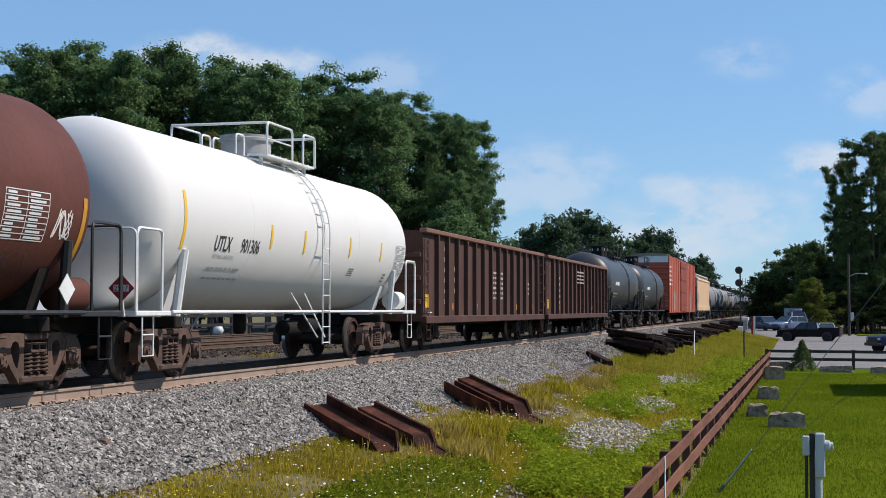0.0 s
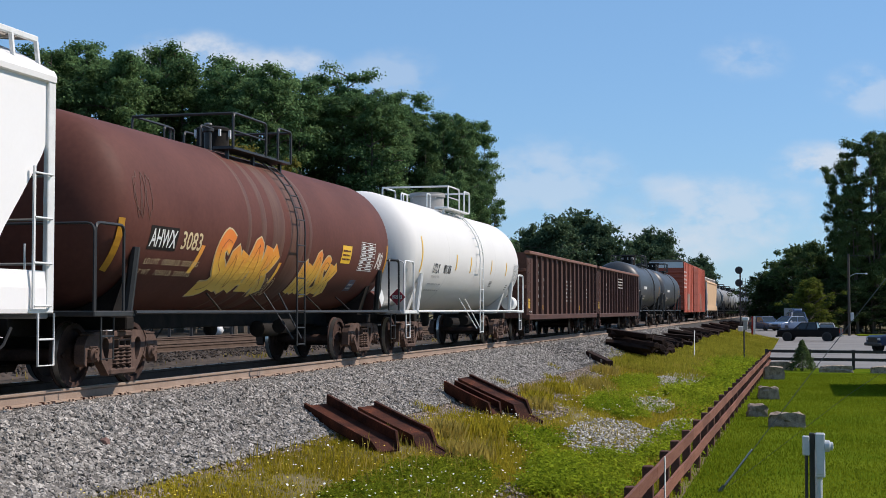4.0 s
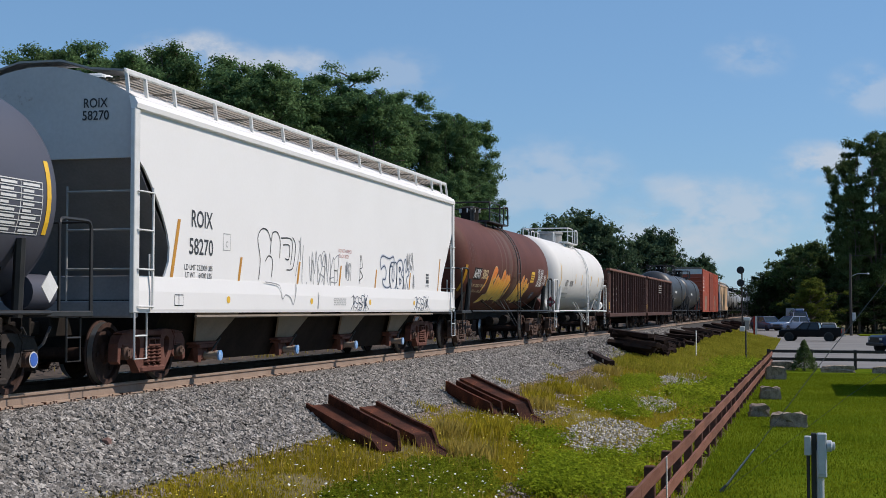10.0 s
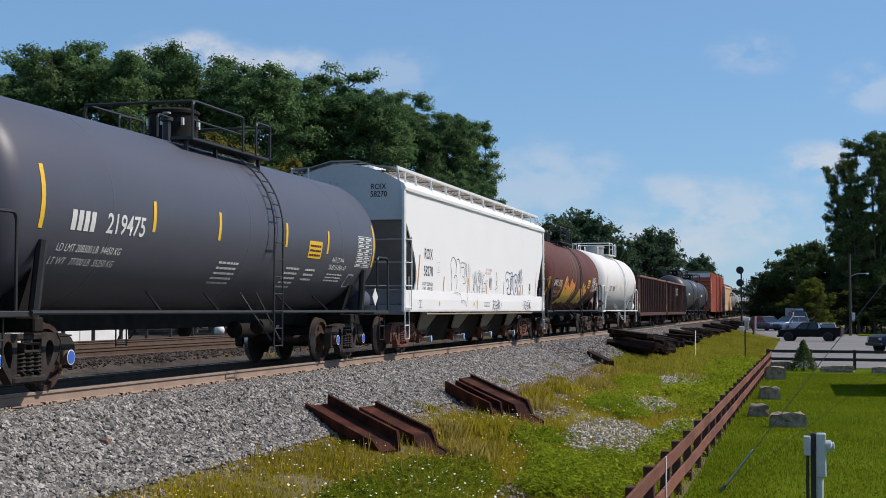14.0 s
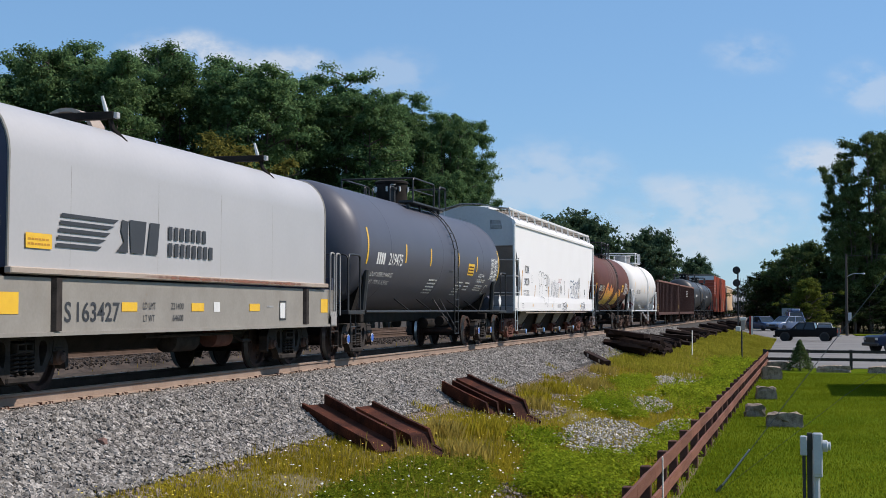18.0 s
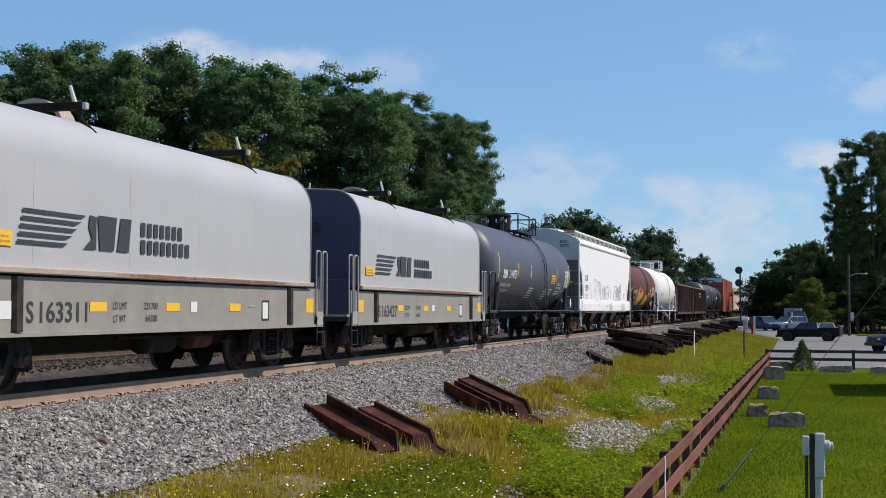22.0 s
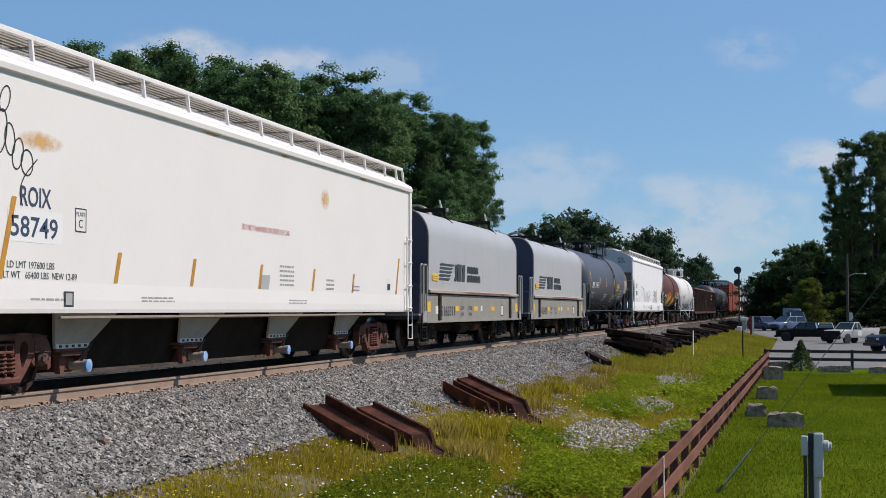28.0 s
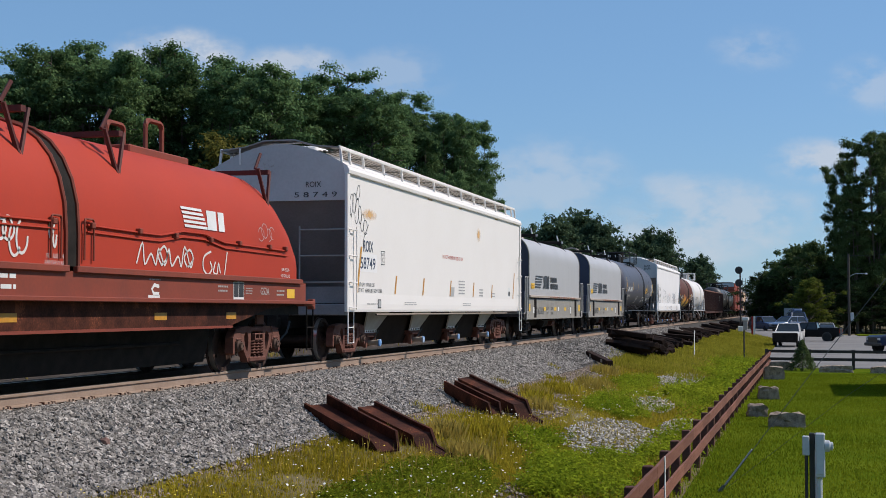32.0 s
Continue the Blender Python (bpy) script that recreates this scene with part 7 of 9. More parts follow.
# dark grey tank car
car, sf = tank_car("dark grey tank car with yellow strips and white lettering", 16.8, 13.0, 1.46, 2.53, TANK_GREY, BLACK, TRUCK_DARK, [(-6.92, 2.12, 0.82), (-3.78, 2.24, 0.45), (-1.38, 2.23, 0.46), (1.70, 2.26, 0.44), (4.05, 2.22, 0.46), (7.16, 2.03, 0.95)], YELLOW, "tall", 1.08, [(0.0, 0.02), (5.0, 0.02), (-5.0, 0.02)], dome_y=-0.05)
for i in range(4):
    patch("lettering_bar", car, -6.12 + i * 0.17, 2.14, 0.12, 0.27, PALE_INK, sf, n=2)
lettering(car, "219475", -5.16, 2.14, 0.29, PALE_INK, sf, 1.15)
lettering(car, "LD LMT 208300 LB  94450 KG", -6.3, 1.84, 0.11, PALE_INK, sf, 1.75)
lettering(car, "LT WT   77700 LB  35250 KG", -6.35, 1.64, 0.11, PALE_INK, sf, 1.75)
bars(car, -1.05, 1.42, 0.85, 0.50, 5, PALE_INK, sf, 12)
bars(car, 2.1, 1.40, 0.7, 0.52, 5, PALE_INK, sf, 13)
bars(car, 3.15, 1.60, 0.55, 0.32, 3, PALE_INK, sf, 14)
lettering(car, "AAR ST-444", 4.50, 2.06, 0.11, PALE_INK, sf, 0.75)
lettering(car, "SR-8754 FRA AP", 4.42, 1.90, 0.11, PALE_INK, sf, 1.1)
bars(car, 4.50, 1.62, 0.95, 0.22, 3, PALE_INK, sf, 16)
table(car, 6.05, 2.02, 1.0, 0.66, 8, 2, PALE_INK, sf, 17)
patch("label_plate", car, 3.0, 2.10, 0.75, 0.34, YELLOW, sf, label="yellow emergency notice")
bars(car, 3.06, 2.13, 0.62, 0.27, 3, TANK_BROWN, round_side(1.46, 2.53, 0.011, 8.05), 18)
lettering(car, "219475", -0.25, 2.70, 0.17, PALE_INK, end_face(-8.06), 0.75)
g = G()
ribbon(g, [(5.90, 1.52), (6.24, 1.52), (6.24, 1.82), (5.90, 1.82), (5.90, 1.52)], 0.03, sf)
part("stencil_frame", g, PALE_INK, car, smooth=False)
g = G().prism([(-0.2, 0.0), (0, -0.2), (0.2, 0.0), (0, 0.2)], "x", -0.006, 0.006)
part("placard", g, PALE_INK, car, "white diamond tag", (1.5, 7.18, 1.38))
part("air_reservoir", G().lathe([(-0.35, 0.05), (-0.3, 0.24), (0.3, 0.24), (0.35, 0.05)], "y", (0.9, 7.7, 1.32), 16), TANK_GREY, car)
at_y(car, -26.5)

# two silver coil cars
for y, word, first in ((-42.2, "163427", True), (-57.06, "163311", False)):
    car, sf = coil_car("silver coil car with grey frame and dark striped emblem", "silver-grey steel hood with rounded shoulders")
    lettering(car, word, -4.14, 0.93, 0.27, LOGO_GREY, sf, 1.2)
    lettering(car, "S", -4.46, 0.93, 0.27, LOGO_GREY, sf, 0.17)
    for u in (-2.88, -0.54, 1.86):
        patch("reflector", car, u, 1.07, 0.48, 0.13, YELLOW, sf)
    lettering(car, "LD LMT", -2.22, 1.10, 0.10, LOGO_GREY, sf, 0.42)
    lettering(car, "LT WT", -2.20, 0.92, 0.10, LOGO_GREY, sf, 0.36)
    lettering(car, "221400" if first else "221700", -1.28, 1.10, 0.10, LOGO_GREY, sf, 0.45)
    lettering(car, "64600" if first else "64300", -1.22, 0.92, 0.10, LOGO_GREY, sf, 0.38)
    bars(car, 2.7, 1.12, 0.3, 0.08, 1, INK_SOFT, sf, 5)
    patch("label_plate", car, 0.33, 1.06, 0.24, 0.16, PALE_INK, sf)
    patch("label_plate", car, 3.35, 0.94, 0.26, 0.28, PALE_INK, sf)
    g = G()
    ribbon(g, [(3.33, 0.92), (3.64, 0.92), (3.64, 1.25), (3.33, 1.25), (3.33, 0.92)], 0.035, flat(1.469))
    part("stencil_frame", g, INK, car, smooth=False)
    if not first:
        patch("label_plate", car, -5.08, 0.98, 0.28, 0.22, PALE_INK, sf, label="white paper sticker")
    ef = end_face(-5.908)
    for i in range(4):
        patch("emblem_stripe", car, -0.95 + 0.02 * i, 2.80 + i * 0.075, 0.55 + 0.04 * i, 0.038, INK, ef, n=1)
    g = G()
    for a, b in (((-0.30, 2.80), (-0.16, 3.02)), ((-0.12, 2.91), (0.18, 2.91)), ((0.26, 2.91), (0.54, 2.91))):
        ribbon(g, [a, b], 0.09 if a[0] < -0.2 else 0.2, ef)
    part("emblem", g, INK, car, "small black railway emblem", smooth=False)
    if first:
        lettering(car, "CS31A", -0.55, 2.52, 0.14, INK, ef, 0.55)
    bars(car, -0.3, 1.28, 1.0, 0.13, 1, INK, end_face(-6.508), 9)
    patch("label_plate", car, 0.15, 1.02, 0.28, 0.12, GRATE, end_face(-6.508))
    at_y(car, y)

# cream hopper with tag
car = hopper_car("cream-white four-bay covered hopper with rust stains", 18.9, 15.7, CREAM, CREAM, TRUCK_BROWN, straight=True)
sf, ss = flat(1.5245), flat(1.5385)
lettering(car, "ROIX", -8.24, 2.36, 0.25, SPRAY_BLUE, sf, 0.72)
lettering(car, "58749", -8.45, 1.98, 0.26, SPRAY_BLUE, sf, 1.10)
patch("repaint_patch", car, -8.52, 1.92, 1.30, 0.40, WHITE, flat(1.5222))
lettering(car, "LD LMT 197600 LBS", -8.52, 1.60, 0.085, LOGO_GREY, sf, 1.1)
lettering(car, "LT WT   65400 LBS  NEW 12-89", -8.60, 1.475, 0.085, LOGO_GREY, sf, 1.75)
lettering(car, "DO NOT HAMMER ON SIDES OF CAR", -1.25, 2.46, 0.10, RED_INK, sf, 2.3)
for u, h in ((-8.9, 1.0), (-6.0, 0.43), (-3.5, 0.43), (-0.67, 0.43), (2.10, 0.43), (4.62, 0.4), (7.95, 0.85)):
    patch("reflector", car, u + 0.17, 1.46, 0.11, h, AMBER, sf, lean=0.30)
patch("repaint_patch", car, -0.40, 1.46, 0.40, 0.25, COIL_SILVER, sf, lean=0.3)
bars(car, 0.55, 1.52, 0.75, 0.42, 5, INK_SOFT, sf, 9)
bars(car, 3.15, 1.48, 0.5, 0.26, 3, INK_SOFT, sf, 10)
bars(car, 4.85, 1.48, 0.5, 0.16, 2, INK_SOFT, sf, 14)
patch("label_plate", car, 7.42, 1.52, 0.30, 0.30, PALE_INK, flat(1.5222))
patch("label_plate", car, 7.45, 1.55, 0.24, 0.14, LOGO_GREY, sf)
patch("label_plate", car, -7.20, 1.13, 0.25, 0.20, LOGO_GREY, ss)
patch("label_plate", car, -7.16, 1.155, 0.17, 0.15, COIL_SILVER, flat(1.5415))
bars(car, -8.0, 1.2, 1.0, 0.06, 1, INK_SOFT, ss, 15)
bars(car, -5.0, 1.2, 1.1, 0.10, 2, INK_SOFT, ss, 11)
bars(car, 1.0, 1.2, 1.0, 0.10, 2, INK_SOFT, ss, 12)
OVALS = [[(cx + rx * math.cos(k * 0.55 + ph) + 0.03 * math.sin(k * 0.55), cy + ry * math.sin(k * 0.55 + ph)) for k in range(13)] for cx, cy, rx, ry, ph in ((0.10, 0.66, 0.09, 0.20, 0.4), (0.24, 0.70, 0.11, 0.19, 1.2), (0.36, 0.56, 0.09, 0.24, 0.0), (0.50, 0.50, 0.10, 0.17, 2.0), (0.62, 0.36, 0.10, 0.17, 0.8), (0.76, 0.28, 0.12, 0.14, 1.7), (0.42, 0.92, 0.07, 0.14, 0.0))]
strokes(-9.24, 2.58, 1.5, 1.12, OVALS + [[(0.0, 0.85), (0.06, 0.55), (0.12, 0.42)], [(0.92, 0.34), (0.72, 0.12), (0.66, -0.05), (0.70, -0.2)]], INK, sf, 0.02, "looped black spray tag")
g = G()
ribbon(g, [(-6.90, 2.12), (-6.62, 2.12), (-6.62, 2.42), (-6.90, 2.42), (-6.90, 2.12)], 0.02, sf)
part("stencil_frame", g, LOGO_GREY, car, smooth=False)
lettering(car, "PLATE", -6.87, 2.32, 0.055, LOGO_GREY, sf, 0.22)
lettering(car, "C", -6.81, 2.17, 0.11, LOGO_GREY, sf, 0.10)
STAIN = stain_mat("rust stain", (0.60, 0.34, 0.10), 0.75)
for u, v, w, h in ((-8.40, 3.04, 1.25, 0.30), (2.75, 3.06, 0.62, 0.5), (-3.0, 3.88, 0.9, 0.12), (0.4, 3.88, 0.7, 0.12), (5.2, 3.88, 0.8, 0.12)):
    patch("rust_stain", car, u, v, w, h, STAIN, ss if v < 1.3 else flat(1.5255), n=1)
lettering(car, "ROIX", 0.60, 3.68, 0.12, INK, end_face(-9.358), 0.34)
lettering(car, "5 8 7 4 9", 0.34, 3.47, 0.11, INK, end_face(-9.358), 0.95)
at_y(car, -74.25)

# red coil car
def hood_side(u, v):
    """A place on the red hood's rounded side."""
    a = math.asin(min(1.0, max(0.0, (v - 2.08) / 1.54)) ** (1 / 0.9))
    return 1.46 * math.cos(a) ** 0.72 + 0.008, u, v


car = red_coil_car()
sf = hood_side
for i in range(5):
    patch("emblem_stripe", car, 3.45 + 0.012 * (4 - i), 2.38 + i * 0.07, 0.86 - 0.02 * i, 0.042, PALE_INK, sf, n=1)
g = G()
g.add([sf(4.38, 2.38), sf(4.74, 2.38), sf(4.80, 2.70), sf(4.42, 2.70)], [(0, 1, 2, 3)])
g.add([sf(4.82, 2.38), sf(5.06, 2.38), sf(5.12, 2.70), sf(4.88, 2.70)], [(0, 1, 2, 3)])
part("emblem", g, PALE_INK, car, "white railway emblem", smooth=False)
LOOPS = curls(7, 15)
HUMPS = [[(k / 13 + 0.02 * math.sin(k * 2.2), 0.10 + (0.62 + 0.25 * math.sin(k * 1.3)) * (k % 2)) for k in range(14)], [(0.42, 0.1), (0.36, 0.5), (0.46, 0.9), (0.52, 0.5), (0.42, 0.1)], [(0.88, 0.1), (0.82, 0.5), (0.92, 0.85), (0.99, 0.5), (0.90, 0.1)]]
strokes(1.85, 1.72, 1.95, 0.36, HUMPS, SPRAY_WHITE, sf, 0.036, "white sprayed loops")
strokes(4.15, 1.62, 1.0, 0.46, [[(0.32, 0.9), (0.05, 0.7), (0.02, 0.3), (0.2, 0.08), (0.36, 0.3), (0.28, 0.55)], [(0.5, 0.55), (0.42, 0.2), (0.56, 0.12), (0.62, 0.5), (0.7, 0.15)], [(0.98, 0.95), (0.92, 0.5), (0.86, 0.02)]], SPRAY_WHITE, sf, 0.036)
strokes(-1.75, 1.72, 1.1, 0.55, LOOPS[:4], SPRAY_WHITE, sf, 0.04)
strokes(-0.60, 1.85, 0.35, 0.40, LOOPS[3:4] + LOOPS[1:2], SPRAY_WHITE, sf, 0.04)
strokes(6.6, 2.3, 0.75, 0.35, curls(4, 21), PALE_SOFT, sf, 0.013)
lettering(car, "FOR USE ON", -0.62, 1.75, 0.06, PALE_INK, sf, 0.42)
lettering(car, "F-50 CAR CLASS", -0.66, 1.66, 0.06, PALE_INK, sf, 0.50)
lettering(car, "FOR USE ON", 7.66, 1.80, 0.06, PALE_INK, sf, 0.38)
lettering(car, "F-50 CAR CLASS", 7.62, 1.69, 0.06, PALE_INK, sf, 0.46)
fs = flat(1.4535)
bars(car, -2.4, 1.32, 1.1, 0.26, 2, PALE_INK, fs, 47)
bars(car, 2.30, 1.52, 0.36, 0.05, 1, PALE_SOFT, fs, 48)
g = G()
ribbon(g, [(2.62, 1.44), (2.46, 1.46), (2.38, 1.40), (2.44, 1.33), (2.62, 1.33)], 0.055, fs)
ribbon(g, [(2.26, 1.29), (2.64, 1.29)], 0.04, fs)
part("emblem", g, PALE_INK, car, "small white curved emblem", smooth=False)
bars(car, 4.8, 1.38, 0.4, 0.14, 2, PALE_SOFT, fs, 50)
patch("label_plate", car, 5.44, 1.27, 0.46, 0.30, PALE_INK, fs)
patch("label_plate", car, 5.46, 1.31, 0.195, 0.245, INK, flat(1.456))
patch("label_plate", car, 5.675, 1.31, 0.205, 0.245, INK, flat(1.456))
lettering(car, "G52A", 6.66, 1.36, 0.13, PALE_SOFT, fs, 0.42)
bars(car, 5.98, 1.36, 0.3, 0.13, 3, PALE_SOFT, fs, 51)
bars(car, 7.45, 1.34, 0.4, 0.14, 2, PALE_SOFT, fs, 52)
patch("reflector", car, 7.98, 1.31, 0.40, 0.17, YELLOW, fs)
# Amber instead of yellow here imitates the shade on the lower beam.
for u in (-1.6, 2.6, 5.3):
    patch("reflector", car, u + 0.06, 0.94, 0.42, 0.11, AMBER, flat(1.363))
at_y(car, -94.95)

# gondolas ahead of the white tank car
car = gondola("weathered brown ribbed gondola with faded white lettering", 17.0, 13.2, 15)
sf = flat(1.4345)
bars(car, -6.2, 1.2, 0.3, 1.7, 6, PALE_SOFT, sf, 61)
bars(car, -5.1, 1.5, 0.3, 0.9, 3, PALE_SOFT, sf, 62)
bars(car, -0.5, 1.4, 2.0, 0.95, 6, PALE_SOFT, sf, 63)
bars(car, 5.8, 1.6, 0.3, 0.5, 3, PALE_SOFT, sf, 64)
bars(car, -8.0, 1.0, 0.5, 0.07, 1, PALE_INK, sf, 65)
at_y(car, 42.6)
car = gondola("dark brown ribbed gondola with white lettered patch", 17.0, 13.2, 15)
bars(car, -1.4, 2.2, 1.9, 0.6, 4, WALK_TAN, flat(1.5445), 66)
bars(car, -5.4, 1.3, 0.25, 1.2, 5, PALE_SOFT, sf, 67)
at_y(car, 60.5)

# black tank cars, boxcar, tan hopper and the cars ahead
for y, L, seed in ((77.2, 14.4, 71), (93.1, 15.0, 72)):
    car, sf = tank_car("black tank car with white lettering and gold reflectors", L, L - 4.2, 1.5, 2.56, TANK_BLACK, BLACK, TRUCK_DARK, [(5.0, 1.7, 1.0)], AMBER, "tall", 0.5, [(0.0, 0.5)], spin=False)
    bars(car, -4.6, 2.3, 1.6, 0.42, 1, PALE_INK, sf, seed)
    bars(car, -4.9, 1.7, 1.8, 0.35, 2, PALE_SOFT, sf, seed + 5)
    at_y(car, y)
car = boxcar("tall oxide-red boxcar with double doors and white end band", 26.8, 19.5)
at_y(car, 117.5)
car = hopper_car("tan covered hopper with pale lower sill", 18.9, 15.7, TAN, WHITE_TRIM, TRUCK_DARK, False)
at_y(car, 143.0)
pale, sf = tank_car("weathered grey tank car", 15.4, 11.4, 1.48, 2.54, TANK_PALE, BLACK, TRUCK_DARK, [(-6.3, 2.0, 1.0)], AMBER, "tall", 0.5, [(-4.0, 0.3), (-1.5, 0.3), (1.5, 0.3), (4.0, 0.3)], spin=False)
at_y(pale, 162.4)
dark, sf = tank_car("dark tank car far along the train", 15.4, 11.4, 1.48, 2.54, TANK_BLACK, BLACK, TRUCK_DARK, [(-6.3, 2.0, 1.0)], AMBER, "tall", 0.5, [(0.0, 0.5)], spin=False)
at_y(dark, 230.0)
for i, y in enumerate((179.3, 196.2, 213.1)):
    at_y(copy_thing(pale, pose(0, y, 0)), y)
for i, y in enumerate((246.9, 263.8)):
    at_y(copy_thing(dark, pose(0, y, 0)), y)
for i, y in enumerate((280.7, 297.6, 314.5, 331.4)):
    at_y(copy_thing(pale, pose(0, y, 0)), y)
for i, y in enumerate((348.3, 365.2, 382.1)):
    at_y(copy_thing(dark, pose(0, y, 0)), y)
# ---- trees ----
def leaf_quads(centres, radii, n, size, rng, flatten=0.6):
    """Random small leaf faces round clump centres."""
    idx = rng.integers(0, len(centres), n)
    d = rng.normal(size=(n, 3))
    d /= np.linalg.norm(d, axis=1)[:, None] + 1e-9
    rad = rng.uniform(0.05, 1.0, n) ** 0.6 * rng.uniform(0.65, 1.45, n)
    p = centres[idx] + d * (radii[idx] * rad)[:, None] * np.array([1, 1, flatten])
    nrm = d * 0.35 + rng.normal(size=(n, 3)) * 0.5 + np.array([0, 0, 0.75])
    nrm /= np.linalg.norm(nrm, axis=1)[:, None]
    a = np.cross(nrm, rng.normal(size=(n, 3)))
    a /= np.linalg.norm(a, axis=1)[:, None] + 1e-9
    b = np.cross(nrm, a)
    s = (size * rng.uniform(0.55, 1.25, n))[:, None]
    droop = nrm * s * 0.25
    q = np.stack([p - a * s, p - b * s * 0.55 + droop, p + a * s, p + b * s * 0.55 + droop], 1)
    return q.reshape(-1, 3), np.arange(n * 4)


def tree_kind(seed, h, spread, bare, n_leaf, leaf_size, material, clumps=60, layer=0.3, crown_from=0.3):
    """A tree of height h: trunk, limbs and twigs, and a crown of flat sprays of small leaves."""
    rng = np.random.default_rng(seed)
    r2 = random.Random(seed)
    t = empty("tree")
    g = G()
    bow = Vector((r2.uniform(-1, 1), r2.uniform(-1, 1), 0)) * 0.035 * h
    def stem(f):
        return Vector((bow.x * math.sin(f * 2.6), bow.y * math.sin(f * 3.1), h * 0.86 * f))
    g.tube([tuple(stem(k / 8 * 0.9)) for k in range(9)], [0.019 * h * (1 - 0.88 * k / 8) for k in range(9)], 8)
    centres, radii = [], []
    n_limb = clumps // 5
    for k in range(n_limb):
        f = crown_from + (1.0 - crown_from) * (k + r2.random()) / n_limb
        a = k * 2.4 + r2.uniform(-0.6, 0.6)
        q = (f - bare) / (1 - bare)
        prof = max(0.22, (1 - abs(2 * q - 0.9) ** 2.2 * 0.85)) * (1.0 if q < 0.75 else 1.0 - (q - 0.75) * 2.4)
        L = spread * max(0.2, prof) * r2.choice((0.6, 0.85, 1.0, 1.08)) * (1.0 if f < 0.85 else 0.8)
        base = stem(f * 0.92)
        tip = base + Vector((math.cos(a) * L, math.sin(a) * L, L * r2.uniform(0.15, 0.55)))
        mid = (base + tip) / 2 + Vector((r2.uniform(-0.1, 0.1) * L, r2.uniform(-0.1, 0.1) * L, L * 0.10))
        g.tube([tuple(base), tuple(mid), tuple(tip)], [0.0075 * h, 0.0045 * h, 0.0015 * h], 5)
        for j in range(5):
            w = 0.38 + 0.62 * (j + r2.random()) / 5
            p = base.lerp(mid, w * 2) if w < 0.5 else mid.lerp(tip, w * 2 - 1)
            off = Vector((r2.gauss(0, 1), r2.gauss(0, 1), r2.gauss(0.1, 0.55))) * spread * 0.15
            g.tube([tuple(p), tuple(p + off)], [0.0018 * h, 0.0008 * h], 3)
            centres.append(p + off)
            radii.append(spread * r2.uniform(0.09, 0.20))
    for k in range(7):
        centres.append(stem(0.78 + 0.02 * k) + Vector((r2.gauss(0, 0.12), r2.gauss(0, 0.12), r2.uniform(-0.05, 0.10))) * spread)
        radii.append(spread * r2.uniform(0.10, 0.17))
    part("trunk", g, BARK, t)
    c = np.array([tuple(q) for q in centres])
    v, f = leaf_quads(c, np.array(radii), n_leaf, leaf_size, rng, layer)
    part("crown", raw_mesh("crown", v, f, 4, material), material, t)
    return t


def locust_kind(seed, h, spread, n_leaf, leaf_size, material, low=0.30):
    """A locust: forked trunk, rising leaders and open layered sprays of fine leaves."""
    rng = np.random.default_rng(seed)
    r2 = random.Random(seed)
    t = empty("tree")
    g = G()
    fork = Vector((r2.uniform(-0.02, 0.02) * h, r2.uniform(-0.02, 0.02) * h, h * r2.uniform(0.16, 0.24)))
    g.tube([(0, 0, 0), tuple(fork * 0.5 + Vector((0.1, 0, 0))), tuple(fork)], [0.020 * h, 0.016 * h, 0.014 * h], 8)
    centres, radii = [], []
    n_lead = 6
    for k in range(n_lead):
        a = k * math.tau / n_lead + r2.uniform(-0.4, 0.4)
        out = spread * r2.uniform(0.25, 0.72) if k else 0.05 * spread
        top = h * (r2.uniform(0.82, 1.0) if k else 0.96)
        tip = Vector((math.cos(a) * out, math.sin(a) * out, top))
        mid = fork.lerp(tip, 0.45) + Vector((math.cos(a), math.sin(a), 0)) * spread * 0.10 + Vector((r2.uniform(-0.3, 0.3), r2.uniform(-0.3, 0.3), 0))
        def lead(f):
            return fork * (1 - f) ** 2 + mid * 2 * f * (1 - f) + tip * f * f
        g.tube([tuple(lead(j / 8)) for j in range(9)], [0.010 * h * (1 - 0.9 * j / 8) for j in range(9)], 6)
        for j in range(15):
            f = low + (1 - low) * (j + r2.random()) / 15
            b = lead(f)
            ang = a + r2.uniform(-2.0, 2.0)
            L = spread * r2.uniform(0.25, 0.66) * (1.12 - 0.55 * f)
            e = b + Vector((math.cos(ang) * L, math.sin(ang) * L, L * r2.uniform(0.05, 0.50)))
            g.tube([tuple(b), tuple(b.lerp(e, 0.5) + Vector((0, 0, 0.08 * L))), tuple(e)], [0.0035 * h, 0.0022 * h, 0.0008 * h], 4)
            for w in (0.40, 0.7, 1.0):
                if r2.random() < 0.80:
                    centres.append(b.lerp(e, w) + Vector((r2.gauss(0, 0.30), r2.gauss(0, 0.30), 0.12 + r2.gauss(0, 0.16))))
                    radii.append(r2.uniform(0.60, 1.20) * h / 20)
        for j in range(6):
            centres.append(tip + Vector((r2.gauss(0, 0.75), r2.gauss(0, 0.75), r2.uniform(-1.8, 0.0))))
            radii.append(r2.uniform(0.45, 0.9) * h / 20)
    part("trunk", g, BARK, t)
    c = np.array([tuple(q) for q in centres])
    v, f = leaf_quads(c, np.array(radii), n_leaf, leaf_size, rng, 0.46)
    part("crown", raw_mesh("crown", v, f, 4, material), material, t)
    return t


def place_tree(kind, x, y, z, k=1.0, rz=0.0, label="", sx=1.0):
    m = pose(x, y, z, 0, 0, rz) @ Matrix.Diagonal((k * sx, k * sx, k, 1))
    return tagged(copy_thing(kind, m), label, "tree", "trees beyond the tracks")


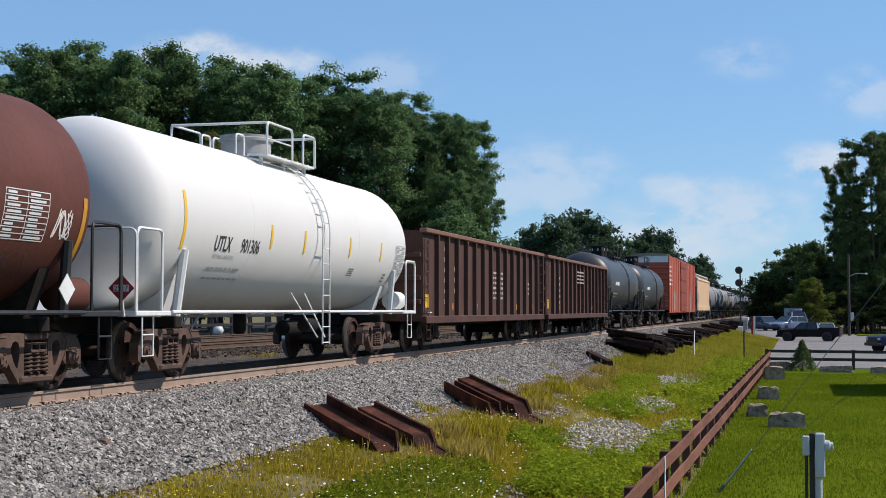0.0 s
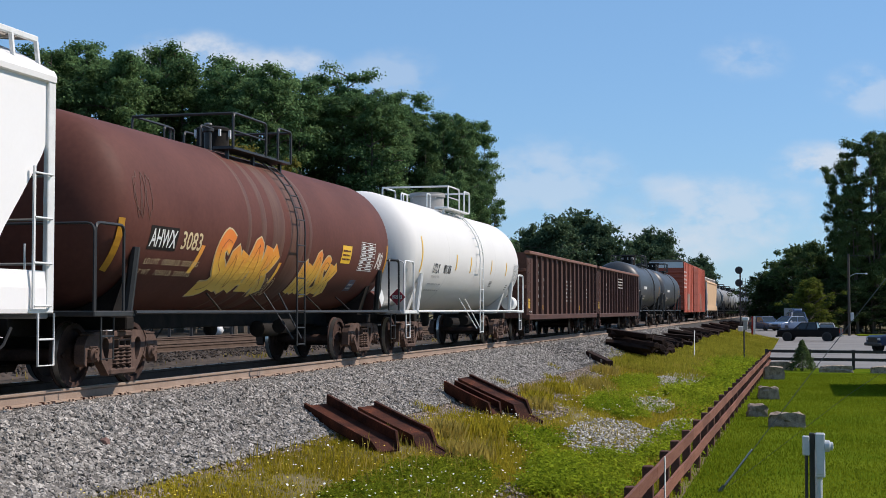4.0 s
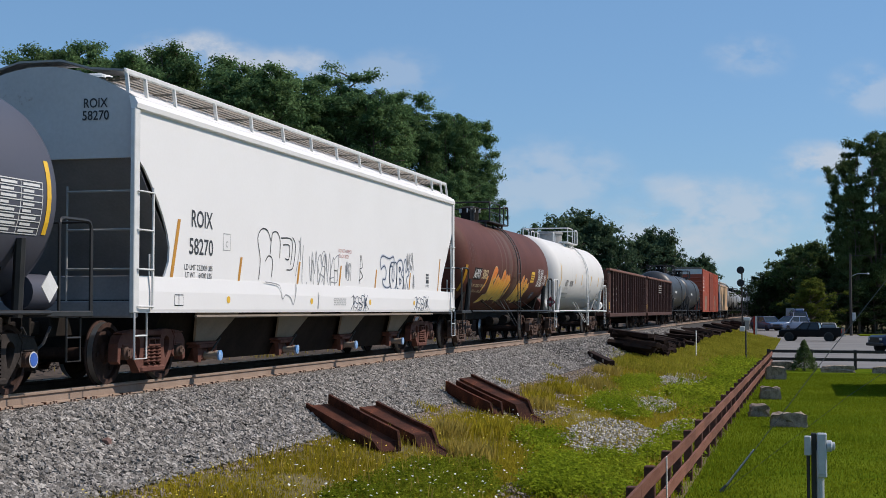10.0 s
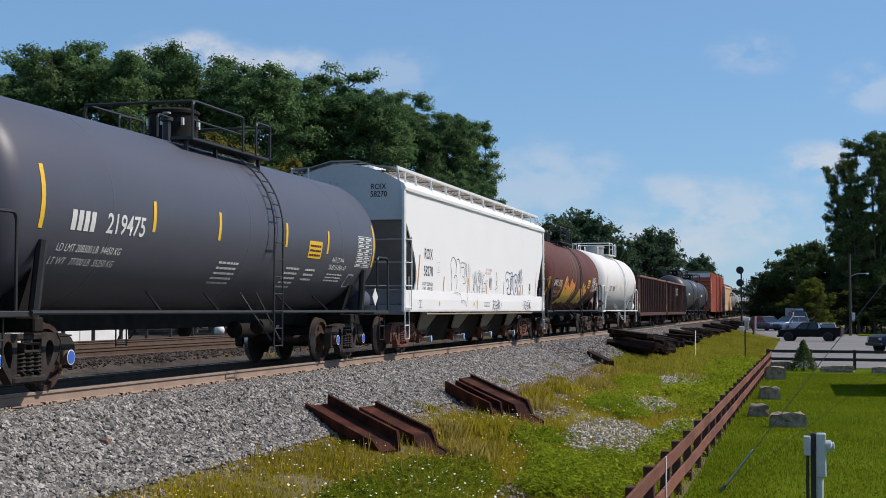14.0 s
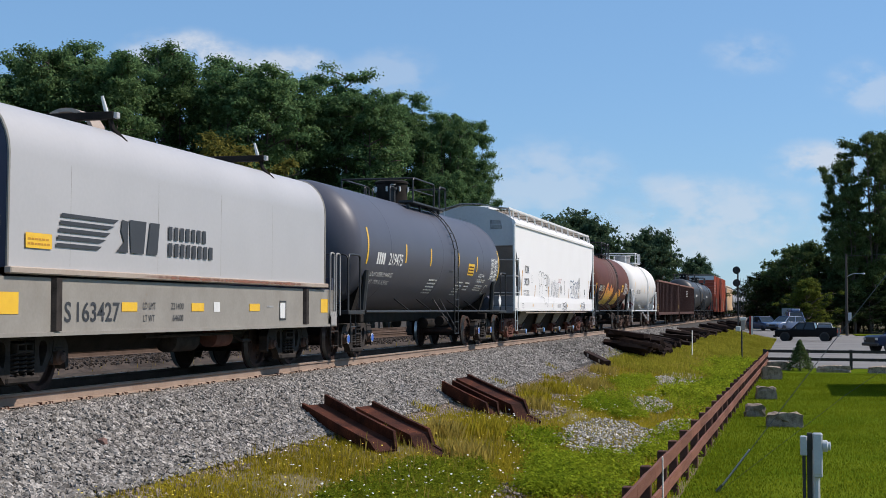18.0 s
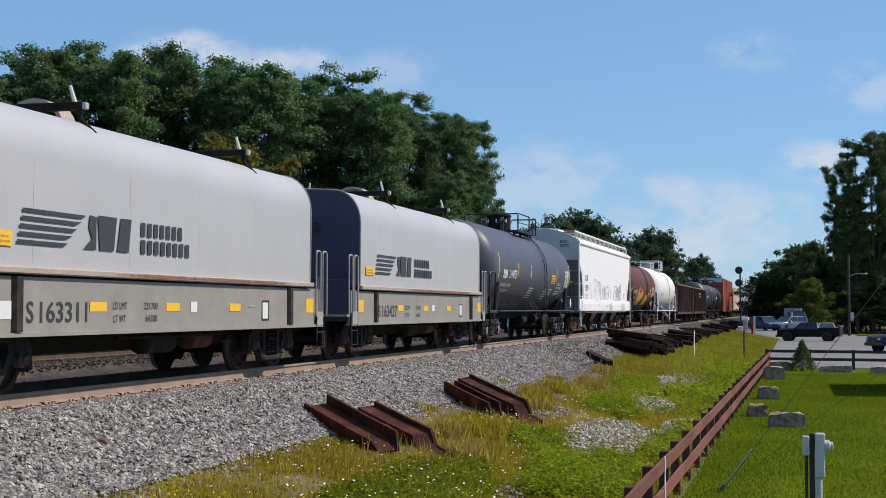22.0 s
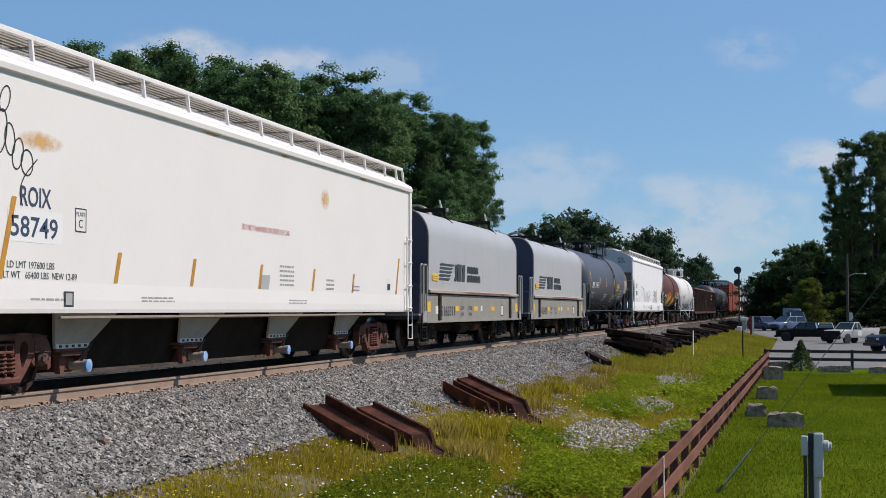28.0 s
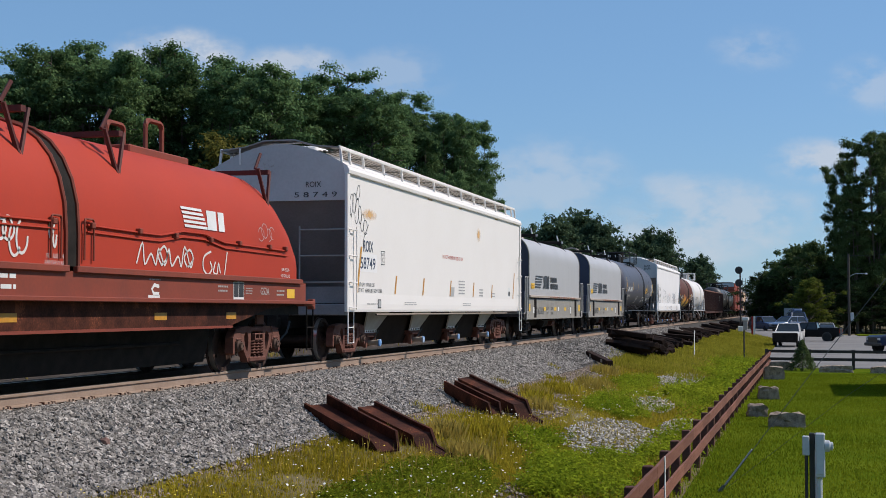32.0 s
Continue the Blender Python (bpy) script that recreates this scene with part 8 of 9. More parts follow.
locusts = [locust_kind(s, 20.0, sp, 48000, 0.135, m, lo) for s, sp, m, lo in ((1, 5.6, LEAF, 0.30), (2, 6.2, LEAF, 0.22), (3, 5.2, LEAF_DEEP, 0.34), (4, 5.9, LEAF, 0.26))]
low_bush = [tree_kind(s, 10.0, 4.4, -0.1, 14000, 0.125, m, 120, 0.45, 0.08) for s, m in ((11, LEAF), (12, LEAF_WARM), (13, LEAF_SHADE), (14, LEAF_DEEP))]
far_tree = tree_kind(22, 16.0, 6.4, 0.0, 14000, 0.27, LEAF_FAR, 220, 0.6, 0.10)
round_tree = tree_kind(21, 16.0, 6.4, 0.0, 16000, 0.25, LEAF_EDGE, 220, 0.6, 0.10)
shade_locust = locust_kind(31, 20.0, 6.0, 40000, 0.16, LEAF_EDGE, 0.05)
bright_tree = tree_kind(41, 9.0, 3.4, -0.1, 20000, 0.11, LEAF_BRIGHT, 180, 0.6, 0.06)


def on_sight(x, depth):
    """World x, y at a bearing and distance from the viewpoint."""
    p = VIEW @ (Vector(((x - 784) / 2467, 0, -1)) * depth)
    return p.x, p.y


rt = random.Random(9)
# tall grove across the tracks: bearing, height mark, distance
grove = [(-60, 122, 95), (20, 120, 104), (88, 92, 98), (128, 74, 104), (196, 72, 100), (228, 100, 110), (318, 92, 106), (376, 106, 112), (430, 112, 102), (500, 134, 108), (545, 150, 118), (600, 142, 112), (650, 154, 108), (690, 178, 120), (735, 212, 116), (770, 232, 122), (800, 196, 118), (832, 214, 122), (838, 290, 115), (852, 330, 112), (790, 300, 108)]
for i, (cx, top, dep) in enumerate(grove):
    x, y = on_sight(cx, dep)
    hh = (549 - top) * dep / 2467 + 1.09 + 0.6
    place_tree(locusts[i % 4], x, y, -0.6, hh / (20.0 if cx < 210 else 19.6), rt.uniform(0, 360), "tall leafy green locust tree in a grove", 0.92 if cx < 730 else 0.62)
for i in range(20):
    cx = -40 + i * 44 + rt.uniform(-10, 10)
    dep = rt.uniform(118, 136) if cx < 640 else rt.uniform(100, 122)
    x, y = on_sight(cx, dep)
    place_tree(low_bush[3 if cx < 640 else 0], x, y, -0.6, rt.uniform(0.75, 1.15), rt.uniform(0, 360), "dense lower tree at the grove's edge")
for i in range(9):
    cx = -40 + i * 86
    dep = rt.uniform(128, 150)
    x, y = on_sight(cx, dep)
    place_tree(locusts[(i * 3) % 4], x, y, -0.6, rt.uniform(0.78, 0.95) * (1.0 if cx < 560 else 0.8), rt.uniform(0, 360), "tall green tree at the back of the grove")
for cx, dep, k, kind in ((415, 97, 1.62, 1), (345, 99, 1.30, 0), (250, 96, 1.0, 1), (60, 95, 1.25, 0)):
    x, y = on_sight(cx, dep)
    place_tree(low_bush[kind], x, y, -0.6, k, 40 + cx, "yellowing tree among green locusts" if kind else "lower leafy tree among tall locusts", 0.85)
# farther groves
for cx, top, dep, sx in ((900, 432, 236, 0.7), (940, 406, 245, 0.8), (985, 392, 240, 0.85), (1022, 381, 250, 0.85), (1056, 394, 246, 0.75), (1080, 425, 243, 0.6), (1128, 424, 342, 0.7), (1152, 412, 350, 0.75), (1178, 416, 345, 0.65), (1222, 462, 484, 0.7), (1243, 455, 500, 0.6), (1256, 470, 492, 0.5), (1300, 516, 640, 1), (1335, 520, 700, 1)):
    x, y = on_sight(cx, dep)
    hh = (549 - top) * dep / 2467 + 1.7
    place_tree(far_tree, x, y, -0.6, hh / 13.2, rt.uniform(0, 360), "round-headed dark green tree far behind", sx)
for i in range(30):
    cx, dep = 860 + i * 15, 300 + i * 12
    x, y = on_sight(cx, dep)
    place_tree(low_bush[0], x, y, -0.8, rt.uniform(0.7, 1.1), rt.uniform(0, 360), "dark hedge tree far along the track")
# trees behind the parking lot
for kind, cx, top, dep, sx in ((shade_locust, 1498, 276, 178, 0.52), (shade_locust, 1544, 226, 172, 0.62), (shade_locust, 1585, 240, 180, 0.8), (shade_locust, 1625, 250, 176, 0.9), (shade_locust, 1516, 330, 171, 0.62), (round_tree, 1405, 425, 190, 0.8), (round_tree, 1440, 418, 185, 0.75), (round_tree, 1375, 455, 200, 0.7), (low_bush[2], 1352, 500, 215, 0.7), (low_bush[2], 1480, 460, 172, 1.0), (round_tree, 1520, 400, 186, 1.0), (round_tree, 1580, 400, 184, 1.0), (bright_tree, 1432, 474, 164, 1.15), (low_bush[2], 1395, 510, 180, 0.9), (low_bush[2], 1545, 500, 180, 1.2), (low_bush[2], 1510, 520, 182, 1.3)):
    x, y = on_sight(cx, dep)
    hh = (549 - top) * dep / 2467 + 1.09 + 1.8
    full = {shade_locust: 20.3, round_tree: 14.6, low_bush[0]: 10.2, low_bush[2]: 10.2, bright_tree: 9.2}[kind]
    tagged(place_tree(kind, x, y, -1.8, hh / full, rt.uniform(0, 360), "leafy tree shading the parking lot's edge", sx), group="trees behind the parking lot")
# Dark bushes added to close the bright gaps with shade.
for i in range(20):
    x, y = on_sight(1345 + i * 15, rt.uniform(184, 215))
    tagged(place_tree(low_bush[2], x, y, -1.8, rt.uniform(0.7, 1.0), rt.uniform(0, 360), "added undergrowth, darkened for shade below taller trees"), group="trees behind the parking lot")
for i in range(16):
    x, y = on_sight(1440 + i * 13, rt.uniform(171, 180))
    tagged(place_tree(low_bush[2], x, y, -1.8, rt.uniform(0.45, 0.7), rt.uniform(0, 360), "added undergrowth, darkened for shade below taller trees", 1.2), group="trees behind the parking lot")
for kind in locusts + low_bush + [round_tree, far_tree, shade_locust, bright_tree]:
    for o in list(kind.children_recursive) + [kind]:
        bpy.data.objects.remove(o)

# small conifer by the black fence
cf = tagged(empty("conifer", pose(10.85, 68.4, -1.82)), "small cone-shaped evergreen beside a black fence", "tree")
part("trunk", G().tube([(0, 0, 0), (0, 0, 1.5)], [0.05, 0.01], 6), BARK, cf)
rng = np.random.default_rng(77)
cc = np.array([(0.55 * (1 - k / 60) * math.cos(k * 2.4), 0.55 * (1 - k / 60) * math.sin(k * 2.4), 0.12 + 1.35 * k / 60) for k in range(60)])
v, f = leaf_quads(cc, np.linspace(0.22, 0.07, 60), 3500, 0.05, rng, 0.8)
part("crown", raw_mesh("crown", v, f, 4, LEAF_EDGE), LEAF_EDGE, cf)


# ---- grass and weeds ----
def blades(name, n, area, hmin, hmax, width, material, label, seed, mask=None, bend_k=0.4, near=1.0):
    rng = np.random.default_rng(seed)
    x0, x1, y0, y1 = area
    x = rng.uniform(x0, x1, n * 2)
    y = y0 + (y1 - y0) * rng.uniform(0, 1, n * 2) ** near
    if mask is not None:
        keep = np.array([mask(a, b) for a, b in zip(x, y)]) > rng.uniform(0, 1, n * 2)
        x, y = x[keep], y[keep]
    x, y = x[:n], y[:n]
    n = len(x)
    z = np.interp(x, [p[0] for p in PROFILE], [p[1] for p in PROFILE]) + (0.045 if name == "lawn_grass" else 0.0)
    h = rng.uniform(hmin, hmax, n)
    a = rng.uniform(0, math.tau, n)
    w = width * rng.uniform(0.6, 1.4, n)
    dx, dy = np.cos(a) * w, np.sin(a) * w
    la = rng.uniform(0, math.tau, n)
    lx, ly = np.cos(la) * h * bend_k * rng.uniform(0, 1, n), np.sin(la) * h * bend_k * rng.uniform(0, 1, n)
    P = np.stack([np.stack([x - dx, y - dy, z - 0.03], -1), np.stack([x + dx, y + dy, z - 0.03], -1), np.stack([x + dx * 0.6 + lx * 0.35, y + dy * 0.6 + ly * 0.35, z + h * 0.6], -1), np.stack([x + lx, y + ly, z + h], -1)], 1)
    ob = part(name, raw_mesh(name, P.reshape(-1, 3), np.arange(n * 4), 4, material), material)
    return tagged(ob, label, "grass", kind="stuff")


def weed_mask(x, y):
    edge = gravel_edge(y) + 0.35 * noise.noise((x * 1.7, y * 1.1, 9.0))
    if x < edge - 0.35:
        return 0.012
    for px, py, rx, ry in PATCHES:
        if ((x - px) / rx) ** 2 + ((y - py) / ry) ** 2 < 0.95:
            return 0.28
    return min(1.0, (x - edge + 0.35) * 0.9 + 0.03) * (0.75 + 0.6 * noise.noise((x * 1.3, y * 0.8, 12.0)))


blades("wild_grass", 240000, (2.8, 8.75, 10, 60), 0.03, 0.11, 0.0055, GRASS, "yellow-green wild grass on the bank", 1, weed_mask, near=1.5)
blades("far_wild_grass", 110000, (2.6, 8.9, 52, 150), 0.06, 0.24, 0.013, FAR_GRASS, "wild grass farther along the bank", 2, weed_mask, near=1.4)
blades("dry_grass", 11000, (3.0, 8.6, 12, 80), 0.10, 0.30, 0.004, GRASS_DRY, "dry seeding grass stems", 3, lambda x, y: weed_mask(x, y) * (noise.noise((x * 0.5, y * 0.3, 2.0)) > 0.12), 0.25, 1.4)
blades("fence_foot_grass", 6000, (8.45, 9.15, 12, 71), 0.04, 0.13, 0.007, WEED, "longer grass at the foot of the fence", 4, None, 0.5, 1.4)
blades("yard_grass", 5000, (-7.2, -5.9, 14, 120), 0.06, 0.25, 0.018, GRASS_DRY, "thin grass between the tracks", 9, lambda x, y: 1.0 if noise.noise((x * 0.5, y * 0.15, 3.0)) > 0.12 else 0.08, 0.4, 1.3)
stones("yard_stones", 14000, (-11.0, -3.0), (14, 90), lambda x, y: ground_z(x) + (0.03 if x > -5.6 else 0.21), 0.03, 0.07, OLD_BED, "brown loose stones between the tracks", 44, 1.3)


def weeds(name, n, area, size, height, material, label, seed, mask):
    """Low broadleaf plants made of many small leaves."""
    rng = np.random.default_rng(seed)
    r2 = random.Random(seed)
    cs, rs = [], []
    while len(cs) < n:
        x, y = r2.uniform(area[0], area[1]), area[2] + (area[3] - area[2]) * r2.random() ** 1.4
        if mask(x, y) > r2.random():
            cs.append((x, y, ground_z(x) + height * r2.uniform(0.2, 0.8)))
            rs.append(height * r2.uniform(0.5, 1.1))
    v, f = leaf_quads(np.array(cs), np.array(rs), n * 34, size, rng, 0.7)
    return tagged(part(name, raw_mesh(name, v, f, 4, material), material), label, "weeds", kind="stuff")


def in_patches(patches, x, y):
    """Densest inside the plant patches, ragged at their edges."""
    return max(max(0.0, min(1.0, 2.2 * (1.15 - ((x - px) / rx) ** 2 - ((y - py) / ry) ** 2 + 0.7 * noise.noise((x * 1.5, y * 0.7, 6.0))))) for px, py, rx, ry in patches)


WEED_PATCHES = ((7.35, 23.0, 0.75, 3.4), (7.9, 28.5, 0.35, 3.0), (6.3, 37.5, 1.0, 4.5), (7.4, 44.0, 0.8, 5.0), (6.0, 25.6, 0.5, 1.5), (5.6, 46.0, 0.6, 4.0))
weeds("broadleaf_weeds", 1700, (4.4, 8.6, 12, 52), 0.030, 0.20, WEED, "bright green broadleaf weeds", 5, lambda x, y: in_patches(WEED_PATCHES, x, y) * (0.1 if in_patches(PATCHES, x, y) > 0.6 else 1.0))
weeds("dark_clover", 1000, (4.4, 7.2, 12, 24), 0.022, 0.14, CLOVER, "dark green clover on the bank", 15, lambda x, y: 0.7 * in_patches(((5.7, 18.4, 0.8, 3.0),), x, y))
weeds("low_herbs", 2600, (3.2, 8.6, 11, 60), 0.016, 0.07, GRASS, "low yellow-green herbs between the grass", 16, lambda x, y: 0.8 * (weed_mask(x, y) > 0.3))
blades("lawn_grass", 170000, (8.9, 14.5, 12, 66), 0.010, 0.026, 0.008, TURF, "short mown grass of the lawn", 21, lambda x, y: 0.75 + 0.5 * noise.noise((x * 0.9, y * 0.5, 8.0)), 0.8, 1.6)
for k, (x, y, r) in enumerate(((3.09, 30.6, 0.28), (3.37, 27.1, 0.25), (3.13, 35.6, 0.2), (4.2, 37.6, 0.5), (3.6, 41.0, 0.35), (4.75, 26.6, 0.8), (3.0, 44.5, 0.22))):
    blades("grass_tuft", int(900 * r), (x - r, x + r, y - r * 1.6, y + r * 1.6), 0.06, 0.20, 0.005, GRASS, "tuft of yellow-green grass", 30 + k, None, 0.5)
for k, (x, y, r) in enumerate(((4.62, 33.0, 0.42), (4.25, 34.6, 0.40), (4.95, 31.4, 0.35), (4.5, 37.2, 0.55), (4.9, 40.5, 0.6), (4.3, 47.5, 0.5), (5.1, 25.2, 0.5), (4.6, 24.0, 0.35), (5.55, 21.8, 0.4))):
    blades("dry_grass_tuft", int(1500 * r), (x - r, x + r, y - r * 2, y + r * 2), 0.12, 0.36, 0.005, GRASS_DRY if k % 3 else GRASS, "tall yellowing grass tuft", 50 + k, lambda a, b: max(0.0, 1.1 - ((a - x) / r) ** 2 - ((b - y) / (2 * r)) ** 2), 0.45)
weeds("leafy_bushes", 330, (5.9, 8.2, 17, 27), 0.030, 0.30, WEED, "bright bushy weeds below the gravel", 17, lambda x, y: in_patches(((7.1, 20.9, 0.36, 1.7), (6.75, 22.4, 0.3, 0.8)), x, y))
weeds("tall_weeds", 900, (6.6, 8.7, 42, 76), 0.05, 0.34, WEED, "tall leafy weeds on the far bank", 18, lambda x, y: max(0.0, min(1.0, (x - 6.4) * 0.5)) * (0.9 if noise.noise((x * 0.8, y * 0.25, 7.0)) > -0.1 else 0.15) * (0.1 if in_patches(PATCHES, x, y) > 0.6 else 1.0))
weeds("shaded_weeds", 420, (7.7, 8.7, 12, 72), 0.04, 0.30, WEED, "leafy weeds along the fence", 6, lambda x, y: 0.8)


def flowers(name, n, area, r, material, label, seed, mask):
    rng = np.random.default_rng(seed)
    r2 = random.Random(seed)
    V, F = [], []
    while len(V) < n * 7:
        x, y = r2.uniform(area[0], area[1]), area[2] + (area[3] - area[2]) * r2.random() ** 1.3
        if mask(x, y) < r2.random():
            continue
        z = ground_z(x) + r2.uniform(0.07, 0.20)
        rr = r * r2.uniform(0.5, 1.3)
        o = len(V)
        V.append((x, y, z + rr * 0.2))
        tx, ty = r2.uniform(-0.5, 0.5), r2.uniform(-0.7, 0.1)
        for k in range(6):
            a = k * math.tau / 6
            V.append((x + rr * math.cos(a), y + rr * math.sin(a), z + rr * (math.cos(a) * tx + math.sin(a) * -ty)))
        F += [i for k in range(6) for i in (o, o + 1 + k, o + 1 + (k + 1) % 6)]
    return tagged(part(name, raw_mesh(name, V, F, 3, material), material), label, "flowers", kind="stuff")


flowers("white_wildflowers", 650, (3.2, 7.0, 12, 46), 0.016, PETAL, "white flower heads among the grass", 7, lambda x, y: (1.0 if noise.noise((x * 0.4, y * 0.2, 5.0)) > 0.0 else 0.15) * (weed_mask(x, y) > 0.25))
flowers("yellow_wildflowers", 700, (3.2, 7.2, 12, 46), 0.012, PETAL_YELLOW, "small yellow flowers among the grass", 8, lambda x, y: 0.6 * (weed_mask(x, y) > 0.25))
# ---- parked vehicles ----
def wheels(car, ys, half, r, rim=CHROME):
    for y in ys:
        for s in (-1, 1):
            w = part("wheel", G().lathe([(s * (half - 0.24), r * 0.6), (s * (half - 0.24), r), (s * (half - 0.02), r), (s * half, r * 0.9), (s * half, r * 0.64)], "x", (0, y, r), 24), TYRE, car, "black rubber tyre")
            part("rim", G().lathe([(s * (half - 0.05), r * 0.63), (s * (half - 0.015), r * 0.6), (s * (half - 0.06), r * 0.3), (s * (half - 0.03), 0.06), (s * (half - 0.03), 0.01)], "x", (0, y, r), 20), rim, w)


def shell(profile, half):
    """A body from its side outline, narrowed a little at the edges of the width."""
    g = G()
    secs = []
    for xx, k in ((-half, 0.88), (-half + 0.02, 0.94), (-half + 0.07, 0.98), (-half + 0.2, 1.0), (half - 0.2, 1.0), (half - 0.07, 0.98), (half - 0.02, 0.94), (half, 0.88)):
        cy = sum(p[0] for p in profile) / len(profile)
        cz = sum(p[1] for p in profile) / len(profile)
        secs.append([(xx, cy + (p[0] - cy) * k, cz + (p[1] - cz) * k) for p in profile])
    g.loft(secs)
    return g


def cabin(car, base, roof, half, paint):
    """Glasshouse: base (y0, y1), roof (y0, y1), heights base z and roof z."""
    (b0, b1, zb), (r0, r1, zr) = base, roof
    hw, rw = half - 0.05, half - 0.22
    g = G().loft([[(-hw, b0, zb), (hw, b0, zb), (hw, b1, zb), (-hw, b1, zb)], [(-rw, r0, zr), (rw, r0, zr), (rw, r1, zr), (-rw, r1, zr)]])
    part("glasshouse", g, GLASS, car, "dark tinted windows")
    g = G().box(-rw - 0.02, rw + 0.02, r0 - 0.03, r1 + 0.03, zr - 0.02, zr + 0.06, 0.03)
    part("roof", g, paint, car)
    for s in (-1, 1):
        for b, r in ((b0, r0), (b1, r1), ((b0 + b1) / 2, (r0 + r1) / 2)):
            part("pillar", G().tube([(s * hw, b, zb), (s * rw, r, zr)], 0.047, 6), paint, car)


def pickup(label, paint, crew=True, lifted=0.0):
    """Front towards +y."""
    car = tagged(empty("pickup_truck"), label, "pickup truck", "vehicles in the parking lot")
    half, L = 0.98, 5.7 if crew else 5.5
    z0 = 0.45 + lifted
    front = L / 2
    prof = [(-L / 2, z0), (-L / 2, z0 + 0.62), (front - 1.75, z0 + 0.66), (front - 0.25, z0 + 0.62), (front, z0 + 0.48), (front, z0 - 0.02), (front - 0.3, z0 - 0.08), (-L / 2 + 0.3, z0 - 0.04)]
    body = part("body", shell(prof, half), paint, car)
    c0 = front - 1.55
    c1 = c0 - (2.15 if crew else 1.45)
    cabin(car, (c1, c0, z0 + 0.62), (c1 + 0.15, c0 - 0.65, z0 + 1.22), half, paint)
    part("bed_floor", G().box(-half + 0.12, half - 0.12, -L / 2 + 0.1, c1 - 0.1, z0 + 0.625, z0 + 0.66), BLACK, car)
    for s in (-1, 1):
        part("bed_side", G().box(min(s * (half - 0.1), s * (half - 0.02)), max(s * (half - 0.1), s * (half - 0.02)), -L / 2 + 0.02, c1 - 0.05, z0 + 0.5, z0 + 0.78, 0.02), paint, car)
        part("headlight", G().box(s * 0.72 - 0.16, s * 0.72 + 0.16, front - 0.06, front + 0.02, z0 + 0.28, z0 + 0.46, 0.03), LAMP, car)
        part("tail_light", G().box(s * 0.86 - 0.08, s * 0.86 + 0.08, -L / 2 - 0.02, -L / 2 + 0.05, z0 + 0.3, z0 + 0.65, 0.02), TAIL, car)
        part("mirror", G().box(s * (half + 0.12) - 0.1, s * (half + 0.12) + 0.1, c0 - 0.45, c0 - 0.35, z0 + 0.66, z0 + 0.86, 0.03), BLACK, car)
        for y in (front - 0.95, -L / 2 + 1.15):
            part("wheel_arch", G().lathe([(s * (half - 0.02), 0.45), (s * (half + 0.015), 0.45), (s * (half + 0.015), 0.02)], "x", (0, y, 0.40), 22), BLACK, car)
    part("grille", G().box(-0.60, 0.60, front - 0.05, front + 0.03, z0 + 0.08, z0 + 0.50, 0.03), BLACK, car)
    part("front_bumper", G().box(-half + 0.02, half - 0.02, front - 0.1, front + 0.12, z0 - 0.10, z0 + 0.12, 0.05), BLACK, car)
    part("rear_bumper", G().box(-half + 0.05, half - 0.05, -L / 2 - 0.12, -L / 2 + 0.05, z0 - 0.05, z0 + 0.12, 0.04), CHROME, car)
    part("tailgate", G().box(-half + 0.1, half - 0.1, -L / 2 + 0.0, -L / 2 + 0.07, z0 + 0.5, z0 + 0.78, 0.02), paint, car)
    wheels(car, (front - 0.95, -L / 2 + 1.15), half + 0.02, 0.39)
    return car


def estate(label, paint, name="car", h=1.5, L=4.6, roof_rack=False, van=False):
    car = tagged(empty(name), label, "van" if van else "car", "vehicles in the parking lot")
    half = 0.9
    z0 = 0.32
    f = L / 2
    hood = 0.62 if not van else 0.75
    prof = [(-f, z0), (-f, z0 + hood), (f - 1.2, z0 + hood + 0.04), (f - 0.2, z0 + hood - 0.12), (f, z0 + 0.35), (f, z0), (f - 0.25, z0 - 0.1), (-f + 0.25, z0 - 0.1)]
    part("body", shell(prof, half), paint, car)
    cabin(car, (-f + 0.15, f - 1.05, z0 + hood), (-f + 0.5, f - 1.85, h), half, paint)
    for s in (-1, 1):
        part("headlight", G().box(s * 0.66 - 0.15, s * 0.66 + 0.15, f - 0.1, f + 0.01, z0 + 0.32, z0 + 0.46, 0.03), LAMP, car)
        part("tail_light", G().box(s * 0.75 - 0.1, s * 0.75 + 0.1, -f - 0.01, -f + 0.05, z0 + 0.4, z0 + 0.6, 0.02), TAIL, car)
        part("mirror", G().box(s * 0.98 - 0.08, s * 0.98 + 0.08, f - 1.5, f - 1.4, z0 + hood + 0.02, z0 + hood + 0.16, 0.02), paint, car)
    part("grille", G().box(-0.45, 0.45, f - 0.03, f + 0.015, z0 + 0.15, z0 + 0.36, 0.02), BLACK, car)
    part("bumper", G().box(-0.86, 0.86, f - 0.08, f + 0.07, z0 - 0.06, z0 + 0.14, 0.04), BLACK, car)
    if roof_rack:
        part("roof_box", G().box(-0.5, 0.5, -f + 0.7, f - 2.1, h + 0.08, h + 0.42, 0.1), CAR_SILVER, car)
    wheels(car, (f - 0.85, -f + 0.85), half, 0.33)
    return car


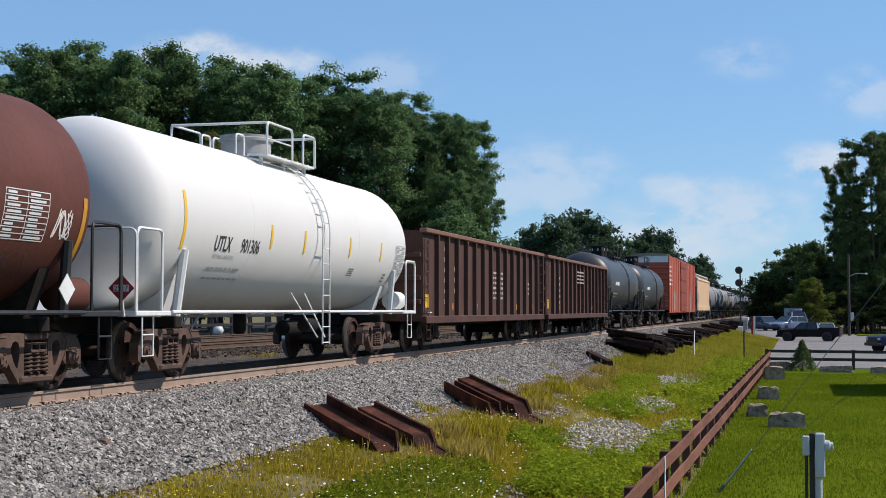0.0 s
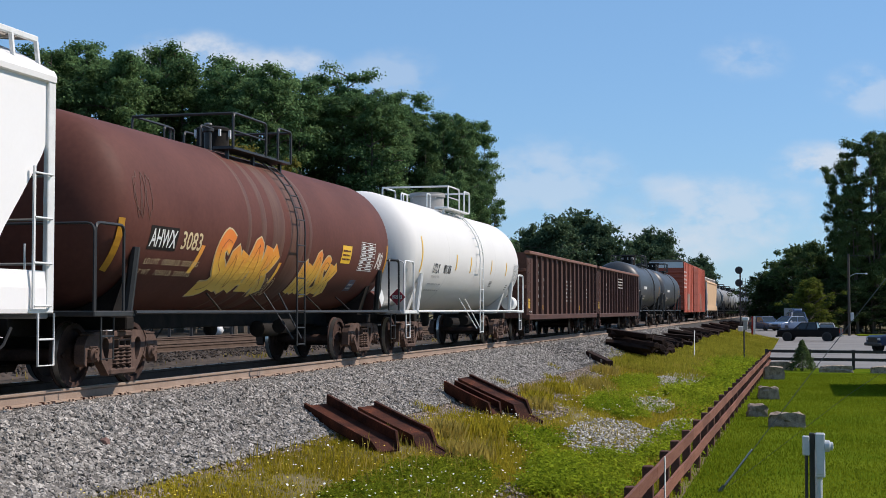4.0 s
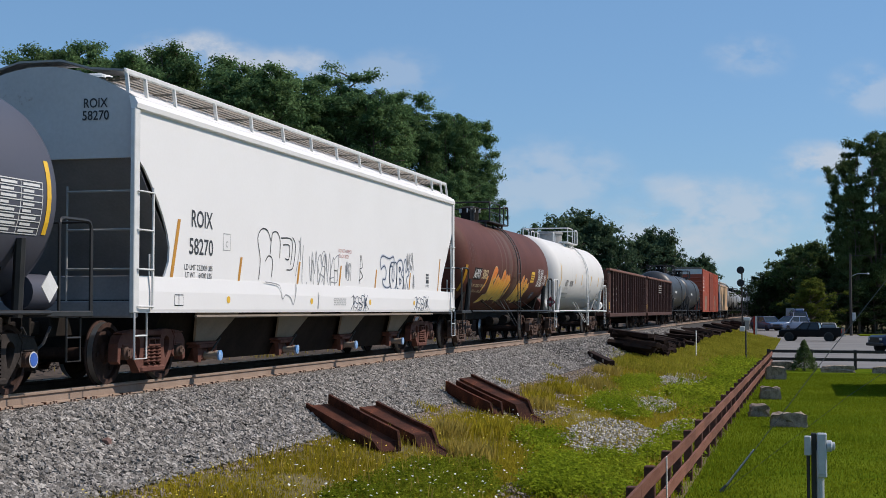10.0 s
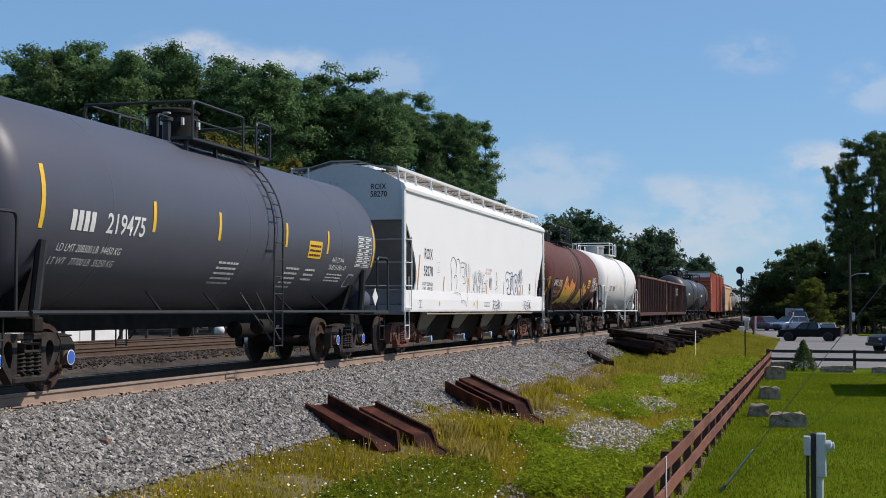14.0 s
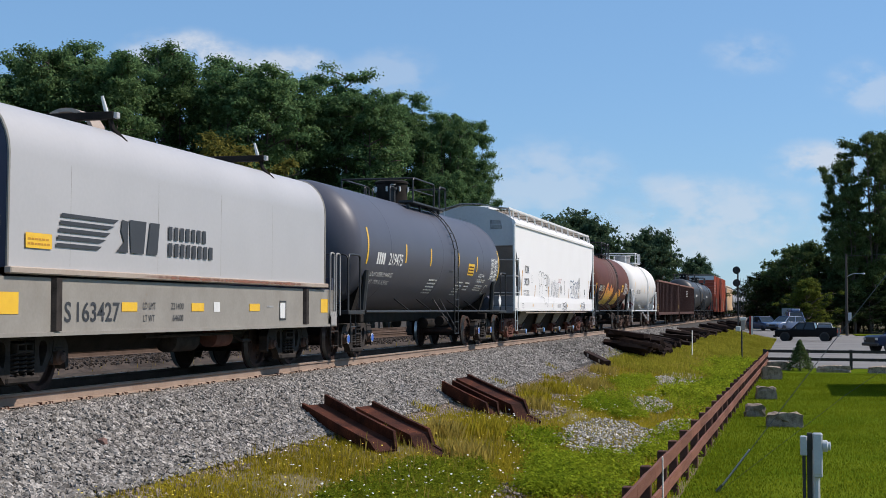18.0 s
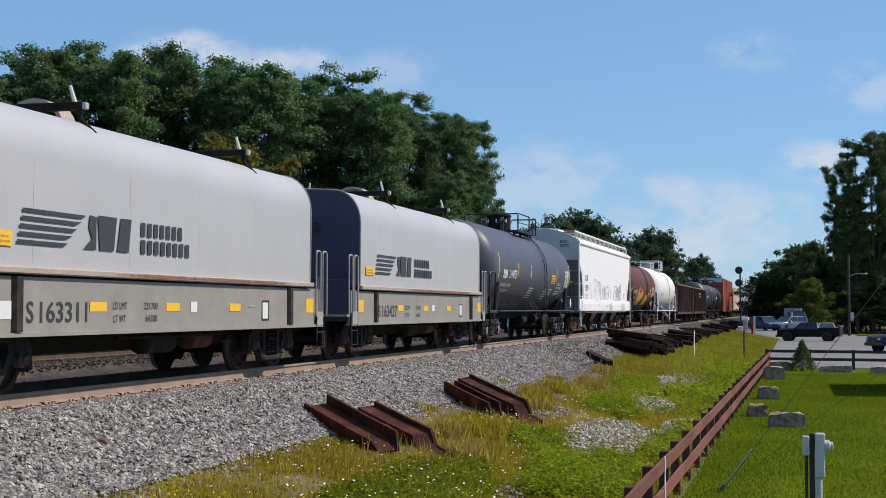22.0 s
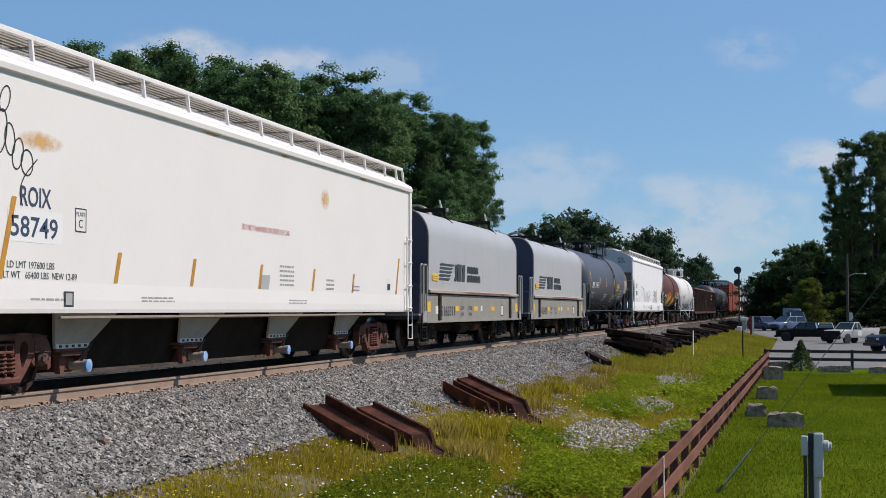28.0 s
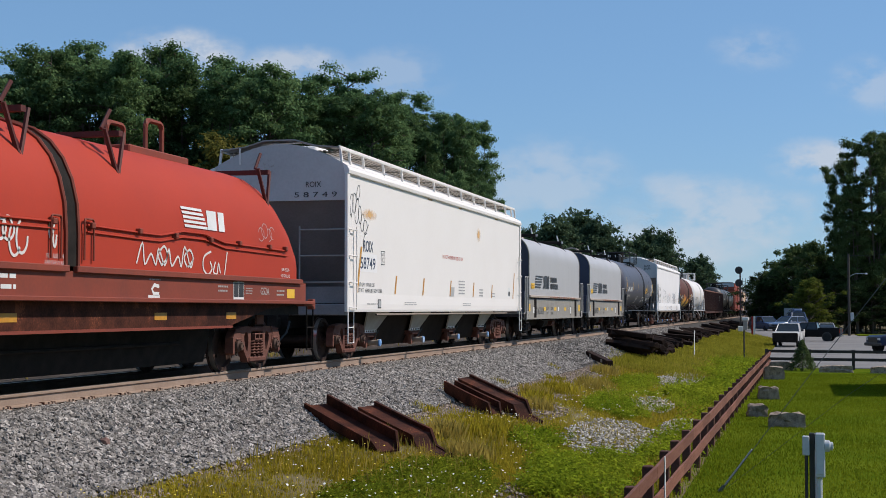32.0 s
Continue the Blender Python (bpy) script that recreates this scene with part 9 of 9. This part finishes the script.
LOT_Z = -1.775
tagged(part("apron", G().prism([(140.5, -1.86), (140.5, -1.78), (147.5, -1.15), (168, -1.12), (168, -1.86)], "x", 5.0, 13.2), ASPHALT), "raised asphalt apron at the lot's end", "parking lot", kind="structure")
pk = pickup("black crew-cab pickup parked on asphalt", CAR_BLACK)
pk.matrix_basis = pose(11.75, 134, LOT_Z, 0, 0, 80)
c = estate("dark blue estate car parked near grass", CAR_BLUE, "car", 1.5)
c.matrix_basis = pose(*on_sight(1353, 153), -1.15, 0, 0, -150)
c = estate("pale blue hatchback behind a black pickup", CAR_SILVER, "car", 1.5, 4.3)
c.matrix_basis = pose(*on_sight(1394, 151), -1.12, 0, 0, 138)
c = estate("light blue van with roof box behind parked cars", CAR_SILVER, "van", 1.95, 4.8, True, True)
c.matrix_basis = pose(*on_sight(1410, 158), -1.12, 0, 0, -172)
c = estate("white car half hidden behind a black pickup", CAR_WHITE, "car", 1.45, 4.4)
c.matrix_basis = pose(13.6, 151, LOT_Z + 0.02, 0, 0, 180)
c = pickup("dark blue pickup standing at the lot's side", CAR_NAVY, True, 0.10)
c.matrix_basis = pose(*on_sight(1609, 95), LOT_Z, 0, 0, 118)
c = estate("dark red car parked behind a blue pickup", TAIL, "car", 1.55, 4.5)
c.matrix_basis = pose(20.0, 118, LOT_Z, 0, 0, 75)
sg = tagged(empty("sign_post", pose(9.6, 170, -1.8)), "grey sign on a post at the wood's edge", "sign")
part("post", G().tube([(0, 0, 0), (0, 0, 3.0)], 0.05, 8), METER, sg)
part("panel", G().box(-0.45, 0.45, -0.03, 0.03, 1.6, 3.1, 0.01), METER, sg)
white_pickup = pickup("white regular-cab pickup driving through the lot", CAR_WHITE, False, 0.08)
patch("door_panel", white_pickup, -0.15, 0.66, 0.55, 0.42, PALE_INK, lambda u, v: (-0.987, u, v))

# Black slab added over the nose to darken it like shade.
part("front_guard", G().box(-0.97, 0.97, 2.72, 2.92, 0.36, 1.10, 0.06), UNDER, white_pickup, "black slab for the shaded front")

# ---- clouds, far behind everything ----
def cloud_mat(seed, cover):
    m = bpy.data.materials.new("soft cloud")
    m.use_nodes = True
    n, l = m.node_tree.nodes, m.node_tree.links
    n.remove(n["Principled BSDF"])
    tc = n.new("ShaderNodeTexCoord")
    mp = n.new("ShaderNodeMapping")
    mp.inputs["Location"].default_value = (seed, seed * 1.7, 0)
    mp.inputs["Scale"].default_value = (0.011, 0.017, 1)
    nz = n.new("ShaderNodeTexNoise")
    nz.inputs["Scale"].default_value, nz.inputs["Detail"].default_value, nz.inputs["Roughness"].default_value = 1.0, 7, 0.55
    l.new(tc.outputs["Object"], mp.inputs["Vector"])
    l.new(mp.outputs[0], nz.inputs["Vector"])
    gm = n.new("ShaderNodeMapping")
    gm.inputs["Location"].default_value, gm.inputs["Scale"].default_value = (-1, -1, 0), (2, 2, 0)
    l.new(tc.outputs["Generated"], gm.inputs["Vector"])
    gr = n.new("ShaderNodeTexGradient")
    gr.gradient_type = "SPHERICAL"
    l.new(gm.outputs[0], gr.inputs["Vector"])
    ragged = n.new("ShaderNodeMath")
    ragged.operation = "MULTIPLY_ADD"
    ragged.inputs[1].default_value, ragged.inputs[2].default_value = 4.0, -1.1
    l.new(nz.outputs[0], ragged.inputs[0])
    mu = n.new("ShaderNodeMath")
    mu.operation = "MULTIPLY"
    l.new(ragged.outputs[0], mu.inputs[0])
    l.new(gr.outputs["Fac"], mu.inputs[1])
    rp = n.new("ShaderNodeMapRange")
    rp.interpolation_type = "SMOOTHSTEP"
    rp.inputs["From Min"].default_value, rp.inputs["From Max"].default_value, rp.inputs["To Max"].default_value = 0.08, 0.85, cover
    l.new(mu.outputs[0], rp.inputs["Value"])
    em = n.new("ShaderNodeEmission")
    em.inputs["Color"].default_value, em.inputs["Strength"].default_value = (0.66, 0.71, 0.80, 1), 1.0
    tp = n.new("ShaderNodeBsdfTransparent")
    mx = n.new("ShaderNodeMixShader")
    l.new(rp.outputs[0], mx.inputs[0])
    l.new(tp.outputs[0], mx.inputs[1])
    l.new(em.outputs[0], mx.inputs[2])
    l.new(mx.outputs[0], n["Material Output"].inputs["Surface"])
    return m


CLOUDS = []
for k, (cx, cy, w, h, cover, dx, dy) in enumerate(((345, 100, 320, 120, 0.9, -34, -6), (500, 124, 280, 110, 0.7, 20, -4), (970, 322, 380, 220, 0.42, 3, 0), (1265, 385, 520, 200, 0.55, 6, 4), (1200, 330, 220, 80, 0.35, 4, -2), (1460, 292, 260, 110, 0.75, -6, -6), (1320, 105, 210, 110, 0.3, 16, -18), (1545, 165, 240, 140, 0.4, 10, -16), (1120, 440, 560, 130, 0.55, 5, 3), (690, 140, 260, 150, 0.3, 8, -5))):
    dep = 2600 + k * 30
    sc = dep / 2467
    g = G()
    hw, hh = w * sc / 2, h * sc / 2
    g.add([(-hw, -hh, 0), (hw, -hh, 0), (hw, hh, 0), (-hw, hh, 0)], [(0, 1, 2, 3)])
    cl = tagged(part("cloud", g, cloud_mat(k * 3.3 + 1, cover), smooth=False), "soft white cumulus cloud in a blue sky", "cloud", "clouds", "structure")
    m0 = VIEW @ Matrix.Translation(((cx - 784) * sc, (441 - cy) * sc, -dep))
    m1 = VIEW @ Matrix.Translation(((cx + dx - 784) * sc, (441 - cy - dy) * sc, -dep))
    cl.visible_shadow = False
    CLOUDS.append((cl, m0, m1))


# ---- movement ----
def motions():
    for car, y in CARS:
        walk(car, [(t, pose(0, y + travel(t), 0)) for t in (0.0, 4.0, 8.0, 12.0, 16.0, 20.0, 24.0, 28.0, 32.0)])
    for w, y in SPIN:
        walk(w, [(k / 6, pose(0, y, WHEEL_R, -math.degrees(travel(k / 6) / WHEEL_R))) for k in range(193)])
    walk(white_pickup, [(0.0, pose(44.0, 125.0, LOT_Z, 0, 0, 100)), (22.0, pose(40.0, 125.0, LOT_Z, 0, 0, 100)), (25.5, pose(27.0, 127.0, LOT_Z, 0, 0, 100)), (27.0, pose(*on_sight(1555, 124), LOT_Z, 0, 0, 118)), (28.0, pose(*on_sight(1507, 121.5), LOT_Z, 0, 0, 141)), (29.0, pose(*on_sight(1460, 118), LOT_Z, 0, 0, 150)), (30.0, pose(*on_sight(1428, 115), LOT_Z, 0, 0, 160)), (31.0, pose(*on_sight(1405, 112.5), LOT_Z, 0, 0, 169)), (32.0, pose(*on_sight(1395, 111), LOT_Z, 0, 0, 174))])
    for cl, m0, m1 in CLOUDS:
        walk(cl, [(0.0, m0), (32.0, m1)])


motions()
